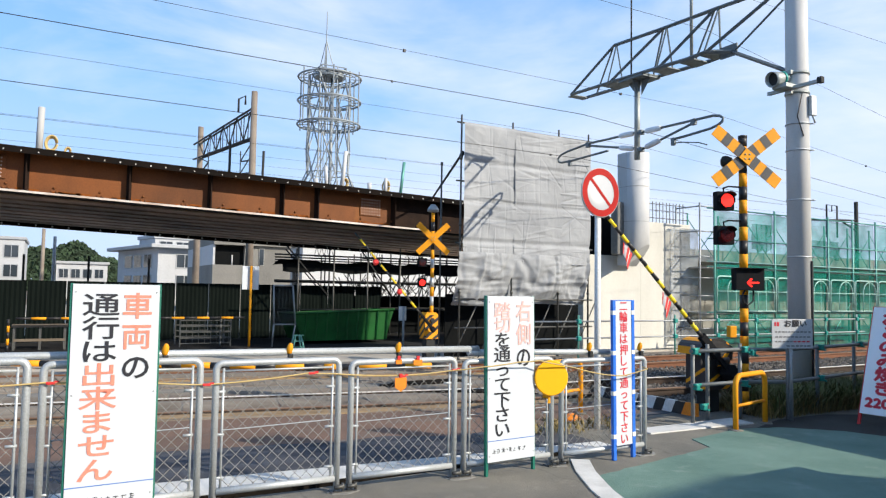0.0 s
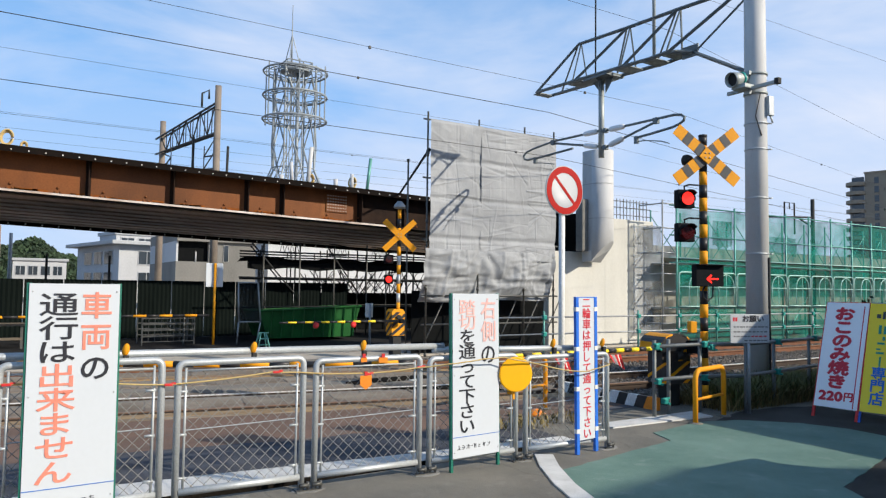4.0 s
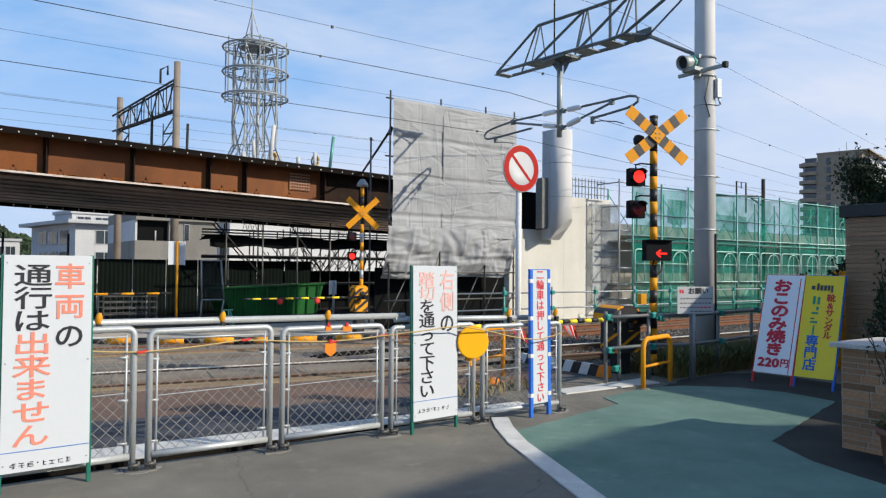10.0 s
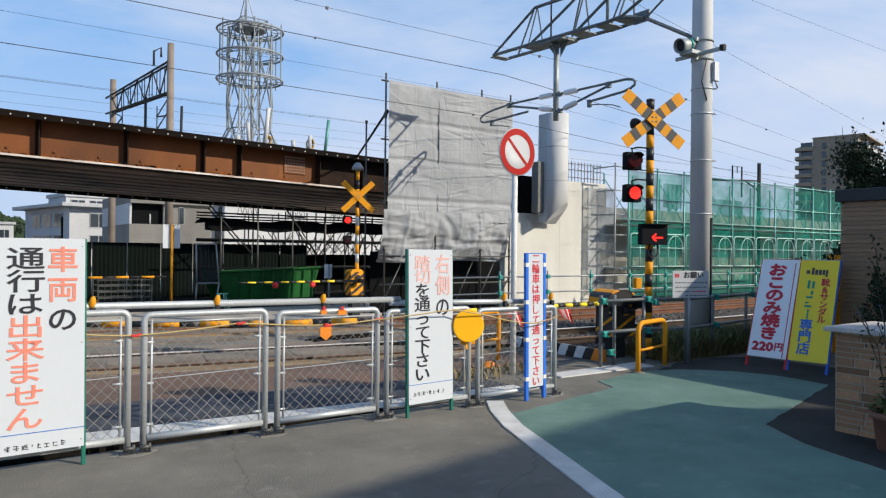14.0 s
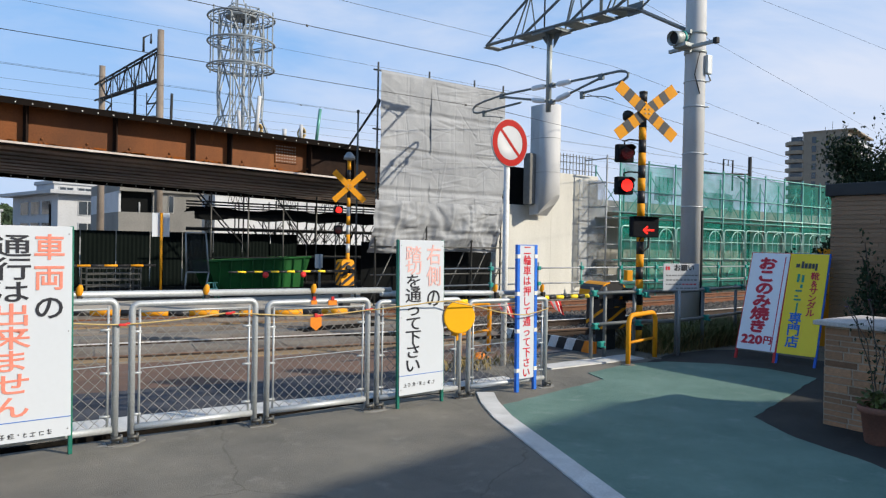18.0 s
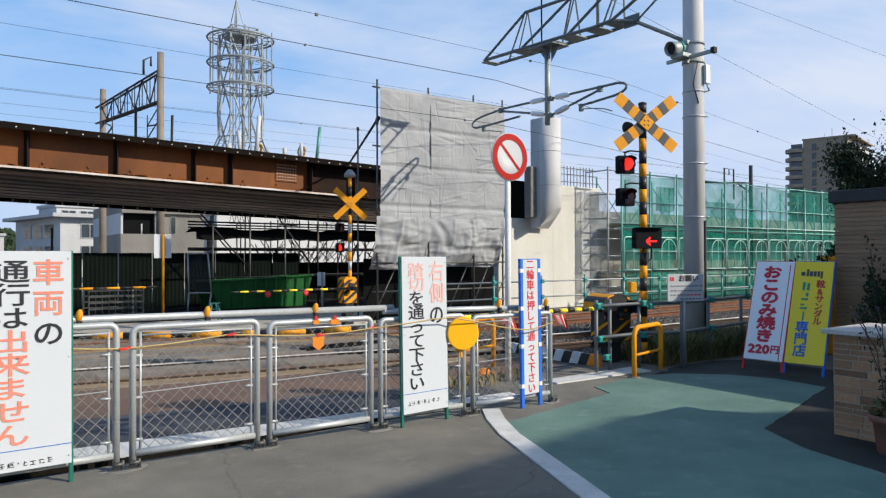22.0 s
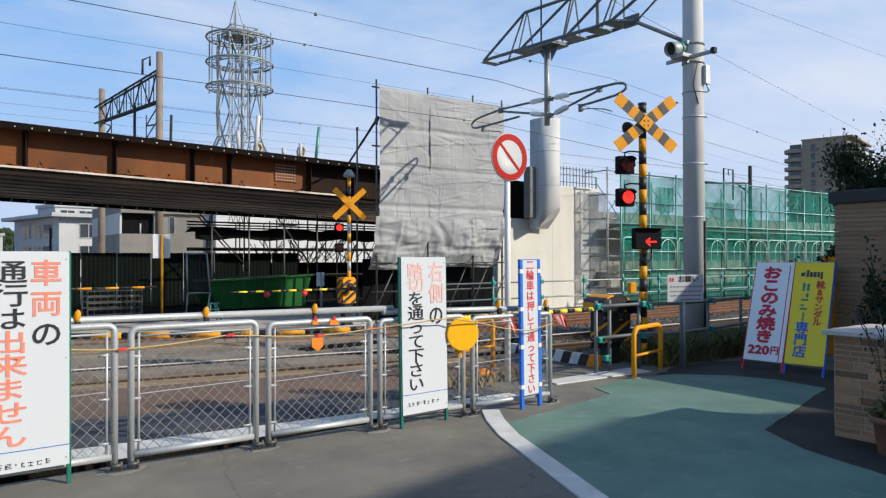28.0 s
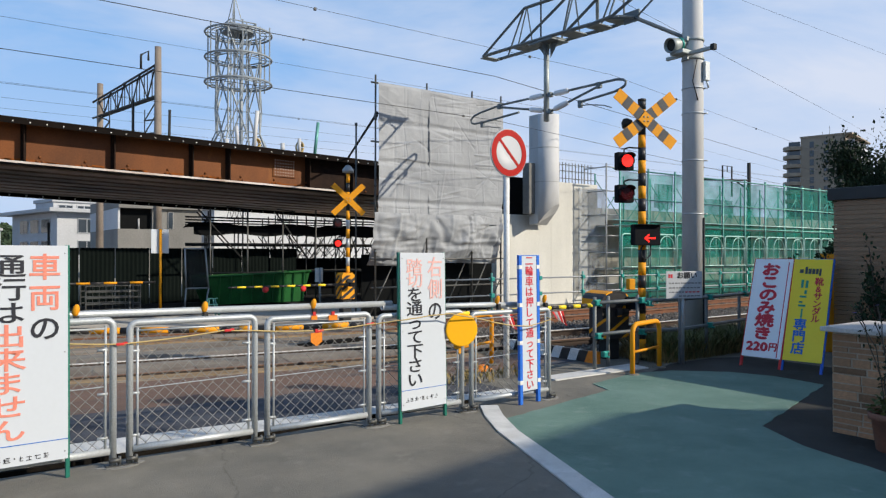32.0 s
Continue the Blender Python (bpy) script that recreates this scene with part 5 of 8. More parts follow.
def striped_kerb():
    th = thing("striped_kerb", pose(7.22, 6.42, 0, 0, 0, 91), "black and white striped kerb board beside the crossing", "kerb")
    for k in range(12):
        bm = B()
        x0, x1, s = k * 0.16, (k + 1) * 0.16, 0.07
        vs = [bm.verts.new(p) for yy in (-0.03, 0.03) for p in ((x0 + (s if k else 0), yy, 0.0), (x1 + s, yy, 0.0), (x1, yy, 0.16), (x0, yy, 0.16))]
        for q in ((0, 1, 2, 3), (7, 6, 5, 4), (0, 4, 5, 1), (1, 5, 6, 2), (2, 6, 7, 3), (3, 7, 4, 0)):
            bm.faces.new([vs[i] for i in q])
        part("stripe", bm, ORANGE if k == 0 else (BLACK_PAINT if k % 2 else WHITE_PAINT), th)


striped_kerb()


def far_kerb(path, label):
    """Pipe segments in long yellow and shorter dark bands along the edge of the crossing."""
    th = thing("striped_bar", pose(0, 0, 0), label, "barrier bar")
    P = [Vector((x, y, 0.085)) for x, y in path]
    k = 0
    for a, b in zip(P, P[1:]):
        d = (b - a).normalized()
        s, L = 0.0, (b - a).length
        while s < L - 0.02:
            e = min(L, s + (0.52 if k % 2 else 0.36))
            bm = B()
            tube(bm, a + d * s, a + d * e, 0.058, 10)
            part("band", bm, YELLOW if k % 2 else BLACK_PAINT, th)
            s, k = e, k + 1


far_kerb([(-4.0, 16.9), (1.91, 14.02), (3.42, 13.22), (4.80, 12.58), (6.8, 12.1)], "yellow and black banded low bar across the closed road")


def leaf_blades(name, count, box, h, material, label, seed, spread=0.25, width=0.012, kind="stuff", category="weeds"):
    rng = random.Random(seed)
    verts, faces = [], []
    for _ in range(count):
        x, y = rng.uniform(box[0], box[1]), rng.uniform(box[2], box[3])
        a = rng.uniform(0, math.tau)
        hh = h * rng.uniform(0.35, 1.1)
        d = Vector((math.cos(a), math.sin(a), 0))
        sdir = Vector((-d.y, d.x, 0)) * width * rng.uniform(0.6, 1.6)
        base = Vector((x, y, box[4]))
        p1 = base + Vector((0, 0, hh * 0.6)) + d * hh * spread * 0.5
        p2 = base + Vector((0, 0, hh)) + d * hh * spread * 1.8
        i = len(verts)
        verts += [tuple(base - sdir * 0.5), tuple(base + sdir * 0.5), tuple(p1 - sdir), tuple(p1 + sdir), tuple(p2)]
        faces += [(i, i + 1, i + 3, i + 2), (i + 2, i + 3, i + 4)]
    me = bpy.data.meshes.new(name)
    me.from_pydata(verts, [], faces)
    me.materials.append(material)
    return tagged(new(name, me), label, category, "", kind)


leaf_blades("weeds", 6000, (8.1, 12.2, 5.95, 6.8, -0.05), 0.42, LEAF, "green weeds growing beside the track", 1, 0.35, 0.007)
leaf_blades("dry_weeds", 7000, (7.9, 12.2, 5.9, 6.85, -0.05), 0.34, LEAF_DRY, "dry brown grass among the weeds", 2, 0.45, 0.005)
leaf_blades("weeds", 160, (4.7, 5.8, 6.2, 6.7, 0.0), 0.16, LEAF_DRY, "sparse dry grass behind the fence", 4, 0.4, 0.01)


# ---- shop corner ----
def shop_sign(x, y, rz, w, h, panel, frame_l, frame_r, label, lean=19):
    th = thing("shop_sign", pose(x, y, 0, 0, 0, rz) @ pose(0, 0, 0, -lean, 0, 0), label, "sign", "shop signs leaning by the wall")
    bm = B()
    bx(bm, 0, w, -0.005, 0.005, 0.14, h, bevel=0.002)
    part("panel", bm, panel, th)
    for xx, mt in ((0.0, frame_l), (w, frame_r)):
        bm = B()
        bx(bm, xx - 0.016, xx + 0.016, 0.006, 0.036, 0.0, h + 0.01, bevel=0.003)
        part("leg", bm, mt, th)
    for z in (0.15, h - 0.02):
        bm = B()
        bx(bm, 0.017, w - 0.017, 0.006, 0.03, z, z + 0.03)
        part("crossbar", bm, frame_r, th)
    return th


k1 = shop_sign(8.645, 5.245, -84, 0.50, 1.49, WHITE_SHOP, TAG_RED, TAG_RED, "white shop sign with crimson food writing on red legs")
column("おこのみ焼き", 0.235, 1.415, 0.175, 0.185, INK_CRIMSON, k1, -0.008, 1.35, fat=0.0105)
lettering("220", 0.155, INK_CRIMSON, k1, pose(0.185, -0.008, 0.275, 90, 0, 0), squeeze=1.2, fat=0.009)
lettering("円", 0.12, INK_CRIMSON, k1, pose(0.39, -0.008, 0.28, 90, 0, 0), squeeze=0.95, fat=0.004)
bm = B()
bx(bm, 0.445, 0.456, -0.0075, -0.0055, 0.15, 1.445)
part("edge_stripe", bm, INK_CRIMSON, k1)
k2 = shop_sign(8.71, 4.725, -82, 0.465, 1.49, YELLOW_BOARD, BLUE_FRAME, BLUE_FRAME, "yellow shop sign with green, blue and red writing")
bars(k2, [(0.085, 0.13, 1.30, 1.35), (0.15, 0.18, 1.29, 1.385), (0.19, 0.225, 1.29, 1.36), (0.235, 0.27, 1.29, 1.36), (0.28, 0.31, 1.29, 1.36), (0.32, 0.345, 1.265, 1.36)], GREY_BAND, -0.0075)
bars(k2, [(0.12, 0.15, 1.10, 1.21), (0.175, 0.205, 1.10, 1.20), (0.12, 0.20, 0.97, 0.995), (0.17, 0.20, 1.02, 1.07), (0.115, 0.20, 0.85, 0.875), (0.115, 0.16, 0.90, 0.92), (0.155, 0.175, 0.70, 0.82)], INK_GREEN, -0.0075)
column("専門店", 0.165, 0.68, 0.155, 0.165, INK_BLUE, k2, -0.008, 1.0, fat=0.004)
column("靴&サンダル", 0.335, 1.23, 0.098, 0.11, INK_CRIMSON, k2, -0.008, 1.0, fat=0.0025)


def shop_building():
    """The brown ribbed house corner with its dark flat roof edge."""
    x0, y1, z1 = 9.45, 4.42, 2.17
    bm = B()
    bx(bm, x0 + 0.03, x0 + 5, -4.0, y1 - 0.03, 0.0, z1)
    th = thing("shop_house", pose(0, 0, 0), "brown ribbed low shop house with a dark flat roof edge", "house")
    part("wall", bm, MORTAR, th)
    bm = B()
    bx(bm, x0 - 0.05, x0 + 5.1, -4.1, y1 + 0.06, z1, z1 + 0.16, bevel=0.012)
    part("roof", bm, ROOF_DARK, th)
    rng = random.Random(8)
    rows = []
    z = 0.01
    tile = mesh_of("cladding_board", (lambda b: (bx(b, 0, 0.035, 0, 1, 0, 0.053), b)[1])(B()), BROWN_WALL)
    while z < z1 - 0.06:
        y = y1
        while y > 1.2:
            l = rng.uniform(0.5, 0.95)
            o = new("cladding_board", tile)
            o.parent = th
            o.matrix_basis = Matrix.Translation((x0 + rng.uniform(-0.004, 0.004), y - l + 0.004, z)) @ Matrix.Diagonal((1, l - 0.004, 1, 1))
            y -= l
        z += 0.058


def stone_pillar():
    """The low gate wall faced with tan stone bricks under a grey capstone."""
    x0, x1, y0, y1, h = 6.06, 6.80, 1.3, 2.85, 0.84
    th = thing("low_stone_wall", pose(0, 0, 0), "low tan stone-brick wall with a grey capstone", "wall")
    bm = B()
    bx(bm, x0 + 0.003, x1, y0, y1 - 0.003, 0, h)
    part("core", bm, MORTAR, th)
    bm = B()
    bx(bm, x0 - 0.07, x1 + 0.07, y0, y1 + 0.07, h, h + 0.04, bevel=0.01)
    part("capstone", bm, CAPSTONE, th)
    rng = random.Random(21)
    meshes = []
    for k in range(5):
        b = B()
        bx(b, 0, 0.03, 0, 1, 0, 1, bevel=0.008)
        meshes.append(mesh_of("stone_brick", b, BRICK))
    z = 0.005
    while z < h - 0.02:
        hh = rng.choice((0.045, 0.06, 0.075))
        hh = min(hh, h - 0.004 - z)
        for face in (0, 1):
            u = 0.0
            end = (y1 - y0) if face == 0 else (x1 - x0)
            while u < end - 0.01:
                l = min(rng.uniform(0.12, 0.30), end - u)
                o = new("stone_brick", rng.choice(meshes))
                o.parent = th
                if face == 0:
                    o.matrix_basis = Matrix.Translation((x0 - rng.uniform(0.0, 0.008), y1 - u - l + 0.004, z)) @ Matrix.Diagonal((1, l - 0.014, hh - 0.012, 1))
                else:
                    o.matrix_basis = Matrix.Translation((x0 + u + l - 0.004, y1 + rng.uniform(0.0, 0.006) - 0.03, z)) @ pose(0, 0, 0, 0, 0, 90) @ Matrix.Diagonal((1, l - 0.014, hh - 0.012, 1))
                u += l
        z += hh
    return th


def flower_pot(x, y):
    th = thing("flower_pot", pose(x, y, 0) @ Matrix.Scale(0.85, 4), "terracotta flower pot with a leafy plant", "flower pot")
    bm = B()
    lathe(bm, [(0.10, 0.0), (0.115, 0.02), (0.15, 0.28), (0.175, 0.285), (0.18, 0.34), (0.165, 0.345), (0.155, 0.31), (0.0, 0.30)], 24)
    part("pot", bm, TERRACOTTA, th)
    rng = random.Random(5)
    bm = B()
    for k in range(160):
        a, r = rng.uniform(0, math.tau), rng.uniform(0.0, 0.15)
        c = Vector((r * math.cos(a), r * math.sin(a), 0.31 + rng.uniform(0.0, 0.16)))
        q = Euler((rng.uniform(-1, 1), rng.uniform(-1, 1), a)).to_matrix()
        vs = [bm.verts.new(c + q @ Vector(p)) for p in ((0, -0.012, 0), (0.03, -0.016, 0.006), (0.055, 0, 0), (0.03, 0.016, 0.006), (0, 0.012, 0))]
        bm.faces.new(vs)
    part("foliage", bm, LEAF, th)
    for k in range(7):
        bm = B()
        a = rng.uniform(0, math.tau)
        pts = [(0.04 * math.cos(a), 0.04 * math.sin(a), 0.3)]
        hh = rng.uniform(0.7, 1.15)
        for i in range(1, 7):
            u = i / 6
            pts.append((0.04 * math.cos(a) + 0.28 * u * u * math.cos(a) + rng.uniform(-0.03, 0.03), 0.04 * math.sin(a) + 0.28 * u * u * math.sin(a) + rng.uniform(-0.03, 0.03), 0.3 + hh * u))
        bent(bm, pts, 0.005, 5)
        st = part("stem", bm, BARK, th)
        bm = B()
        for i in range(2, 7):
            for _ in range(4):
                c = Vector(pts[i]) + Vector((rng.uniform(-0.05, 0.05), rng.uniform(-0.05, 0.05), rng.uniform(-0.05, 0.05)))
                q = Euler((rng.uniform(0, 6), rng.uniform(0, 6), rng.uniform(0, 6))).to_matrix()
                bm.faces.new([bm.verts.new(c + q @ Vector(p)) for p in ((0, 0, 0), (0.02, -0.01, 0), (0.045, 0, 0), (0.02, 0.01, 0))])
        part("leaves", bm, LEAF_DARK, st)
        if k < 3:
            bm = B()
            c = Vector(pts[-1])
            for i in range(5):
                aa = i * math.tau / 5
                e = Vector((math.cos(aa), math.sin(aa), 0.2)) * 0.018
                s = Vector((-math.sin(aa), math.cos(aa), 0)) * 0.009
                bm.faces.new([bm.verts.new(c + p) for p in (e * 0.1, e * 0.7 - s, e * 1.2, e * 0.7 + s)])
            part("flower", bm, PETAL, st)


def shrub(x, y, z0, h, r, count, seed, label, mt, name="tree", leaf=0.09, shoots=0, fluff=0.16):
    """A small tree: a trunk, forked limbs and a ragged crown of single leaves."""
    rng = random.Random(seed)
    th = thing(name, pose(x, y, z0), label, name)
    bm = B()
    tube(bm, (0, 0, 0), (0.03, 0.02, h * 0.5), 0.05 * h / 3, 8, 0.035 * h / 3)
    tips = []
    for k in range(14):
        a = rng.uniform(0, math.tau)
        p0 = Vector((0.02, 0.01, h * rng.uniform(0.2, 0.5)))
        p1 = p0 + Vector((math.cos(a) * r * rng.uniform(0.3, 0.9), math.sin(a) * r * rng.uniform(0.3, 0.9), h * rng.uniform(0.12, 0.5)))
        tube(bm, p0, p1, 0.02 * h / 3, 5, 0.006)
        tips.append((p0, p1))
    part("trunk", bm, BARK, th)
    twigs = []
    if shoots:
        bm = B()
        for k in range(shoots):
            p0, p1 = rng.choice(tips)
            b0 = p0.lerp(p1, rng.uniform(0.6, 1.0))
            b1 = b0 + Vector((rng.gauss(0, 0.08), rng.gauss(0, 0.08), 1.0)) * rng.uniform(0.25, 0.75)
            tube(bm, b0, b1, 0.010, 5, 0.004)
            twigs.append((b0, b1))
        part("shoots", bm, BARK, th)
    bm = B()
    for b0, b1 in twigs:
        for k in range(26):
            c = b0.lerp(b1, rng.uniform(0.1, 1.03)) + Vector((rng.gauss(0, 0.02), rng.gauss(0, 0.02), 0))
            q = Euler((rng.uniform(0, 6), rng.uniform(0, 6), rng.uniform(0, 6))).to_matrix()
            bm.faces.new([bm.verts.new(c + q @ Vector(p) * leaf * 0.8) for p in ((0, 0, 0), (0.45, -0.22, 0.06), (1, 0, 0), (0.45, 0.22, 0.06))])
    for _ in range(count):
        p0, p1 = rng.choice(tips)
        c = p0.lerp(p1, rng.uniform(0.35, 1.12)) + Vector((rng.gauss(0, 1), rng.gauss(0, 1), rng.gauss(0, 0.8))) * r * fluff
        q = Euler((rng.uniform(0, 6), rng.uniform(0, 6), rng.uniform(0, 6))).to_matrix()
        s = leaf * rng.uniform(0.6, 1.3)
        bm.faces.new([bm.verts.new(c + q @ Vector(p) * s) for p in ((0, 0, 0), (0.45, -0.28, 0.06), (1, 0, 0), (0.45, 0.28, 0.06))])
    part("crown", bm, mt, th)
    return th


shrub(13.25, 5.40, 0.0, 3.55, 0.72, 34000, 11, "dark leafy tree behind the shop house", LEAF_DARK, leaf=0.065, shoots=18, fluff=0.22)
shrub(13.5, 4.60, 0.0, 4.35, 1.05, 40000, 12, "dark leafy tree rising behind the shop house", LEAF_DARK, leaf=0.065, shoots=30, fluff=0.24)
shrub(9.18, 3.78, 0.0, 1.75, 0.26, 700, 14, "leafy shrub growing against the shop wall", LEAF_DARK, "shrub", leaf=0.06)
shrub(10.4, 5.3, 0.0, 1.62, 0.42, 1500, 13, "low dark bush beside the shop sign", LEAF_DARK, "bush", leaf=0.07)
bm = B()
bx(bm, 10.9, 11.4, 4.95, 5.3, 0.0, 1.49, bevel=0.02)
solid("yellow_box", bm, YELLOW, "yellow cabinet behind the shop signs", "cabinet")
flower_pot(5.81, 2.31)


# ---- overhead line mast with its lattice bracket ----
def mast():
    th = thing("overhead_line_mast", pose(9.8, 6.75, 0), "tall grey concrete mast with lattice bracket and loudspeaker", "mast")
    bm = B()
    tube(bm, (0, 0, -0.1), (0, 0, 9.2), 0.172, 28, 0.148)
    part("pole", bm, POLE_CONC, th)
    for z in (2.95, 3.7, 4.1, 2.1):
        bm = B()
        tube(bm, (0, 0, z), (0, 0, z + 0.02), 0.173, 24)
        tube(bm, (0.09, -0.15, z + 0.01), (0.13, -0.18, z + 0.01), 0.012, 6)
        part("strap", bm, GALV, th)
    bm = B()
    tube(bm, (0.03, -0.17, 0.0), (0.03, -0.175, 2.05), 0.02, 8)
    part("cable_duct", bm, STEEL_DARK, th, "dark cable duct")
    bm = B()
    bent(bm, [(-0.08, -0.15, 3.9), (-0.15, -0.1, 4.2), (-0.1, -0.15, 4.55)], 0.008, 5)
    part("cable", bm, WIRE, th)
    # loudspeaker and its bracket
    bm = B()
    bx(bm, -0.235, -0.185, -0.50, 0.34, 4.60, 4.655, bevel=0.006)
    part("bracket", bm, HORN_GREY, th)
    bm = B()
    bx(bm, -0.25, -0.17, -0.54, -0.47, 4.59, 4.68, bevel=0.008)
    part("end_block", bm, STEEL_DARK, th)
    for z in (4.56, 4.86):
        bm = B()
        tube(bm, (0, 0, z), (0, 0, z + 0.035), 0.176, 24)
        bx(bm, -0.22, -0.16, -0.05, 0.05, z - 0.01, z + 0.05)
        part("strap", bm, HORN_GREY, th)
    hm = Matrix.Translation((-0.46, 0.10, 4.755)) @ Vector((0.92, -0.10, 0.22)).to_track_quat("Z", "Y").to_matrix().to_4x4()
    bm = B()
    lathe(bm, [(0.06, 0.42), (0.085, 0.40), (0.09, 0.20), (0.105, 0.12), (0.118, 0.0), (0.110, -0.004), (0.098, 0.06), (0.07, 0.13), (0.0, 0.15)], 22, m=hm)
    horn = part("loudspeaker", bm, HORN_GREY, th, "grey-green horn loudspeaker")
    # Dark disc painted in for the shade inside the horn.
    bm = B()
    lathe(bm, [(0.100, 0.055), (0.101, 0.06), (0.0, 0.075)], 18, m=hm)
    part("horn_mouth_shade", bm, STEEL_DARK, horn)
    bm = B()
    lathe(bm, [(0.097, 0.20), (0.102, 0.205), (0.102, 0.235), (0.097, 0.24)], 20, m=hm)
    part("band", bm, TEAL, horn)
    bm = B()
    bx(bm, -0.40, -0.16, -0.10, 0.14, 4.615, 4.68, bevel=0.01)
    part("horn_shelf", bm, HORN_GREY, th)
    bm = B()
    tube(bm, (-0.21, 0.16, 4.65), (-0.21, 0.18, 4.82), 0.02, 6)
    part("horn_stem", bm, HORN_GREY, th)
    bm = B()
    bx(bm, 0.02, 0.14, -0.22, -0.16, 4.22, 4.52, bevel=0.01)
    tube(bm, (0.08, -0.19, 4.22), (0.14, -0.19, 4.12), 0.015, 6)
    part("switch_box", bm, GALV, th, "small grey switch box")
    # lattice bracket reaching over the tracks (along y)
    X = 0.21
    TIP, G1, G2, G3, G4, END = (5.05, 5.75), (3.87, 5.71), (2.57, 5.66), (1.93, 5.63), (1.50, 5.64), (1.13, 5.56)     # bottom chord: y, z
    A, C, D, E = (3.97, 6.53), (2.65, 6.46), (1.49, 6.42), (0.16, 6.35)                                                # top chord
    for s in (-1, 1):
        bm = B()
        bent(bm, [(s * X, y, z) for y, z in (TIP, G1, G2, G3, G4)] + [(s * 0.05, END[0], END[1])], 0.036, 4)
        part("bottom_chord", bm, STEEL_BLUE, th)
    for (y, z), w in ((TIP, 0.10), (G1, 0.19), ((3.26, 5.69), 0.32), (G2, 0.17), (G3, 0.15), (G4, 0.15)):
        bm = B()
        bx(bm, -X, X, y - w, y + w, z - 0.035, z - 0.018)
        part("gusset", bm, STEEL_BLUE, th)
    bm = B()
    bx(bm, -0.012, 0.012, 1.05, 1.38, 5.50, 5.70)
    part("end_plate", bm, STEEL_BLUE, th)
    bm = B()
    bent(bm, [(0, y, z) for y, z in (A, C, D, E)], 0.036, 4)
    part("top_chord", bm, STEEL_BLUE, th)
    for p, q in ((A, TIP), (C, G1), (D, G2), (E, G4)):
        bm = B()
        tube(bm, (0, p[0], p[1]), (-X, q[0], q[1]), 0.034, 4)
        part("diagonal", bm, STEEL_BLUE, th)
    for p, q in ((A, (4.72, 5.74)), (C, (3.12, 5.68)), (D, (2.15, 5.64))):
        bm = B()
        tube(bm, (0, p[0], p[1]), (X, q[0], q[1]), 0.020, 4)
        part("lattice_bar", bm, STEEL_BLUE, th)
    for p, q in ((A, G1), (C, G2), (D, G4)):
        for s in (-1, 1):
            bm = B()
            tube(bm, (0, p[0] - 0.08, p[1]), (s * X, q[0] + 0.05, q[1]), 0.017, 4)
            part("lattice_bar", bm, STEEL_BLUE, th)
    bm = B()
    tube(bm, (0, 0.16, 4.98), (0, END[0], END[1]), 0.032, 4)
    part("strut", bm, STEEL_BLUE, th)
    bm = B()
    tube(bm, (0, 0.16, 6.15), (0, END[0], END[1]), 0.022, 4)
    part("strut", bm, STEEL_BLUE, th)
    bm = B()
    tube(bm, (0, 2.0, 5.66), (0, 2.0, 8.6), 0.03, 8)
    part("needle", bm, HORN_GREY, th, "grey tube rising from the bracket")
    # drop tube with hinged arms for both tracks
    bm = B()
    tube(bm, (0, 3.32, 4.10), (0, 3.32, 5.66), 0.056, 14)
    drop = part("drop_tube", bm, HORN_GREY, th, "hanging grey tube")
    bm = B()
    tube(bm, (0, 3.48, 5.7), (0, 3.48, 8.6), 0.016, 8)
    part("needle", bm, STEEL_DARK, th, "thin dark needle above the bracket")
    bm = B()
    bx(bm, -0.24, 0.24, 2.95, 3.57, 5.62, 5.66)
    part("head_plate", bm, STEEL_BLUE, drop)
    for ax in (0, 1):
        for s in (-1, 1):
            bm = B()
            e = Vector((0.2 * s, 0, 0)) if ax == 0 else Vector((0, 0.28 * s, 0))
            o = Vector((0, 3.26, 0))
            n_ = Vector((0, 0.006, 0)) if ax == 0 else Vector((0.006, 0, 0))
            q = [o + e * 0.25 + Vector((0, 0, 5.62)), o + e + Vector((0, 0, 5.62)), o + e * 0.25 + Vector((0, 0, 5.36))]
            va = [bm.verts.new(p - n_) for p in q]
            vb = [bm.verts.new(p + n_) for p in q]
            bm.faces.new(va)
            bm.faces.new(vb[::-1])
            for k in range(3):
                bm.faces.new((va[k], vb[k], vb[(k + 1) % 3], va[(k + 1) % 3]))
            part("gusset", bm, STEEL_BLUE, drop)
    o = 6.75
    far_arm = ([(10.06, 4.63), (11.49, 4.66), (12.13, 4.61), (12.38, 4.57), (12.49, 4.50), (12.46, 4.42), (12.36, 4.39), (12.08, 4.38), (10.88, 4.41)], [(10.06, 4.31), (11.49, 4.62)], (12.08, 4.36), [(12.08, 4.28), (11.85, 4.25), (11.46, 4.17)])
    near_arm = ([(9.96, 4.61), (8.30, 4.58), (8.16, 4.55), (8.09, 4.50), (8.11, 4.44), (8.20, 4.40), (8.35, 4.37), (8.89, 4.34), (9.22, 4.33)], [(9.96, 4.28), (8.71, 4.54)], (9.17, 4.31), [(9.17, 4.26), (8.95, 4.24), (8.60, 4.17), (8.42, 4.10)])
    for loop, stay, grip, steady in (far_arm, near_arm):
        bm = B()
        bent(bm, [(0, y - o, z) for y, z in loop], 0.024, 8)
        part("arm", bm, STEEL_BLUE, drop)
        bm = B()
        bent(bm, [(0, y - o, z) for y, z in stay], 0.024, 8)
        part("arm", bm, STEEL_BLUE, drop)
        for (ya, za), (yb, zb) in ((loop[0], loop[1]), (stay[0], stay[1])):
            d = Vector((0, yb - ya, zb - za)).normalized()
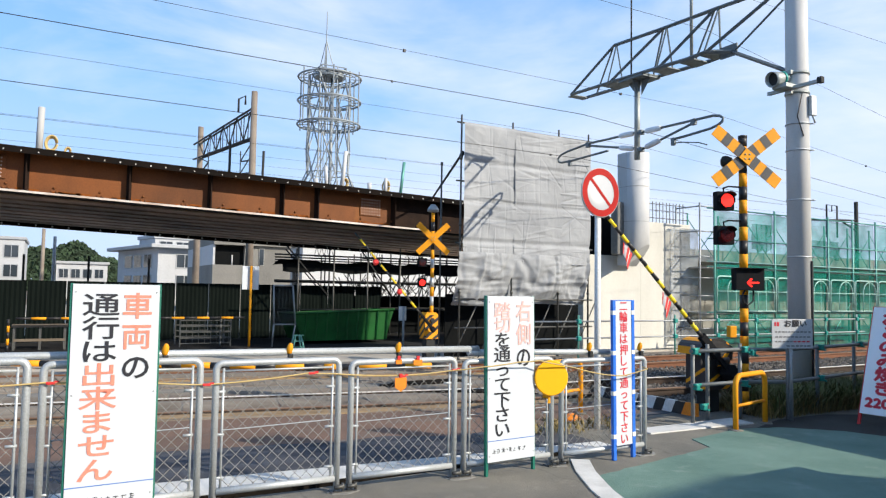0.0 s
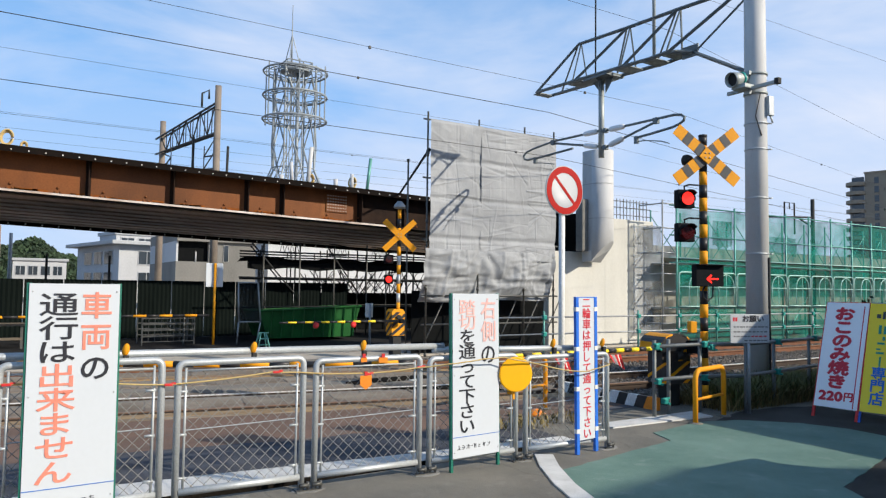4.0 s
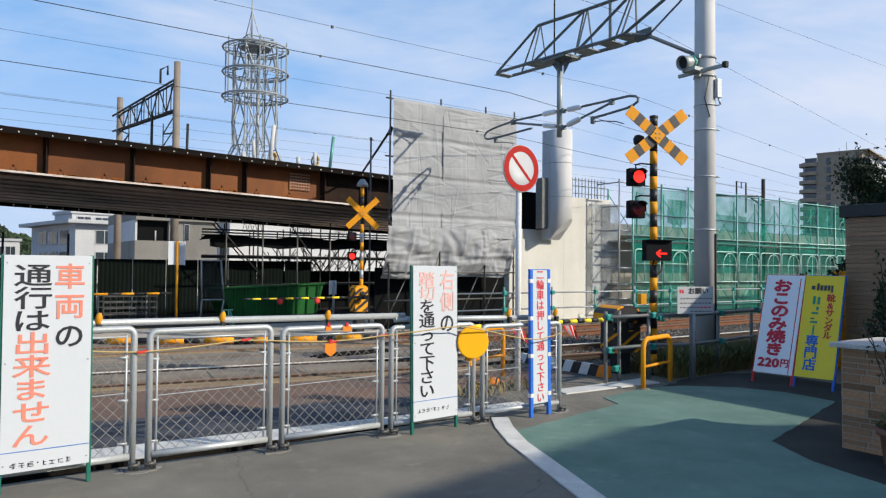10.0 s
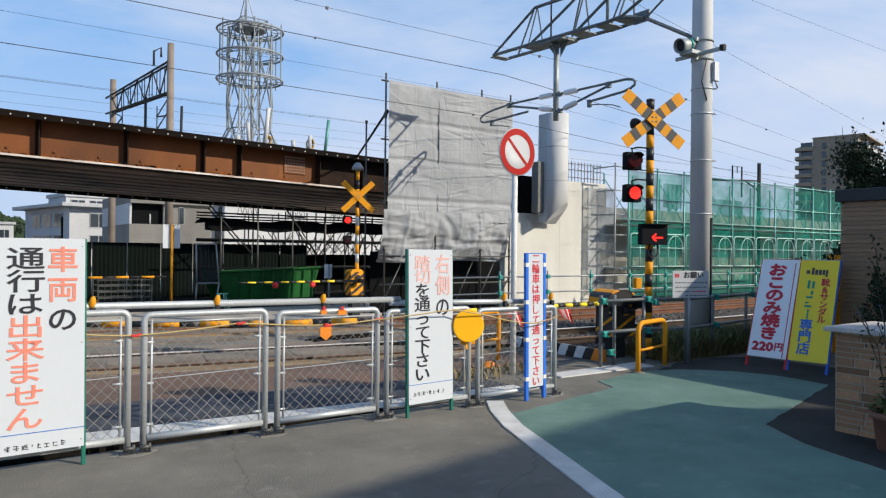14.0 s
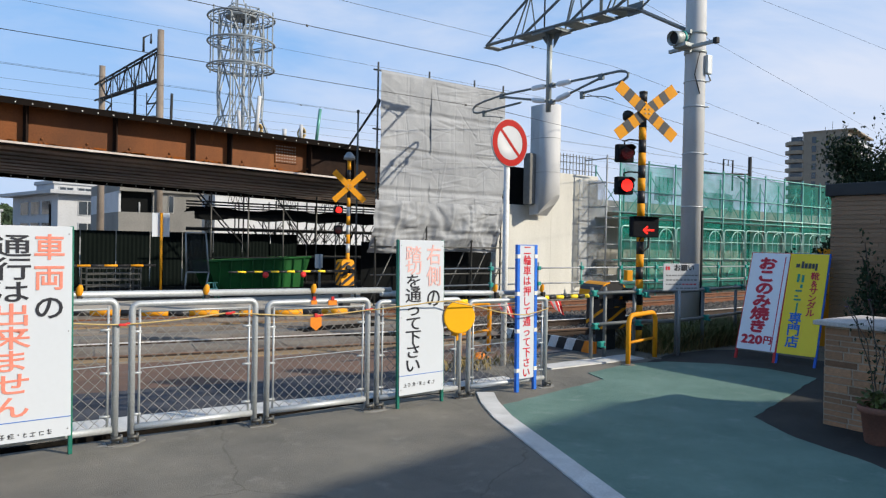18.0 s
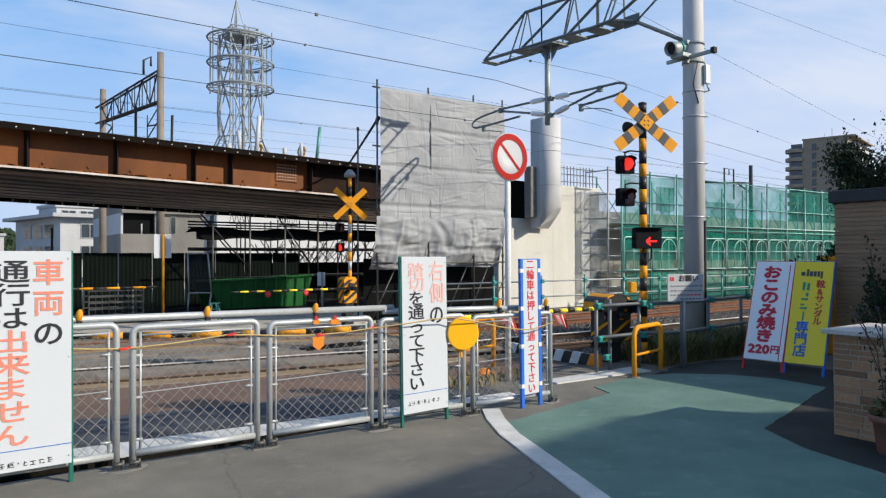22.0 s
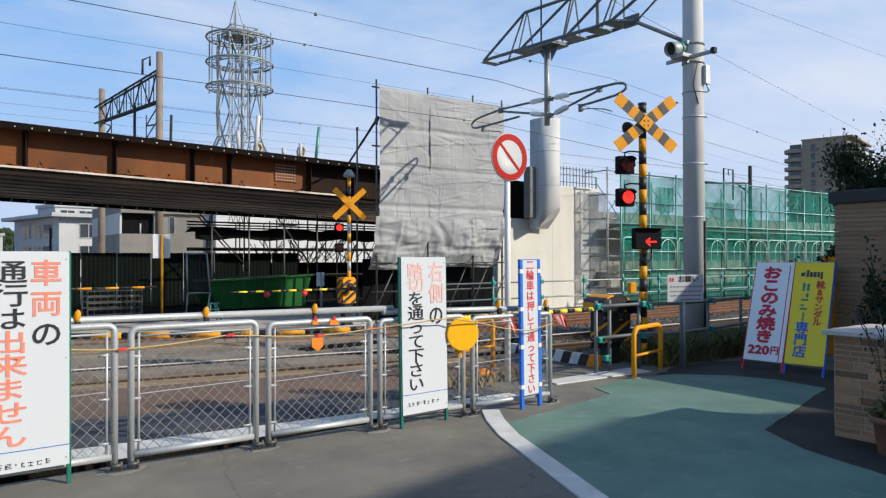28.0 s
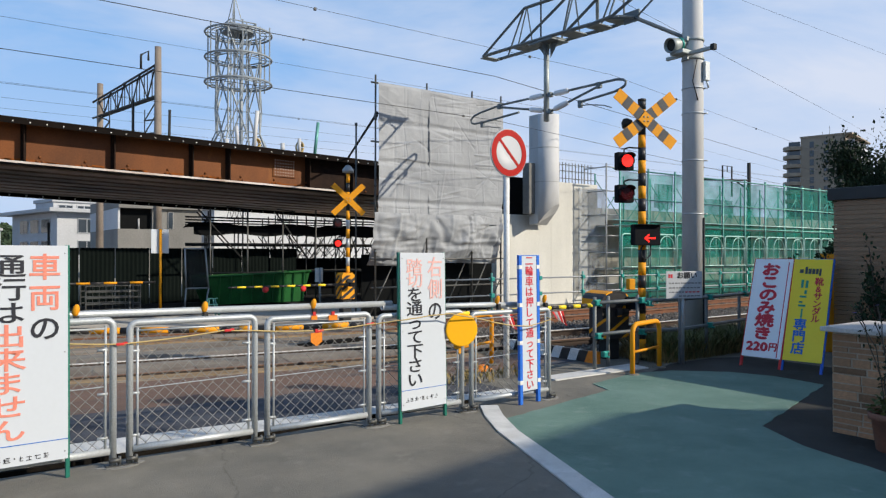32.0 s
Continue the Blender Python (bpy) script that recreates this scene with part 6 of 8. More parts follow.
            bm = B()
            lathe(bm, [(0.026, 0.10), (0.05, 0.14), (0.055, 0.20), (0.055, 0.38), (0.05, 0.46), (0.026, 0.50)], 12, m=Matrix.Translation((0, ya - o, za)) @ d.to_track_quat("Z", "Y").to_matrix().to_4x4())
            part("insulator", bm, INSUL, drop, "long white porcelain insulator")
            bm = B()
            bx(bm, -0.045, 0.045, ya - o - 0.04, ya - o + 0.04, za - 0.045, za + 0.045, bevel=0.008)
            part("hinge", bm, STEEL_BLUE, drop)
        bm = B()
        bx(bm, -0.03, 0.03, grip[0] - o - 0.04, grip[0] - o + 0.04, grip[1] - 0.09, grip[1] + 0.05, bevel=0.006)
        part("clamp", bm, STEEL_BLUE, drop)
        bm = B()
        bent(bm, [(0, y - o, z) for y, z in steady], 0.011, 6)
        part("steady_arm", bm, STEEL_BLUE, drop)
        bm = B()
        ys, zs = stay[1]
        bx(bm, -0.035, 0.035, ys - o - 0.05, ys - o + 0.05, zs - 0.04, zs + 0.07, bevel=0.006)
        part("clamp", bm, STEEL_BLUE, drop)
    bm = B()
    tube(bm, (0, 3.36, 4.62), (0, 3.36, 4.28), 0.03, 8)
    part("hinge_post", bm, STEEL_BLUE, drop)


mast()


def wire(y, z, r=0.012, bend=0.0, dots=(), label="dark overhead wire along the track"):
    """A wire along the line; beyond the mast it follows the curve."""
    r *= 0.58 if y < 15 else 0.42
    bm = B()
    xs = [-45, -30, -15, -5, 0, 5, 9.75, 14, 20, 30, 45, 70]

    def at(x):
        return (x, y + max(0.0, x - 9.75) * bend, z)

    bent(bm, [at(x) for x in xs], r, 5)
    ob = solid("overhead_wire", bm, WIRE, label, "wire", group="overhead wires")
    for x in dots:
        bm = B()
        p = at(x)
        bx(bm, p[0] - 0.016, p[0] + 0.016, p[1] - 0.014, p[1] + 0.014, p[2] - 0.024, p[2] + 0.012)
        part("fitting", bm, WIRE, ob)
    return ob


for y, z, r, bend, dots in ((11.6, 5.30, 0.012, 0.2, (5.3,)), (11.6, 4.35, 0.010, 0.2, (8.9, 15.2)), (8.4, 4.68, 0.005, 0.2, (4.0, 7.8, 12.4, 17.0)),
                            (8.4, 6.1, 0.006, 0.2, ()), (8.4, 6.9, 0.005, 0.0, ()), (10.05, 4.36, 0.004, 0.2, ()), (19.15, 5.42, 0.011, 0.0, (8.6,)),
                            (34.4, 8.6, 0.014, 0.0, ()), (34.4, 7.95, 0.014, 0.0, ()), (34.4, 7.5, 0.012, 0.0, ()), (34.4, 7.1, 0.014, 0.0, ())):
    wire(y, z, r, bend, dots)


# ---- girder bridge ----
G_Y, G_X0, G_X1, SLOPE = 19.0, -16.0, 17.0, -0.029


def g_z(x):
    return 3.59 + SLOPE * x


def sloped(bm, x0, x1, y0, y1, z0, z1):
    """A box that follows the bridge's fall; z is counted from the girder's underside."""
    vs = [bm.verts.new((x, y, g_z(x) + z)) for x in (x0, x1) for y in (y0, y1) for z in (z0, z1)]
    for q in ((0, 1, 3, 2), (4, 6, 7, 5), (0, 4, 5, 1), (2, 3, 7, 6), (0, 2, 6, 4), (1, 5, 7, 3)):
        bm.faces.new([vs[i] for i in q])


def bridge():
    th = thing("girder_bridge", pose(0, 0, 0), "rusty brown steel girder bridge over the closed road", "bridge")
    H = 0.97
    bm = B()
    sloped(bm, G_X0, 8.8, G_Y, G_Y + 0.02, 0.03, H)
    part("web", bm, RUST, th)
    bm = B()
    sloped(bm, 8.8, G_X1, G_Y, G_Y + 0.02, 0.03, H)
    part("web", bm, RUST_DARK, th, "near-black end panel")
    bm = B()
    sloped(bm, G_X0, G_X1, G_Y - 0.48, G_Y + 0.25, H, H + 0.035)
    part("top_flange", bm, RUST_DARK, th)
    # Plate added to carry the near-black strip and the bolts.
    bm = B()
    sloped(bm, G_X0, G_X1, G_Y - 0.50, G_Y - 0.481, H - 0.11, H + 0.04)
    part("edge_plate", bm, EDGE_BLACK, th, "near-black edge plate")
    # Body kept dark against the pale edge: shade of the underside in the colour.
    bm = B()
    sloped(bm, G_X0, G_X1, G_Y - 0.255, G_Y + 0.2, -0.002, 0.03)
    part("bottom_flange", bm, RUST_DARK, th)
    bm = B()
    sloped(bm, G_X0, 9.6, G_Y - 0.27, G_Y - 0.256, -0.004, 0.045)
    part("flange_edge", bm, FLANGE, th, "pale edge of the lower flange")
    rng = random.Random(31)
    for _ in range(70):
        x, w, hh = rng.uniform(-2.0, 8.6), rng.uniform(0.05, 0.5), rng.uniform(0.03, 0.11)
        bm = B()
        sloped(bm, x, x + w, G_Y - 0.006, G_Y - 0.001, 0.03, 0.03 + hh)
        part("rust_scale", bm, RUST_SCALE, th)
    xs = [-14.2 + 1.95 * k for k in range(8)] + [1.63, 3.56, 5.46, 6.44, 8.79, 10.2]
    for x in xs:
        bm = B()
        sloped(bm, x - 0.012, x + 0.012, G_Y - 0.24, G_Y, 0.03, H)
        sloped(bm, x - 0.06, x + 0.06, G_Y - 0.012, G_Y, 0.03, H)
        part("stiffener", bm, RUST_DARK, th)
    for x0, x1 in ((7.75, 8.42), (-1.5, -0.96)):
        bm = B()
        sloped(bm, x0, x1, G_Y - 0.03, G_Y, 0.3, 0.82)
        plate = part("splice_plate", bm, RUST, th, "riveted splice plate")
        bm = B()
        x = x0 + 0.05
        while x < x1 - 0.03:
            for j in range(6):
                z = 0.345 + 0.085 * j
                bx(bm, x - 0.014, x + 0.014, G_Y - 0.045, G_Y - 0.03, g_z(x) + z - 0.014, g_z(x) + z + 0.014)
            x += 0.08
        part("rivets", bm, FLANGE, plate, kind="stuff")
    bolt = mesh_of("bolt", (lambda b: (lathe(b, [(0.02, 0), (0.02, 0.014), (0.008, 0.02)], 6, m=pose(0, 0, 0, 90, 0, 0)), b)[1])(B()), BOLT)
    rusty = mesh_of("bolt", (lambda b: (lathe(b, [(0.02, 0), (0.02, 0.014), (0.008, 0.02)], 6, m=pose(0, 0, 0, 90, 0, 0)), b)[1])(B()), RUST)
    x = -1.0
    while x < 11.8:
        o = new("bolt", bolt)
        o.parent = th
        o.matrix_basis = pose(x, G_Y - 0.502, g_z(x) + H - 0.06) @ Matrix.Diagonal((0.9, 0.9, 0.9, 1))
        x += 0.34
    x = -1.0
    while x < 11.8:
        for dx, dz in ((0.0, 0.10), (0.11, 0.10), (0.055, 0.2)):
            o = new("bolt", rusty)
            o.parent = th
            o.matrix_basis = pose(x + dx, G_Y, g_z(x) + dz) @ Matrix.Diagonal((1.6, 1.6, 1.6, 1))
        x += 0.97
    # longitudinal beams of the deck, seen from below
    ys = [G_Y + 1.0 + 1.12 * k for k in range(8)]
    for k, y in enumerate(ys):
        bm = B()
        sloped(bm, G_X0, G_X1, y - 0.34, y + 0.34, 0.0, 0.025)
        sloped(bm, G_X0, G_X1, y - 0.01, y + 0.01, 0.025, 0.55)
        part("deck_beam", bm, RUST_BEAM, th, "rust-streaked deck beam")
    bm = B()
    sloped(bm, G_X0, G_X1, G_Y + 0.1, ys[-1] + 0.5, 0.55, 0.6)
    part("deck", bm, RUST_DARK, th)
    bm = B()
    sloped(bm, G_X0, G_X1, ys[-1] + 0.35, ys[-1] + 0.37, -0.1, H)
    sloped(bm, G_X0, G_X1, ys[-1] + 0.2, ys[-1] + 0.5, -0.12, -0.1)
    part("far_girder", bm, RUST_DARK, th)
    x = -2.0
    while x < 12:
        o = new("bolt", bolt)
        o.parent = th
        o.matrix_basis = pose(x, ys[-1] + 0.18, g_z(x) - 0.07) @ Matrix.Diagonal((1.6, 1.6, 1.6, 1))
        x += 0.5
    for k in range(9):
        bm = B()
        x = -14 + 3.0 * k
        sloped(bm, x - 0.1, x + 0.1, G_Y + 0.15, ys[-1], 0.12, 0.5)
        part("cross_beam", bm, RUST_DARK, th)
    return th


bridge()


def bridge_post(x, h, lean, label, mt, r=0.05):
    bm = B()
    z = g_z(x) + 1.0
    tube(bm, (x, G_Y + 0.15, z), (x + lean, G_Y + 0.15, z + h), r, 8)
    bx(bm, x - 0.1, x + 0.1, G_Y + 0.05, G_Y + 0.25, z, z + 0.03)
    solid("bridge_post", bm, mt, label, "post", group="posts on the bridge")


bridge_post(9.1, 1.05, 0.12, "short teal steel post on the bridge", TEAL_PIPE)
bridge_post(7.24, 1.12, 0.10, "leaning grey steel post on the bridge", CONCRETE_GREY, 0.06)
bridge_post(6.78, 0.62, -0.04, "short white post on the bridge", WALL_HALL, 0.055)
bridge_post(6.46, 0.22, 0.0, "white stub post on the bridge", WALL_HALL, 0.07)
bridge_post(8.10, 0.30, 0.0, "white stub post on the bridge", WALL_HALL, 0.065)
bridge_post(8.62, 0.5, 0.0, "short white post on the bridge", WALL_HALL, 0.055)
bridge_post(-0.33, 1.1, 0.02, "pale steel post on the bridge", CONCRETE_GREY, 0.075)


def hose_bundle(x, s=1.0):
    z = g_z(x) + 1.0
    bm = B()
    for k in range(5):
        bent(bm, arc((x, G_Y + 0.2 + 0.02 * k, z + 0.26 * s), (0.17 - 0.01 * k) * s, 0, 350, 14, (0.7, 0, 0.1), (0, 0, 1)), 0.022, 6)
    bx(bm, x - 0.12, x + 0.12, G_Y + 0.1, G_Y + 0.4, z, z + 0.1)
    solid("hose_coil", bm, ROPE, "coil of tan hose lying on the bridge", "hose", group="coils on the bridge")


hose_bundle(8.66)
hose_bundle(-0.08, 1.1)
hose_bundle(0.27, 0.55)
hose_bundle(7.36, 0.8)


def diagonal_stay():
    bm = B()
    tube(bm, (10.05, 18.9, g_z(10) + 1.0), (8.05, 13.72, 4.63), 0.03, 8)
    tube(bm, (8.12, 13.9, 4.59), (8.04, 13.7, 4.64), 0.05, 8)
    solid("diagonal_stay", bm, STEEL_DARK, "dark diagonal stay from bridge to scaffold", "stay")


diagonal_stay()


# ---- sheeted scaffold ----
def sheeted_scaffold():
    Y = 13.68
    th = thing("sheeted_scaffold", pose(0, 0, 0), "scaffold hung with creased grey sheets", "scaffold")
    for x in (8.0, 9.4, 10.76, 11.7):
        for y in (Y, Y + 0.9):
            bm = B()
            tube(bm, (x, y, 0), (x, y, 5.5 if y == Y else 4.5), 0.022, 8)
            for z in (0.02, 1.5, 3.0, 4.5):
                tube(bm, (x, y, z - 0.02), (x, y, z + 0.05), 0.034, 8)
            part("upright", bm, SCAF, th)
    for z in (0.7, 1.35, 2.6, 4.0, 5.33):
        bm = B()
        tube(bm, (7.9, Y + 0.03, z), (11.85, Y + 0.03, z), 0.02, 8)
        part("ledger", bm, SCAF, th)
    for k in range(6):
        bm = B()
        tube(bm, (8.0 + 0.7 * k, Y + 0.3, 0.0), (8.7 + 0.7 * k, Y + 0.3, 1.3), 0.016, 6)
        part("brace", bm, SCAF, th)
    # Backing added to supply the dark background below the sheets.
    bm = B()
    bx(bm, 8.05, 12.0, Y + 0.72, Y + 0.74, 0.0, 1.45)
    part("back_sheet", bm, NET_AND_SHADE, th, "added black backing behind the uprights")

    def sheet(x0, x1, z0, z1, y, seed, folds, bulge, label):
        rng = random.Random(seed)
        lines = []
        for _ in range(folds):
            ang = rng.choice((rng.gauss(0.0, 0.10), rng.gauss(1.57, 0.08), rng.gauss(0.0, 0.2), rng.uniform(-0.9, 0.9)))
            lines.append((rng.uniform(x0, x1), rng.uniform(z0, z1), math.cos(ang), math.sin(ang), rng.uniform(0.25, 1.1), rng.uniform(0.012, 0.04), rng.choice((-1, 1)) * rng.uniform(0.004, 0.013)))
        nx, nz = 120, int(120 * (z1 - z0) / (x1 - x0) * 0.8) + 6
        bm = B()
        V = []
        for j in range(nz + 1):
            v = j / nz
            row = []
            for i in range(nx + 1):
                u = i / nx
                x, z = x0 + (x1 - x0) * u, z0 + (z1 - z0) * v
                p = Vector((x * 1.1 + seed, z * 1.0, seed))
                d = 0.035 * noise.noise(p) + 0.012 * noise.noise(p * 3.1)
                for lx, lz, ca, sa, ln_, wd, am in lines:
                    s_, t_ = (x - lx) * ca + (z - lz) * sa, -(x - lx) * sa + (z - lz) * ca
                    if abs(t_) < wd * 3 and abs(s_) < ln_:
                        d += am * (2.4 if bulge else 1.0) * math.exp(-(t_ / wd) ** 2) * (1 - (s_ / ln_) ** 2)
                # eyelet rows: the cloth draws in at its seams
                d += 0.014 * math.cos(min(1.0, abs(((z - z0) / 0.9) % 1 - 0.5) * 9) * math.pi)
                # packing creases, a loose grid of sharp ridges and troughs
                wx, wz = x + 0.03 * noise.noise(p * 0.9), z + 0.04 * noise.noise(p * 0.8 + Vector((7, 0, 0)))
                ex, ez = (wx / 0.47) % 1 - 0.5, (wz / 0.56) % 1 - 0.5
                ax, az = noise.noise(Vector((math.floor(wx / 0.47) * 1.7, z * 1.2, seed))), noise.noise(Vector((x * 1.2, math.floor(wz / 0.56) * 2.3, seed + 9)))
                d += 0.010 * abs(noise.noise(p * 4.6 + Vector((3, 1, 0))))
                d += 0.016 * ax * max(0.0, 1 - abs(ex) * 0.47 / 0.022) + 0.022 * az * max(0.0, 1 - abs(ez) * 0.56 / 0.024)
                zz = z
                if bulge:
                    swag = abs(math.sin(u * math.pi * 2.0 + 0.6))
                    d += 0.30 * (1 - v) - bulge * math.sin(math.pi * v) ** 0.7 * (0.35 + 0.65 * swag)
                    d += 0.03 * (0.5 - abs(noise.noise(p * 1.9))) + 0.03 * abs(noise.noise(p * 4.3 + Vector((0, 3, 0))))
                    d += 0.035 * math.sin(9 * (z + 0.5 * swag) + 5 * noise.noise(p * 1.6)) * (1 - v) * v * 3.2 + 0.05 * noise.noise(p * 2.2)
                    zz += (0.02 * math.sin(u * 9 + seed) + 0.05 * u) * (1 - v)
                row.append(bm.verts.new((x, y + d, zz)))
            V.append(row)
        for j in range(nz):
            for i in range(nx):
                f = bm.faces.new((V[j][i], V[j][i + 1], V[j + 1][i + 1], V[j + 1][i]))
                f.smooth = True
        return part("sheet", bm, SHEET, th, label)

    sheet(8.03, 9.45, 2.2, 5.33, Y - 0.08, 1, 34, 0.0, "taut grey sheet")
    sheet(9.40, 10.80, 2.2, 5.31, Y - 0.10, 3, 34, 0.0, "taut grey sheet")
    sheet(10.75, 11.68, 2.2, 5.29, Y - 0.09, 6, 24, 0.0, "taut grey sheet")
    sheet(7.9, 11.66, 1.2, 2.40, Y - 0.14, 9, 90, 0.10, "loose drooping grey sheet")


sheeted_scaffold()


# ---- scaffold under the bridge, in shade ----
def under_scaffold():
    th = thing("support_scaffold", pose(0, 0, 0), "dark tube scaffold standing under the bridge", "scaffold")
    rng = random.Random(9)
    ys = (20.2, 22.0, 24.0, 26.0)
    xs = [6.3 + 1.1 * k for k in range(8)]
    for y in ys:
        for x in xs:
            bm = B()
            x2 = x + (y - 20) * 0.28
            tube(bm, (x2, y, 0), (x2, y, 2.72 + rng.uniform(0, 0.12)), 0.026, 6)
            part("upright", bm, SCAF, th)
        # Ledgers and braces in darker steel than the uprights: shade in their colour.
        for z in (0.9, 1.75, 2.5):
            bm = B()
            tube(bm, (5.6 + (y - 20) * 0.28, y, z), (16.5, y, z), 0.026, 6)
            part("ledger", bm, STEEL_DARK, th)
    for x, y, lean in ((6.0, 20.2, 1.3), (6.5, 22.0, 1.3), (8.3, 20.2, 1.1), (11.4, 22.0, -1.1)):
        bm = B()
        tube(bm, (x, y, 2.75), (x + lean, y, 1.3), 0.022, 6)
        part("brace", bm, STEEL_DARK, th)
    for k in range(64):
        bm = B()
        x = rng.uniform(8.7, 13.8)
        z = rng.uniform(1.2, 1.4)
        tube(bm, (x, 22.6, z), (x + rng.choice((-1, 1)) * rng.uniform(0.2, 0.7), 22.6, z + rng.uniform(0.45, 0.95)), 0.016, 5)
        part("thin_brace", bm, STEEL_DARK, th)
    for x0, y, z in ((7.1, 21.0, 2.52), (8.7, 21.0, 2.50), (10.2, 21.0, 2.46)):
        bm = B()
        tube(bm, (x0, y, z), (x0 + 0.62, y, z), 0.016, 5)
        tube(bm, (x0, y, z + 0.36), (x0 + 0.62, y, z + 0.3), 0.016, 5)
        for k in range(8):
            a = x0 + 0.62 * k / 8
            tube(bm, (a, y, z + (0.3 if k % 2 else 0)), (a + 0.62 / 8, y, z + (0 if k % 2 else 0.3)), 0.010, 5)
        part("lattice_beam", bm, STEEL_DARK, th)
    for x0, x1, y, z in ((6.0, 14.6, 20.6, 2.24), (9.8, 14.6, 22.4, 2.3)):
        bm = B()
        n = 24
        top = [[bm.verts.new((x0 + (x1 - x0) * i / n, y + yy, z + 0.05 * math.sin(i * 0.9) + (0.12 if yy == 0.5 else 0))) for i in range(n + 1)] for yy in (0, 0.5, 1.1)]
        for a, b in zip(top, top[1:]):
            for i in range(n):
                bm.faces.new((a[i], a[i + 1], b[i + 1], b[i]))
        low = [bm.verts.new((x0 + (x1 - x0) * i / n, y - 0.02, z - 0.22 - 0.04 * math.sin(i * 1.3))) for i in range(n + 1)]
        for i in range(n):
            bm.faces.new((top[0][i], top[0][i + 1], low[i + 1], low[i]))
        part("work_platform", bm, NET_AND_SHADE, th, "platform wrapped in black netting")
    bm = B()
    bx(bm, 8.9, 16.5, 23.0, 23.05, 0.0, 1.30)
    part("back_sheet", bm, NET_AND_SHADE, th, "black sheet behind the tubes")


under_scaffold()


def site_fence():
    """Black corrugated site fencing in separate panels."""
    th = thing("site_fence", pose(0, 0, 0), "dark green-black sheeted site fence behind the tracks", "fence")
    panel = B()
    n = 16
    w = 0.9
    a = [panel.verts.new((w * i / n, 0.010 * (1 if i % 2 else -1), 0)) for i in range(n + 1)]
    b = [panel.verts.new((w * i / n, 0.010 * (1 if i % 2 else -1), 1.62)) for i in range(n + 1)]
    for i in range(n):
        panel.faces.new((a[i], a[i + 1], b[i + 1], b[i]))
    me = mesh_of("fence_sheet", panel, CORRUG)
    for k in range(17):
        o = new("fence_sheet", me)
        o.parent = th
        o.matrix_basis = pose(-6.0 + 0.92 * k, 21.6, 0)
    for k in range(9):
        x, h = -6.72 + 1.53 * k, 2.3 if k < 7 else 1.6
        bm = B()
        tube(bm, (x, 21.68, 0), (x, 21.68, h), 0.03, 6)
        part("post", bm, STEEL_DARK, th)


site_fence()


def green_container():
    th = thing("waste_container", pose(0, 0, 0), "open green steel waste container with ribbed sides", "container")
    x0, x1, y0, y1 = 6.0, 8.75, 18.9, 20.4
    bm = B()
    vs = [bm.verts.new(p) for p in ((x0 + 0.15, y0 + 0.1, 0.08), (x1 - 0.1, y0 + 0.1, 0.08), (x1 - 0.1, y1, 0.08), (x0 + 0.15, y1, 0.08), (x0 - 0.15, y0, 0.82), (x1 + 0.1, y0, 0.95), (x1 + 0.1, y1, 0.95), (x0 - 0.15, y1, 0.82))]
    for q in ((3, 2, 1, 0), (0, 1, 5, 4), (1, 2, 6, 5), (2, 3, 7, 6), (3, 0, 4, 7)):
        bm.faces.new([vs[i] for i in q])
    part("tub", bm, GREEN_BOX, th)
    for k in range(9):
        bm = B()
        x = x0 + 0.2 + (x1 - x0 - 0.3) * k / 8
        tube(bm, (x, y0 + 0.07, 0.1), (x, y0 - 0.03, 0.83 + 0.12 * k / 8), 0.03, 4)
        part("rib", bm, GREEN_BOX, th)
    bm = B()
    tube(bm, (x0 - 0.17, y0 - 0.02, 0.83), (x1 + 0.12, y0 - 0.02, 0.96), 0.035, 6)
    part("rim", bm, GREEN_BOX, th)


green_container()


def board_post(x, y, z0, z1, w, ph, mt_post, mt_board, label, r=0.045):
    th = thing("post_sign", pose(x, y, 0), label, "sign")
    bm = B()
    tube(bm, (0, 0, 0), (0, 0, z1), r, 10)
    part("post", bm, mt_post, th)
    bm = B()
    bx(bm, -w / 2, w / 2, 0.05, 0.07, z0, z1, bevel=0.01)
    part("board", bm, mt_board, th)
    return th


board_post(4.60, 18.6, 1.47, 2.08, 0.43, 0.6, YELLOW, WHITE_BOARD, "white board seen from behind on a yellow post", 0.035)
board_post(8.2, 16.9, 0.72, 1.09, 0.22, 0.3, GALV_DULL, WHITE_PAINT, "small pale marker plate on a grey post", 0.03)


def far_bar():
    th = thing("striped_bar", pose(0, 0, 0), "yellow and black banded bar before the site fence", "barrier bar")
    for k in range(17):
        bm = B()
        a = -0.6 + 0.3 * k
        tube(bm, (a, 18.7, 0.74), (a + 0.3, 18.7, 0.74), 0.03, 8)
        part("band", bm, YELLOW if k % 2 else BLACK_PAINT, th)
    for a in (-0.74, 1.6, 3.9):
        for k in range(5):
            bm = B()
            tube(bm, (a, 18.74, 0.145 * k), (a, 18.74, 0.145 * (k + 1)), 0.03, 6)
            part("leg_band", bm, (YELLOW if k % 2 else BLACK_PAINT) if a < 0 else SCAF, th)


far_bar()


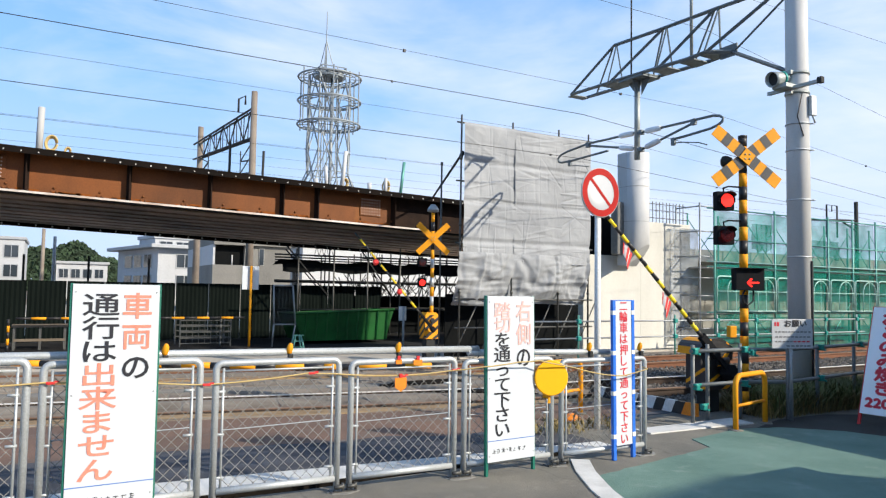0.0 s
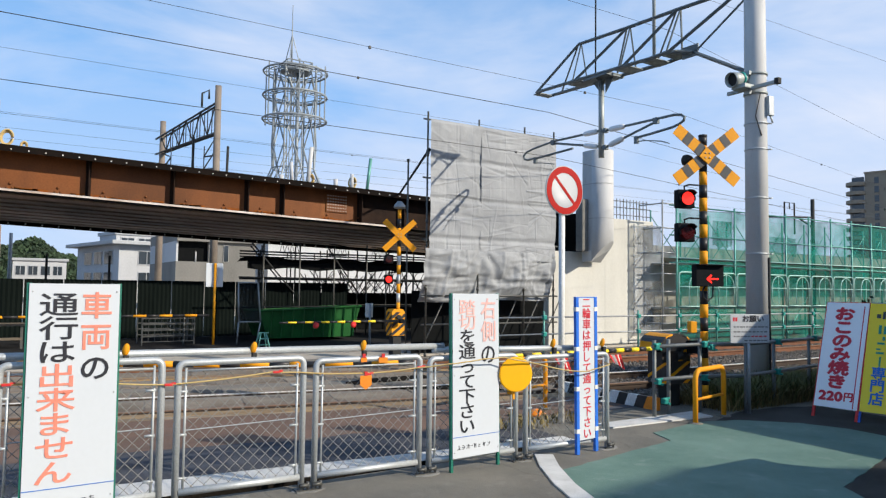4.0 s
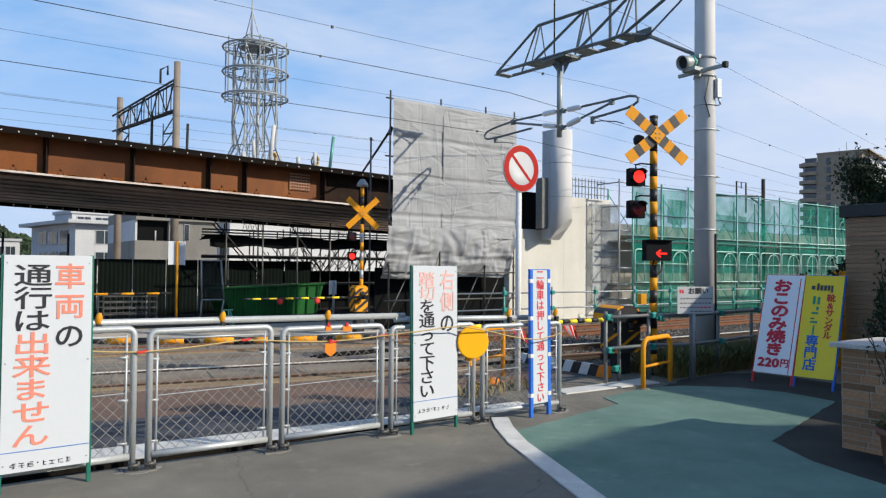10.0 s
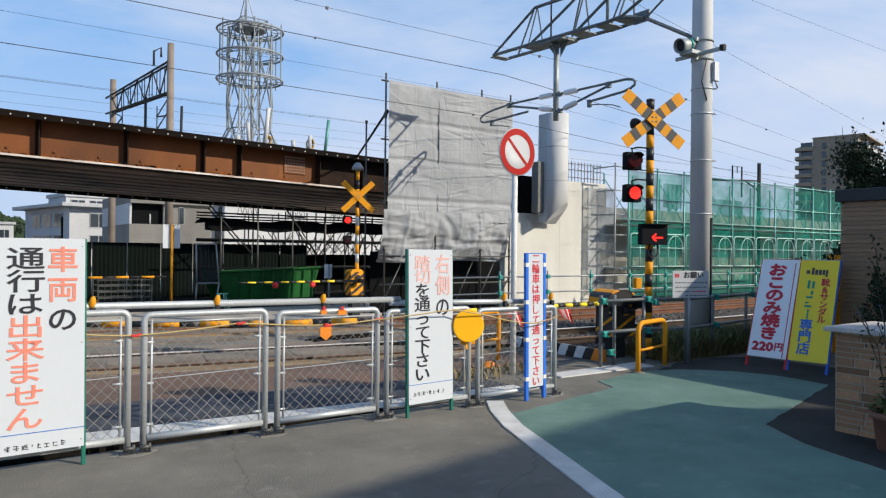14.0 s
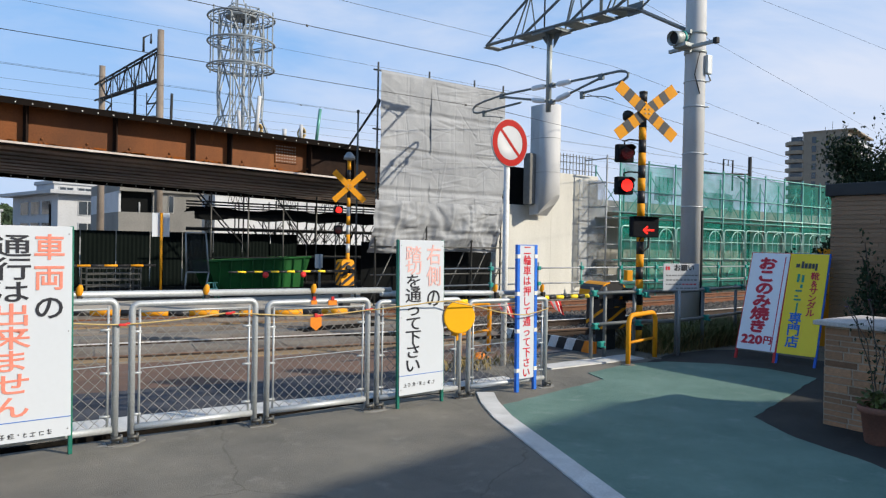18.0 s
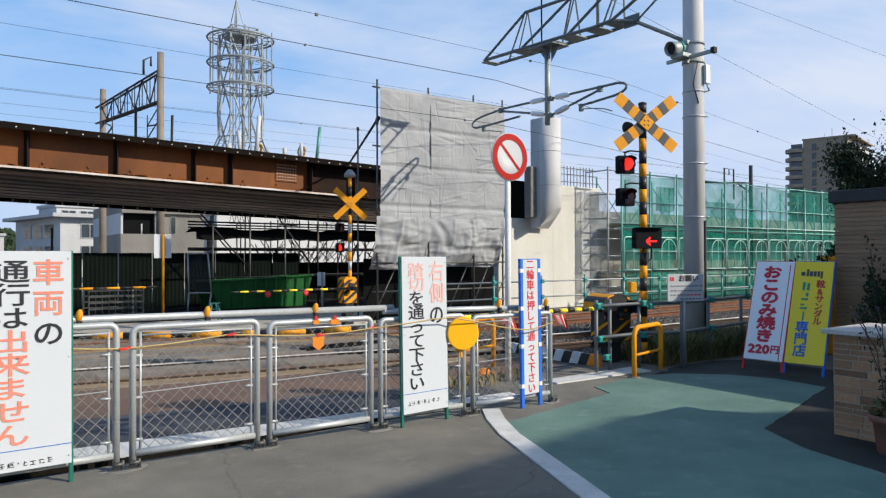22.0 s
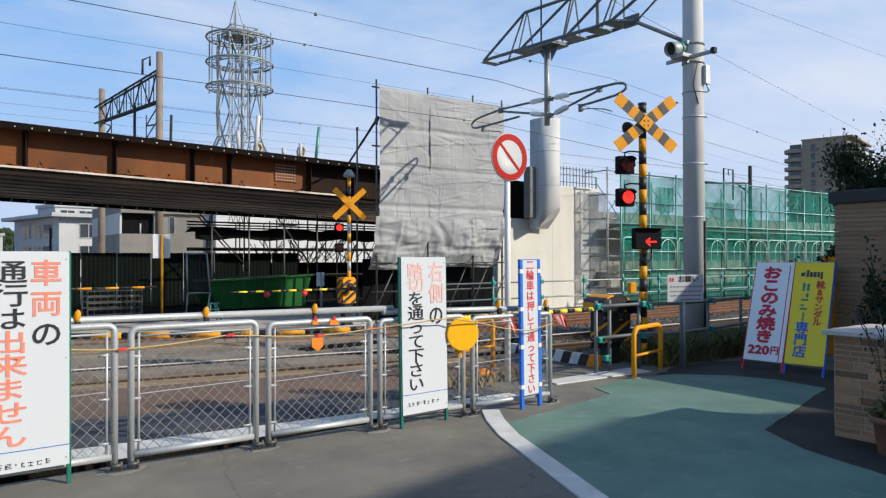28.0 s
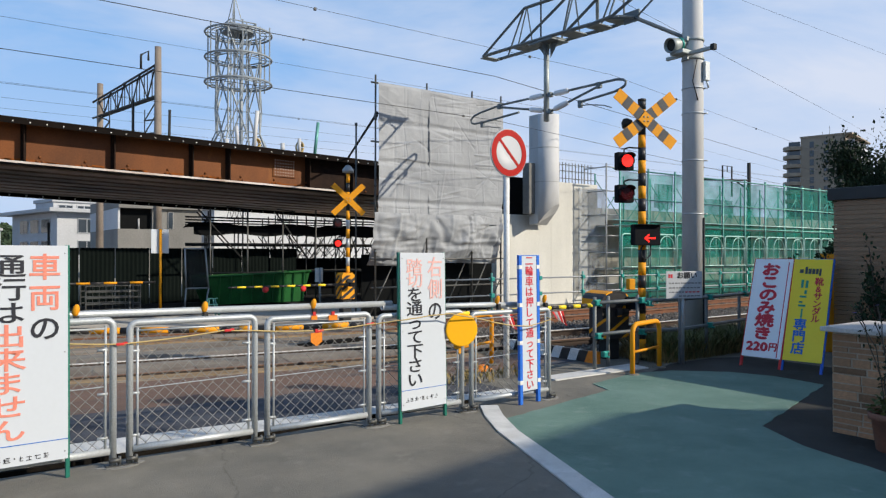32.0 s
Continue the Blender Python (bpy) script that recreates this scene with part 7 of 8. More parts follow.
def wire_pallet(x, y):
    th = thing("mesh_pallet", pose(x, y, 0), "stacked grey steel mesh pallets on the ground", "pallet")
    for lv in range(4):
        z = 0.08 + 0.15 * lv
        for k in range(9):
            bm = B()
            tube(bm, (0.15 * k, 0, z), (0.15 * k, 0, z + 0.13), 0.008, 4)
            part("bar", bm, SCAF, th)
        for yy, zz in ((0, z), (0, z + 0.13), (0.8, z + 0.13)):
            bm = B()
            tube(bm, (0, yy, zz), (1.25, yy, zz), 0.014, 5)
            part("rail", bm, SCAF, th)
    for xx in (0, 1.25):
        for yy in (0, 0.8):
            bm = B()
            tube(bm, (xx, yy, 0), (xx, yy, 0.72), 0.02, 5)
            part("leg", bm, SCAF, th)


wire_pallet(2.95, 18.95)


# ---- concrete pier ----
def pier():
    th = thing("concrete_pier", pose(0, 0, 0), "pale new concrete pier with grey round duct and rebar", "pier")
    bm = B()
    bx(bm, 12.25, 14.3, 14.5, 16.6, 0.0, 2.55, bevel=0.02)
    part("lower_block", bm, CONCRETE, th)
    bm = B()
    bx(bm, 14.28, 16.25, 14.497, 16.6, 0.0, 3.55, bevel=0.02)
    part("upper_block", bm, CONCRETE, th)
    # Black box in place of the shade inside the recess.
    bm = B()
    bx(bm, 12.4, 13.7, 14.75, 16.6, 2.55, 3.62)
    part("recess_wall", bm, NET_AND_SHADE, th)
    for k in range(13):
        bm = B()
        x = 14.45 + 0.135 * k
        tube(bm, (x, 14.6, 3.5), (x, 14.6, 4.15), 0.012, 5)
        part("rebar", bm, SCAF, th)
    for z in (3.68, 3.9, 4.08):
        bm = B()
        tube(bm, (14.35, 14.58, z), (16.2, 14.58, z), 0.011, 5)
        part("rebar", bm, SCAF, th)
    # the grey shaft hung before the pier: round in front, flat at its side, cut aslant at its foot
    cx, cy, r, back = 13.59, 13.95, 0.337, 14.3
    rim = [(cx - r, back)] + [(cx - r * math.cos(math.pi * k / 18), cy - r * math.sin(math.pi * k / 18)) for k in range(19)] + [(cx + r, back)]

    def foot(x, y):
        return max(2.27, 2.29 + 0.468 * (x - 13.25) - 0.995 * (y - 13.95))

    bm = B()
    lo = [bm.verts.new((x, y, foot(x, y))) for x, y in rim]
    mid = [bm.verts.new((x, y, 3.42)) for x, y in rim]
    hi = [bm.verts.new((x, y, 5.27)) for x, y in rim]
    n = len(rim)
    for p, q in ((lo, mid), (mid, hi)):
        for k in range(n):
            f = bm.faces.new((p[k], p[(k + 1) % n], q[(k + 1) % n], q[k]))
            f.smooth = 0 < k < n - 2
    bm.faces.new(lo[::-1])
    bm.faces.new(hi)
    part("shaft", bm, CONCRETE_GREY, th, "half-round grey concrete shaft")
    for z in (3.42, 4.35):
        bm = B()
        poly(bm, [(x + (x - cx) * 0.012, cy + (y - cy) * 1.012) for x, y in rim], z, z + 0.015)
        part("seam", bm, WALL_GREY, th)
    # Block takes the darkened concrete, its shade held in the colour.
    bm = B()
    bx(bm, 13.02, 13.252, 14.05, 14.32, 2.55, 3.95, bevel=0.04)
    part("bearing_block", bm, WALL_SHADED, th, "rounded dark block beside the shaft")
    bm = B()
    bx(bm, 15.28, 16.42, 14.36, 14.38, 0.3, 3.42)
    part("mesh_sheet", bm, WHITE_NET, th, "white mesh sheet")


pier()


# ---- green netted scaffold ----
def green_scaffold():
    Y = 13.62
    th = thing("netted_scaffold", pose(0, 0, 0), "teal frame scaffold hung with green safety net", "scaffold")
    bay = 1.31
    n = 26
    X0 = 16.22
    post = mesh_of("upright", (lambda b: (tube(b, (0, 0, 0), (0, 0, 4.05), 0.03, 6), b)[1])(B()), TEAL_PIPE)
    post2 = mesh_of("upright", (lambda b: (tube(b, (0, 0, 0), (0, 0, 3.9), 0.026, 6), b)[1])(B()), TEAL_PIPE)

    def guard():
        b = B()
        w, h = bay - 0.08, 1.0
        bent(b, [(0.04, 0, 0), (0.04, 0, h - 0.10), (0.07, 0, h - 0.03), (0.14, 0, h), (w - 0.06, 0, h), (w + 0.01, 0, h - 0.03), (w + 0.04, 0, h - 0.10), (w + 0.04, 0, 0)], 0.02, 6)
        bent(b, [(0.47, 0, 0)] + arc((0.83, 0, 0.60), 0.36, 180, 0, 8, (1, 0, 0), (0, 0, 1)) + [(1.19, 0, 0)], 0.015, 6)
        tube(b, (0.04, 0, 0.02), (w + 0.04, 0, 0.02), 0.02, 6)
        tube(b, (0.04, 0, 0.58), (w + 0.04, 0, 0.58), 0.013, 6)
        tube(b, (0.83, 0, 0), (0.83, 0, 0.96), 0.009, 5)
        return mesh_of("guard_frame", b, TEAL_WHITE)

    g = guard()
    for k in range(n + 1):
        for y, me in ((Y, post), (Y + 0.95, post2)):
            o = new("upright", me)
            o.parent = th
            o.matrix_basis = pose(X0 + bay * k, y, 0)
    for k in range(n):
        o = new("guard_frame", g)
        o.parent = th
        o.matrix_basis = pose(X0 + bay * k, Y - 0.05, 1.06)
        for ya, za, zb in ((0.05, 0.1 + 1.2 * (k % 2), 1.4 - 1.2 * (k % 2)), (0.9, 2.4, 3.7), (0.92, 3.7, 2.4)):
            bm = B()
            tube(bm, (X0 + bay * k, Y + ya, za), (X0 + bay * (k + 1), Y + ya, zb), 0.014, 5)
            part("brace", bm, TEAL_PIPE, th)
    for z, mt in ((0.35, TEAL_PIPE), (1.05, TEAL_PIPE), (2.32, TEAL_PIPE), (2.46, TEAL_WHITE), (3.1, TEAL_PIPE), (3.95, TEAL_PIPE)):
        bm = B()
        tube(bm, (X0 - 0.3, Y - 0.01, z), (X0 + bay * n, Y - 0.01, z), 0.022, 6)
        part("ledger", bm, mt, th)
    for z in (1.0, 2.28):
        bm = B()
        bx(bm, X0 - 0.2, X0 + bay * n, Y + 0.1, Y + 0.85, z, z + 0.04)
        part("walkway", bm, GALV_DULL, th)
    for k in range(0, n, 2):
        bm = B()
        x0, x1 = X0 + bay * k + 0.02, X0 + bay * (k + 2) - 0.02
        m_, nz = 20, 16
        V = [[bm.verts.new((x0 + (x1 - x0) * i / m_, Y + 0.04 + 0.035 * noise.noise(Vector((x0 + i * 0.4, j * 0.5, 2.0))), 0.02 + 3.93 * j / nz - 0.05 * math.sin(math.pi * i / m_) * (j == nz))) for i in range(m_ + 1)] for j in range(nz + 1)]
        for j in range(nz):
            for i in range(m_):
                f = bm.faces.new((V[j][i], V[j][i + 1], V[j + 1][i + 1], V[j + 1][i]))
                f.smooth = True
        part("net", bm, GREEN_NET, th, "green safety net")
    # end frame towards the pier
    for x, y in ((15.75, Y + 0.1), (15.75, Y + 0.95)):
        bm = B()
        tube(bm, (x, y, 0), (x, y, 4.1), 0.025, 6)
        part("upright", bm, GALV_DULL, th)
    for z in (0.6, 1.5, 2.0, 2.6, 3.3, 4.0):
        bm = B()
        tube(bm, (15.7, Y + 0.1, z), (16.4, Y + 0.1, z), 0.02, 6)
        tube(bm, (15.75, Y + 0.1, z), (15.75, Y + 0.95, z), 0.02, 6)
        part("rung", bm, GALV_DULL, th)


green_scaffold()


def viaduct_wall():
    """The new concrete viaduct behind the net: a wall with two pale ledges."""
    bm = B()
    bx(bm, 16.6, 60, 15.3, 17.5, 0.0, 0.75)
    bx(bm, 16.6, 60, 17.0, 17.5, 0.75, 2.55)
    bx(bm, 16.6, 60, 15.15, 17.5, 2.55, 2.92)
    bx(bm, 16.6, 60, 15.2, 15.45, 1.38, 1.62)
    solid("viaduct_wall", bm, CONCRETE, "pale concrete viaduct wall behind the green net", "wall", "structure")


viaduct_wall()


def folded_net(x0, x1, z0, z1, seed):
    """Spare net hung double over the walkway, darker where it is gathered."""
    bm = B()
    m_, nz = 14, 8
    V = [[bm.verts.new((x0 + (x1 - x0) * i / m_, 13.80 + 0.06 * math.sin(i * 1.9 + seed) + 0.04 * noise.noise(Vector((i * 0.6, j * 0.7, seed))), z0 + (z1 - z0) * j / nz + 0.07 * math.sin(i * 1.1 + seed) * (1 - j / nz))) for i in range(m_ + 1)] for j in range(nz + 1)]
    for j in range(nz):
        for i in range(m_):
            f = bm.faces.new((V[j][i], V[j][i + 1], V[j + 1][i + 1], V[j + 1][i]))
            f.smooth = True
    solid("folded_net", bm, GREEN_NET, "gathered green net hung double on the scaffold", "net", group="gathered nets")


folded_net(18.1, 19.0, 2.85, 3.65, 1)
folded_net(20.4, 22.3, 2.75, 3.3, 2)
folded_net(16.4, 18.6, 0.75, 1.1, 4)
folded_net(16.5, 19.2, 1.75, 2.4, 5)
folded_net(20.0, 23.4, 1.8, 2.35, 6)


def line_post():
    """A dark lineside post with a side arm and a square wire frame, behind the net."""
    th = thing("line_post", pose(25.2, 14.9, 0), "dark lineside post with a side arm and frame", "post")
    bm = B()
    tube(bm, (0, 0, 0), (0, 0, 4.95), 0.07, 8)
    part("post", bm, STEEL_DARK, th)
    bm = B()
    tube(bm, (0, 0, 4.28), (-3.1, 0, 4.12), 0.035, 6)
    tube(bm, (0, 0, 3.9), (-1.0, 0, 4.24), 0.03, 6)
    part("side_arm", bm, STEEL_DARK, th)
    bm = B()
    bent(bm, [(-1.15, 0, 3.6), (-1.15, 0, 4.72), (-1.75, 0, 4.72), (-1.75, 0, 3.6)], 0.03, 6)
    tube(bm, (-1.45, 0, 4.72), (-1.45, 0, 4.5), 0.02, 5)
    part("frame", bm, STEEL_DARK, th)


line_post()


def lineside_rail():
    th = thing("pipe_railing", pose(0, 0, 0), "low pipe railing with teal clamps before the scaffolds", "railing")
    for k in range(9):
        bm = B()
        x = 9.4 + 1.6 * k
        tube(bm, (x, 13.2, -0.1), (x, 13.2, 1.0), 0.025, 6)
        part("post", bm, TEAL_PIPE if k % 2 else GALV_DULL, th)
    for z in (0.45, 0.85):
        bm = B()
        tube(bm, (9.0, 13.2, z), (22.6, 13.2, z), 0.022, 6)
        part("rail", bm, GALV_DULL, th)
    for k in range(9):
        x = 9.4 + 1.6 * k
        for z in (0.45, 0.85):
            bm = B()
            bx(bm, x - 0.05, x + 0.05, 13.14, 13.24, z - 0.05, z + 0.05, bevel=0.01)
            part("clamp", bm, TEAL, th)


lineside_rail()


def mesh_screen():
    """A framed net panel standing before the container, and a small teal trestle."""
    th = thing("mesh_screen", pose(0, 0, 0), "dark net screen in a thin steel frame", "screen")
    q = [(SCREEN[k][0], 18.3, SCREEN[k][1]) for k in range(4)]
    for a, b in zip(q, q[1:] + q[:1]):
        bm = B()
        tube(bm, a, b, 0.022, 6)
        part("bar", bm, GALV_DULL, th)
    bm = B()
    va = [bm.verts.new(p) for p in q]
    vb = [bm.verts.new((p[0], p[1] + 0.01, p[2])) for p in q]
    bm.faces.new(va)
    bm.faces.new(vb[::-1])
    for k in range(4):
        bm.faces.new((va[k], vb[k], vb[(k + 1) % 4], va[(k + 1) % 4]))
    part("net", bm, DARK_NET, th, "see-through black net")
    for k in (0, 1):
        bm = B()
        tube(bm, (q[k][0], 18.32, 0.0), q[3 - k], 0.022, 6)
        part("leg", bm, GALV_DULL, th)
    th = thing("trestle", pose(5.22, 16.5, 0), "small teal steel trestle on the site ground", "trestle")
    for y in (-0.15, 0.15):
        for s in (-1, 1):
            bm = B()
            tube(bm, (0.15 * s, y, 0), (0.06 * s, y * 0.4, 0.42), 0.018, 6)
            part("leg", bm, TEAL_PIPE, th)
    for z in (0.14, 0.28, 0.42):
        bm = B()
        tube(bm, (-0.12, -0.1, z), (0.12, -0.1, z), 0.014, 6)
        part("rung", bm, TEAL_PIPE, th)


SCREEN = [(5.12, 1.59), (5.63, 1.59), (5.72, 0.57), (5.15, 0.58)]
mesh_screen()


def site_bench():
    th = thing("work_bench", pose(-0.69, 19.0, 0), "low brown plank bench before the site fence", "bench")
    bm = B()
    bx(bm, 0, 1.14, 0, 0.5, 0.52, 0.58, bevel=0.006)
    part("top", bm, EARTH, th)
    bm = B()
    bx(bm, 0.05, 1.09, 0.02, 0.04, 0.20, 0.26)
    part("stretcher", bm, EARTH, th)
    for x in (0.03, 0.55, 1.06):
        for y in (0.03, 0.44):
            bm = B()
            bx(bm, x, x + 0.05, y, y + 0.05, 0, 0.52)
            part("leg", bm, SCAF, th)


site_bench()


# ---- distance ----
def house(name, x0, x1, y0, y1, h, mt, label, roof, wins, rz=0.0, over=0.5, category="house"):
    """A plain far building with a roof slab and windows set into its near face and left face."""
    th = thing(name, pose(x0, y0, 0, 0, 0, rz), label, category)
    W, D = x1 - x0, y1 - y0
    bm = B()
    bx(bm, 0, W, 0, D, -1, h)
    part("wall", bm, mt, th)
    bm = B()
    bx(bm, -over, W + over, -over, D + over, h, h + 0.3, bevel=0.05)
    part("roof", bm, roof, th)
    for face, u0, u1, z0, z1, nu, nz in wins:
        for i in range(nu):
            for j in range(nz):
                du, dz = (u1 - u0) / nu, (z1 - z0) / nz
                a, b = u0 + du * i, u0 + du * (i + 0.72)
                c, d = z0 + dz * j, z0 + dz * (j + 0.6)
                bm = B()
                bx(bm, a - 0.06, b + 0.06, -0.06, 0.02, c - 0.06, d + 0.06)
                mm = pose(0, 0, 0) if face == 0 else pose(0, D, 0, 0, 0, -90)
                fr_ = part("window", bm, WALL_WHITE if mt is not WALL_WHITE else ROOF_GREY, th, m=mm)
                bm = B()
                bx(bm, a, (a + b) / 2 - 0.03, -0.075, -0.06, c, d)
                bx(bm, (a + b) / 2 + 0.03, b, -0.075, -0.06, c, d)
                part("pane", bm, GLASS, fr_)
    return th


# white two-storey house seen under the bridge, its corner towards the road
house("white_house", 7.35, 12.5, 60, 70.3, 4.55, WALL_WHITE, "white two-storey house with grey flat eaves", ROOF_GREY, ((0, 1.5, 5.0, 1.35, 4.75, 2, 2), (1, 2.2, 9.6, 1.35, 4.75, 3, 2)), rz=12, over=0.8)
house("roof_storey", 7.45, 10.8, 63, 67, 5.5, WALL_WHITE, "small white roof storey of the house", ROOF_GREY, ((0, 0.4, 3.2, 4.9, 5.5, 2, 1),), rz=12, over=0.15, category="building")
house("white_flats", -9.3, -2.45, 80, 90, 5.8, WALL_WHITE, "white three-storey block of flats", ROOF_GREY, ((0, 3.6, 6.8, 0.3, 6.0, 2, 3),), over=0.15, category="building")


def dark_building():
    th = thing("grey_building", pose(8.5, 44, 0), "grey concrete building with a dark open upper floor", "building")
    # open_floor is a black inset: the dimness of the storey put into colour.
    for nm, x0, x1, z0, z1, y0, mt in (("lower_wall", 0, 4.8, -1, 2.88, 0.0, WALL_SHADED), ("open_floor", 0.1, 2.0, 2.885, 4.1, 0.35, NET_AND_SHADE), ("upper_wall", 0, 4.8, 4.1, 4.75, -0.25, WALL_SHADED), ("right_wall", 1.9, 4.8, 2.88, 4.1, 0.02, WALL_SHADED), ("side_wall", 0.0, 0.12, 2.88, 4.1, 0.0, WALL_WHITE), ("floor_slab", 0.12, 1.9, 2.7, 2.885, 0.01, WALL_SHADED)):
        bm = B()
        bx(bm, x0, x1, y0, 9, z0, z1)
        part(nm, bm, mt, th)
    for x, z0, z1 in ((2.78, 2.9, 3.95),):
        bm = B()
        bx(bm, x, x + 0.32, -0.03, 0.02, z0, z1)
        fr_ = part("window", bm, WALL_GREY, th)
        bm = B()
        bx(bm, x + 0.03, x + 0.29, -0.045, -0.03, z0 + 0.03, z1 - 0.03)
        part("pane", bm, GLASS, fr_)
    bm = B()
    tube(bm, (1.2, 0.3, 2.88), (1.2, 0.3, 3.5), 0.05, 6)
    part("railing_post", bm, WALL_WHITE, th)


dark_building()

house("white_hall", 16.0, 44, 50, 70, 4.6, WALL_HALL, "long white hall behind the scaffold", ROOF_GREY, (), over=0.2, category="building")
house("low_school", 0.4, 5.6, 90, 98, 3.85, WALL_WHITE, "low white building with a row of windows", ROOF_GREY, ((0, 0.3, 5.1, 2.3, 3.9, 4, 1),), over=0.2, category="building")


def apartment():
    """The beige apartment block: a plain gable face, curved corner balconies and a long balcony side."""
    th = thing("apartment_block", pose(230.0, 103.9, 0, 0, 0, 13), "beige tiled apartment block with stacked balconies", "building")
    H, W, D = 38.8, 29.0, 12.8
    bm = B()
    bx(bm, 0, W, 0, D, -1, H)
    part("wall", bm, WALL_BEIGE, th)
    bm = B()
    bx(bm, -0.25, W + 0.3, -1.9, D + 0.2, H, H + 0.45)
    part("roof", bm, WALL_BEIGE, th)
    bm = B()
    bx(bm, 0.0, 6.0, D, D + 4.2, -1, H - 2.2)
    part("stair_wing", bm, WALL_GREY, th)
    for z, k in ((H + 0.4, 0), (H + 0.4, 1)):
        bm = B()
        tube(bm, (3.0 + 4 * k, 5.0 + 3 * k, z), (3.0 + 4 * k, 5.0 + 3 * k, z + 3.2 - k), 0.06, 5)
        part("aerial", bm, STEEL_DARK, th)
    for k in range(13):
        z = H - 2.9 - 2.85 * k
        # curved balcony at the corner
        bm = B()
        cx, cy, r = 0.6, D + 2.6, 2.7
        pts = [(cx - r * math.cos(radians(a)), cy + r * 1.05 * math.sin(radians(a))) for a in range(-75, 91, 15)] + [(3.0, cy + 2.6), (3.0, D - 0.4)]
        poly(bm, pts, z - 0.9, z + 0.25)
        part("balcony", bm, WALL_BEIGE, th)
        bm = B()
        bx(bm, -0.05, 0.4, D + 0.2, D + 3.6, z + 0.25, z + 1.9)
        part("balcony_recess", bm, GLASS, th)
        # tall slot and small window in the gable face
        for y, w, h0, h1 in ((9.5, 0.62, -0.5, 1.5), (5.4, 0.62, 0.2, 1.2), (2.6, 0.5, 0.3, 1.1)):
            if y < 3 and k % 2:
                continue
            bm = B()
            bx(bm, -0.12, 0.0, y - w - 0.1, y + w + 0.1, z + h0 - 0.1, z + h1 + 0.1)
            fr_ = part("window", bm, WALL_BEIGE, th)
            bm = B()
            bx(bm, -0.16, -0.12, y - w, y + w, z + h0, z + h1)
            part("pane", bm, GLASS, fr_)
        bm = B()
        bx(bm, 0.4, W - 0.4, -1.8, 0.0, z - 0.85, z - 0.65)
        bx(bm, 0.4, W - 0.4, -1.8, -1.65, z - 0.65, z + 0.35)
        part("balcony", bm, WALL_WHITE, th, "long white balcony")
        for j in range(6):
            bm = B()
            x0 = 1.0 + 4.7 * j
            bx(bm, x0, x0 + 3.4, -0.06, 0.0, z - 0.6, z + 1.4)
            part("balcony_door", bm, GLASS, th)
            bm = B()
            bx(bm, x0 + 3.9, x0 + 4.1, -1.7, -0.06, z - 0.65, z + 1.8)
            part("party_wall", bm, WALL_WHITE, th)


apartment()


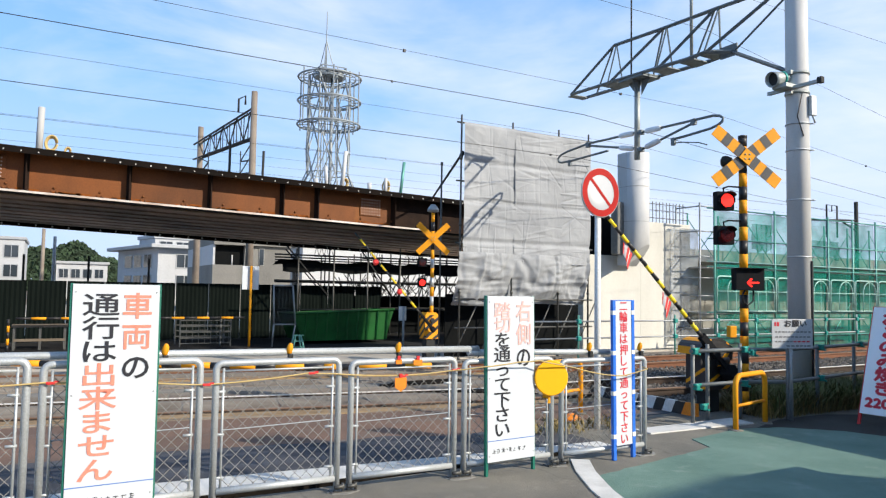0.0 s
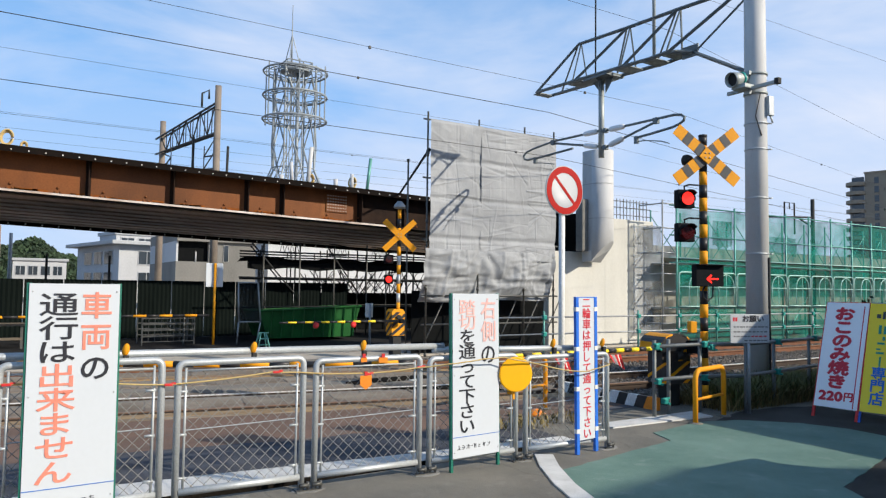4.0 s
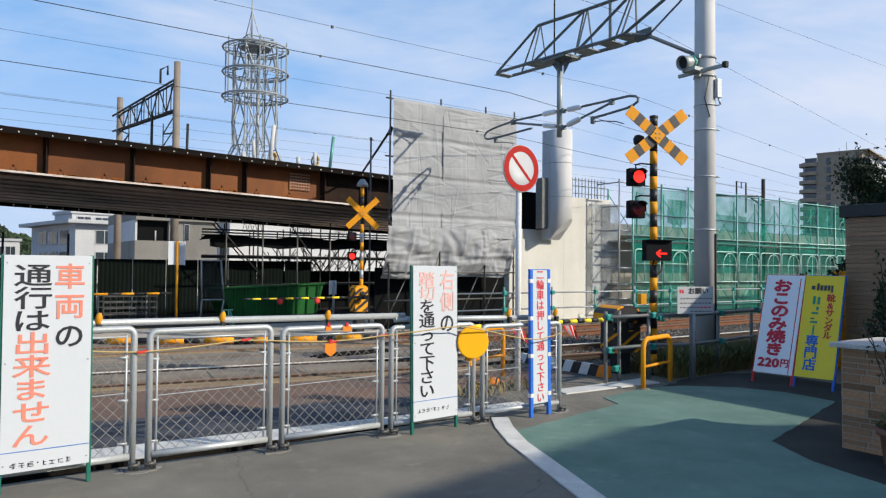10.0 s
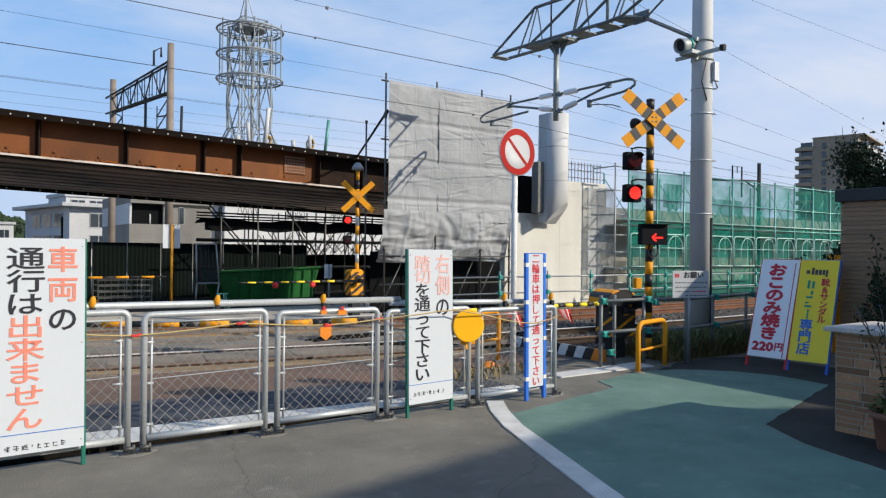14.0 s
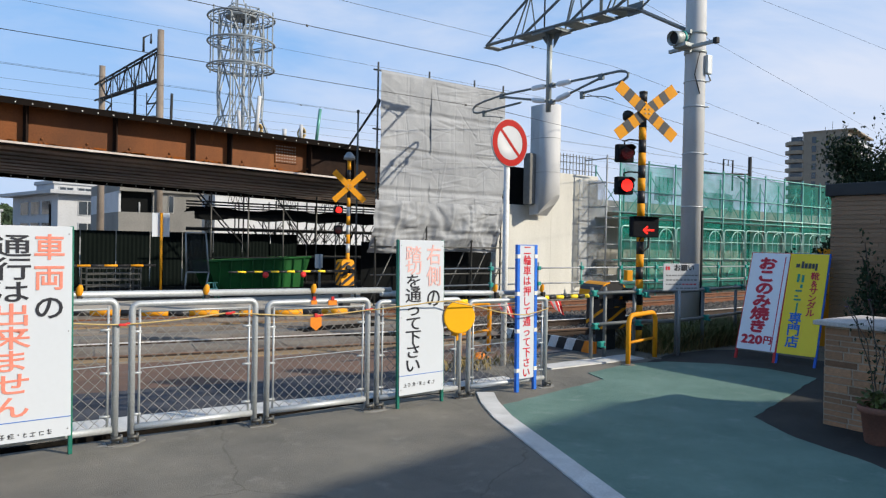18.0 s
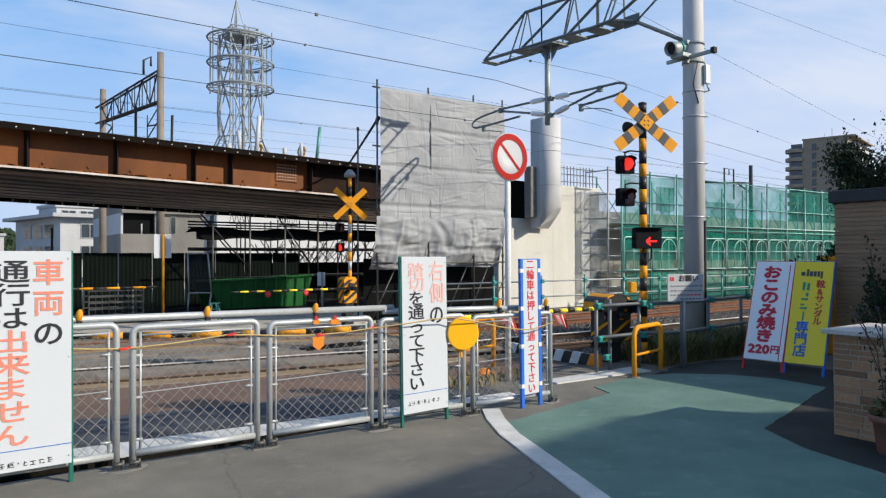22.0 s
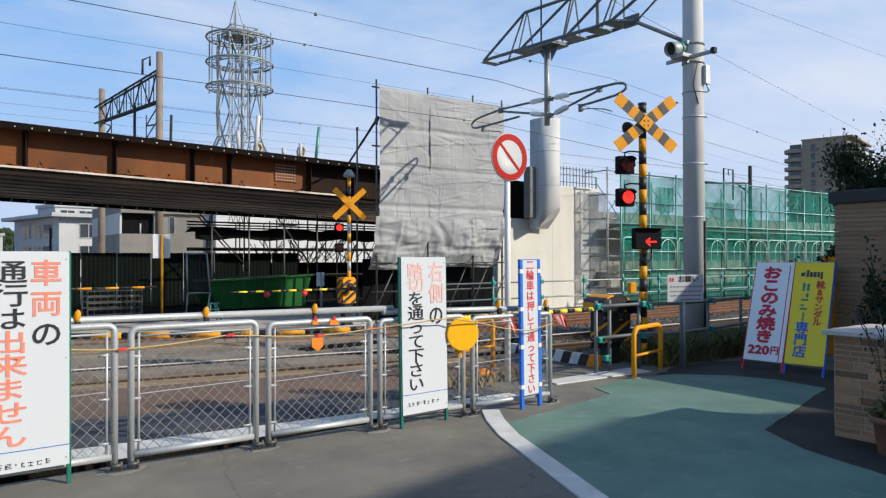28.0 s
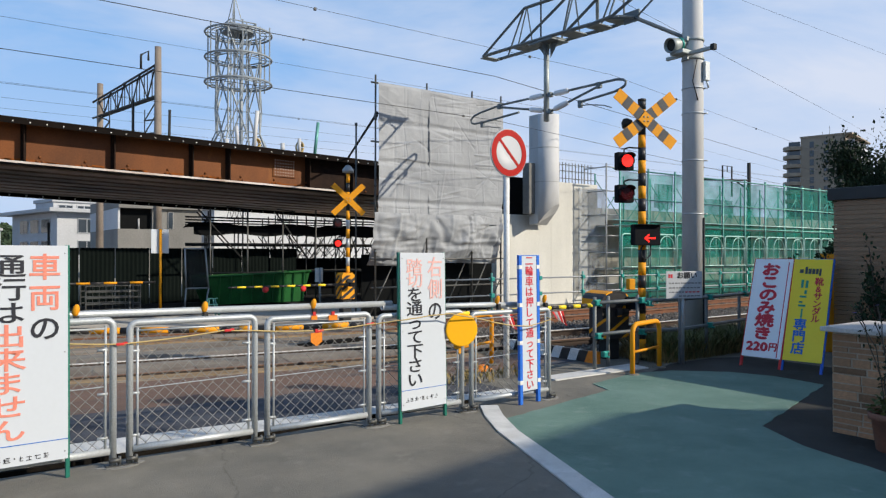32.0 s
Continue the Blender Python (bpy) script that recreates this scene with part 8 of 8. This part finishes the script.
def steel_tower():
    """The white lattice radio tower with three ring platforms."""
    cx, cy = 26.6, 75.0
    th = thing("radio_tower", pose(cx, cy, 0), "white steel lattice tower with three ring platforms", "tower")

    def rad(z):
        return 2.45 + max(0.0, 14.4 - z) * 0.42

    legs = 8
    core = [8, 11.6, 14.4, 17.0, 19.9, 22.6, 25.3]

    def at(k, z):
        return (rad(z) * math.cos(k * math.tau / legs), rad(z) * math.sin(k * math.tau / legs), z)

    for k in range(legs):
        bm = B()
        bent(bm, [at(k, z) for z in [0] + core + [26.0]], 0.10 if k % 2 else 0.07, 6)
        part("leg", bm, TOWER, th)
    for i, (z0, z1) in enumerate(zip(core, core[1:])):
        for k in range(legs):
            mid = at(k + 0.5, z1 if (i + k) % 2 else z0)
            for kk in (k, k + 1):
                bm = B()
                tube(bm, at(kk, z0 if (i + k) % 2 else z1), mid, 0.07, 5)
                part("bracing", bm, TOWER, th)
            if i in (1, 3, 4, 5):
                bm = B()
                tube(bm, at(k, z1), at(k + 1, z1), 0.07, 5)
                part("girt", bm, TOWER, th)
    bm = B()
    tube(bm, (0.3, 0, 6), (0.3, 0, 25.3), 0.2, 8)
    part("riser", bm, TOWER, th)
    for dx in (-0.75, -0.35):
        bm = B()
        tube(bm, (dx, -0.6, 8), (dx, -0.6, 25.3), 0.05, 5)
        part("ladder_rail", bm, TOWER, th)
    for z in (19.9, 22.6, 25.3):
        m = 32
        for r, zz, t in ((3.52, z, 0.115), (2.95, z, 0.06)):
            bm = B()
            pts = [(r * math.cos(k * math.tau / m), r * math.sin(k * math.tau / m), zz) for k in range(m + 1)]
            bent(bm, pts, t, 5)
            part("ring", bm, TOWER, th)
        for k in range(16):
            a = k * math.tau / 16
            bm = B()
            tube(bm, (2.4 * math.cos(a), 2.4 * math.sin(a), z), (3.52 * math.cos(a), 3.52 * math.sin(a), z), 0.05, 5)
            part("spoke", bm, TOWER, th)
    for k in range(6):
        a = k * math.tau / 6 + 0.3
        bm = B()
        tube(bm, (3.52 * math.cos(a), 3.52 * math.sin(a), 19.5), (3.52 * math.cos(a), 3.52 * math.sin(a), 25.9), 0.08, 5)
        part("antenna", bm, TOWER, th)
    bm = B()
    tube(bm, (-0.5, 0, 26), (-0.5, 0, 33), 0.10, 6, 0.04)
    for k in range(3):
        a = k * math.tau / 3
        tube(bm, (1.1 * math.cos(a) - 0.5, 1.1 * math.sin(a), 26), (-0.5, 0, 29.6), 0.05, 5)
    part("mast", bm, TOWER, th)
    bm = B()
    lathe(bm, [(1.7, 25.3), (1.75, 25.45), (0.0, 25.5)], 16)
    part("top_deck", bm, TOWER, th)
    for k in range(4):
        for z in (26.35, 26.0):
            a, b = (k + 0.5) * math.tau / 4, (k + 1.5) * math.tau / 4
            bm = B()
            tube(bm, (2.0 * math.cos(a), 2.0 * math.sin(a), z), (2.0 * math.cos(b), 2.0 * math.sin(b), z), 0.07, 5)
            part("guard_rail", bm, TOWER, th)
        bm = B()
        tube(bm, (2.0 * math.cos(a), 2.0 * math.sin(a), 25.5), (2.0 * math.cos(a), 2.0 * math.sin(a), 26.4), 0.07, 5)
        part("guard_post", bm, TOWER, th)
    bm = B()
    bx(bm, -1.2, 1.2, -1.0, 1.0, 25.55, 26.2, bevel=0.05)
    part("equipment_cabin", bm, TOWER, th)


steel_tower()


def far_portal():
    """The brown catenary portal with its lattice beam behind the bridge."""
    th = thing("line_portal", pose(0, 0, 0), "dark lattice portal between two brown concrete poles", "portal")
    A, C = Vector((7.78, 32.0, 0)), Vector((6.6, 38.5, 0))
    for p, h in ((A, 10.45), (C, 9.95)):
        bm = B()
        tube(bm, p, p + Vector((0, 0, h)), 0.19, 12, 0.14)
        part("pole", bm, POLE_OLD, th)
    zt0, zb0, zt1, zb1 = 9.65, 8.3, 9.15, 8.3
    n = 8
    bm = B()
    for s in (-0.1, 0.1):
        d = Vector((s, 0, 0))
        for za, zb in ((zt0, zt1), (zb0, zb1)):
            tube(bm, A + d + Vector((0, 0, za)), A.lerp(C, 1.1) + d + Vector((0, 0, za + (zb - za) * 1.1)), 0.05, 5)
        for k in range(n):
            u, v = k / n, (k + 1) / n
            p, q = A.lerp(C, u) + d, A.lerp(C, v) + d
            a, b = zb0 + (zb1 - zb0) * u, zt0 + (zt1 - zt0) * v
            c, e = zt0 + (zt1 - zt0) * u, zb0 + (zb1 - zb0) * v
            tube(bm, p + Vector((0, 0, a)), p + Vector((0, 0, c)), 0.022, 4)
            if s > 0:
                continue
            if k % 2:
                tube(bm, p + Vector((0, 0, a)), q + Vector((0, 0, b)), 0.034, 4)
            else:
                tube(bm, p + Vector((0, 0, c)), q + Vector((0, 0, e)), 0.034, 4)
    part("lattice_beam", bm, STEEL_DARK, th)
    for p, z, s in ((A, 7.3, 1), (A, 6.7, 1), (C, 7.4, -1)):
        bm = B()
        e = p + Vector((0, s * 2.4, z + 0.3))
        tube(bm, p + Vector((0, 0, z)), e, 0.04, 5)
        tube(bm, p + Vector((0, 0, z + 0.9)), e, 0.03, 5)
        tube(bm, e + Vector((0, 0, -0.5)), e + Vector((0, 0, 0.5)), 0.025, 5)
        part("bracket", bm, STEEL_DARK, th)
    for p, q in ((Vector((0.5, 0.2, 5)), Vector((0.55, 0.2, 7.8))), (Vector((-0.8, 1.0, 5)), Vector((-0.8, 1.0, 8.2)))):
        bm = B()
        tube(bm, A + p, A + q, 0.06, 6)
        part("dropper", bm, STEEL_DARK, th)
    bm = B()
    bent(bm, [A + Vector((-0.7, 0, 9.4)), A + Vector((-0.7, 0, 10.0)), A + Vector((-0.4, 0, 10.2)), A + Vector((-0.4, 0, 9.8))], 0.05, 5)
    part("hook", bm, STEEL_DARK, th)


far_portal()


def plain_pole(x, y, h, r, mt, label):
    bm = B()
    tube(bm, (x, y, -0.1), (x, y, h), r, 10, r * 0.8)
    solid("pole", bm, mt, label, "pole")


plain_pole(0.1, 30.0, 3.3, 0.07, WALL_HALL, "slim white pole behind the site fence")
plain_pole(-0.45, 45.0, 4.6, 0.11, POLE_OLD, "brown pole behind the site fence")


def wooded_hill():
    """A low wooded hill: many leaf clumps over a mound."""
    rng = random.Random(6)
    verts, faces = [], []
    for _ in range(13000):
        u, a = rng.random() ** 0.5, rng.uniform(0, math.tau)
        x, y = 24 * u * math.cos(a), 14 * u * math.sin(a)
        h = 12.6 * math.cos(min(1, u) * math.pi / 2) ** 0.8 * (0.82 + 0.18 * math.sin(x * 0.35) * math.cos(y * 0.4 + x * 0.1))
        c = Vector((1 + x, 205 + y, h + rng.uniform(-1.5, 0.5)))
        s = rng.uniform(0.35, 0.95)
        q = Euler((rng.uniform(0, 6), rng.uniform(0, 6), rng.uniform(0, 6))).to_matrix()
        i = len(verts)
        for p in ((1, 0, 0), (-0.5, 0.8, 0.2), (-0.5, -0.8, 0.2), (0, 0, 0.9)):
            v = c + q @ Vector(p) * s
            verts.append(tuple(v))
        faces += [(i, i + 1, i + 3), (i + 1, i + 2, i + 3), (i + 2, i, i + 3), (i, i + 2, i + 1)]
    me = bpy.data.meshes.new("wooded_hill")
    me.from_pydata(verts, [], faces)
    me.materials.append(HILL)
    tagged(new("wooded_hill", me), "dark green wooded hill on the skyline", "hill", "", "stuff")


wooded_hill()
# houses behind the camera, which shade the footway and close the place


def corner_house():
    """The house across the lane whose corner shades the footway."""
    th = thing("house_behind", pose(0, 0, 0), "grey corner house across the lane", "house")
    pts = [(7.0, -4.43), (10.7, -3.77), (18.7, -8.2), (17.0, -14.0), (7.0, -14.0)]
    bm = B()
    poly(bm, pts, -0.2, 5.1)
    part("wall", bm, WALL_GREY, th)
    bm = B()
    poly(bm, pts, 5.1, 5.35)
    part("roof", bm, ROOF_GREY, th)


corner_house()
house("house_behind", -16, -4, -16, -9, 5.0, WALL_BEIGE, "beige house across the lane", ROOF_GREY, (), over=0.2)
shop_building()
stone_pillar()


# ---- what moves ----
BLINK, PHASE, LAG = 1.225, 0.48, 0.0675


def motions():
    for arm, pivot, keys in ((ARM_NEAR, PIVOT_NEAR, ((0, 42), (0.4, 37), (0.8, 30), (1.2, 22), (1.6, 14), (2.0, 6.5), (2.3, 2), (2.6, 0), (32, 0))),
                             (ARM_FAR, PIVOT_FAR, ((0, 47), (0.4, 42), (0.8, 35), (1.2, 26.5), (1.6, 18), (2.0, 10.5), (2.4, 4.5), (2.8, 1), (3.1, 0), (32, 0)))):
        walk(arm, [(t, pose(*pivot, 0, a, 0)) for t, a in keys])
    for lens, first, s in LENSES:
        rest = Vector((0, -0.03 * s, 0))
        rows, lit = [(0.0, 0.0 if first else 180.0)], first
        k = 0
        while PHASE + k * BLINK / 2 < 31.8:
            t = PHASE + k * BLINK / 2 + LAG * (k % 2)
            base = 180.0 * (k + (0 if first else 1))
            rows += [(t - 0.067, base), (t - 0.0333, base + 60.0), (t, base + 120.0), (t + 0.0333, base + 180.0)]
            k += 1
        rows.append((32.0, 180.0 * (k + (0 if first else 1))))
        walk(lens, [(tt, pose(rest.x, rest.y, rest.z, 0, 0, a)) for tt, a in rows])


motions()
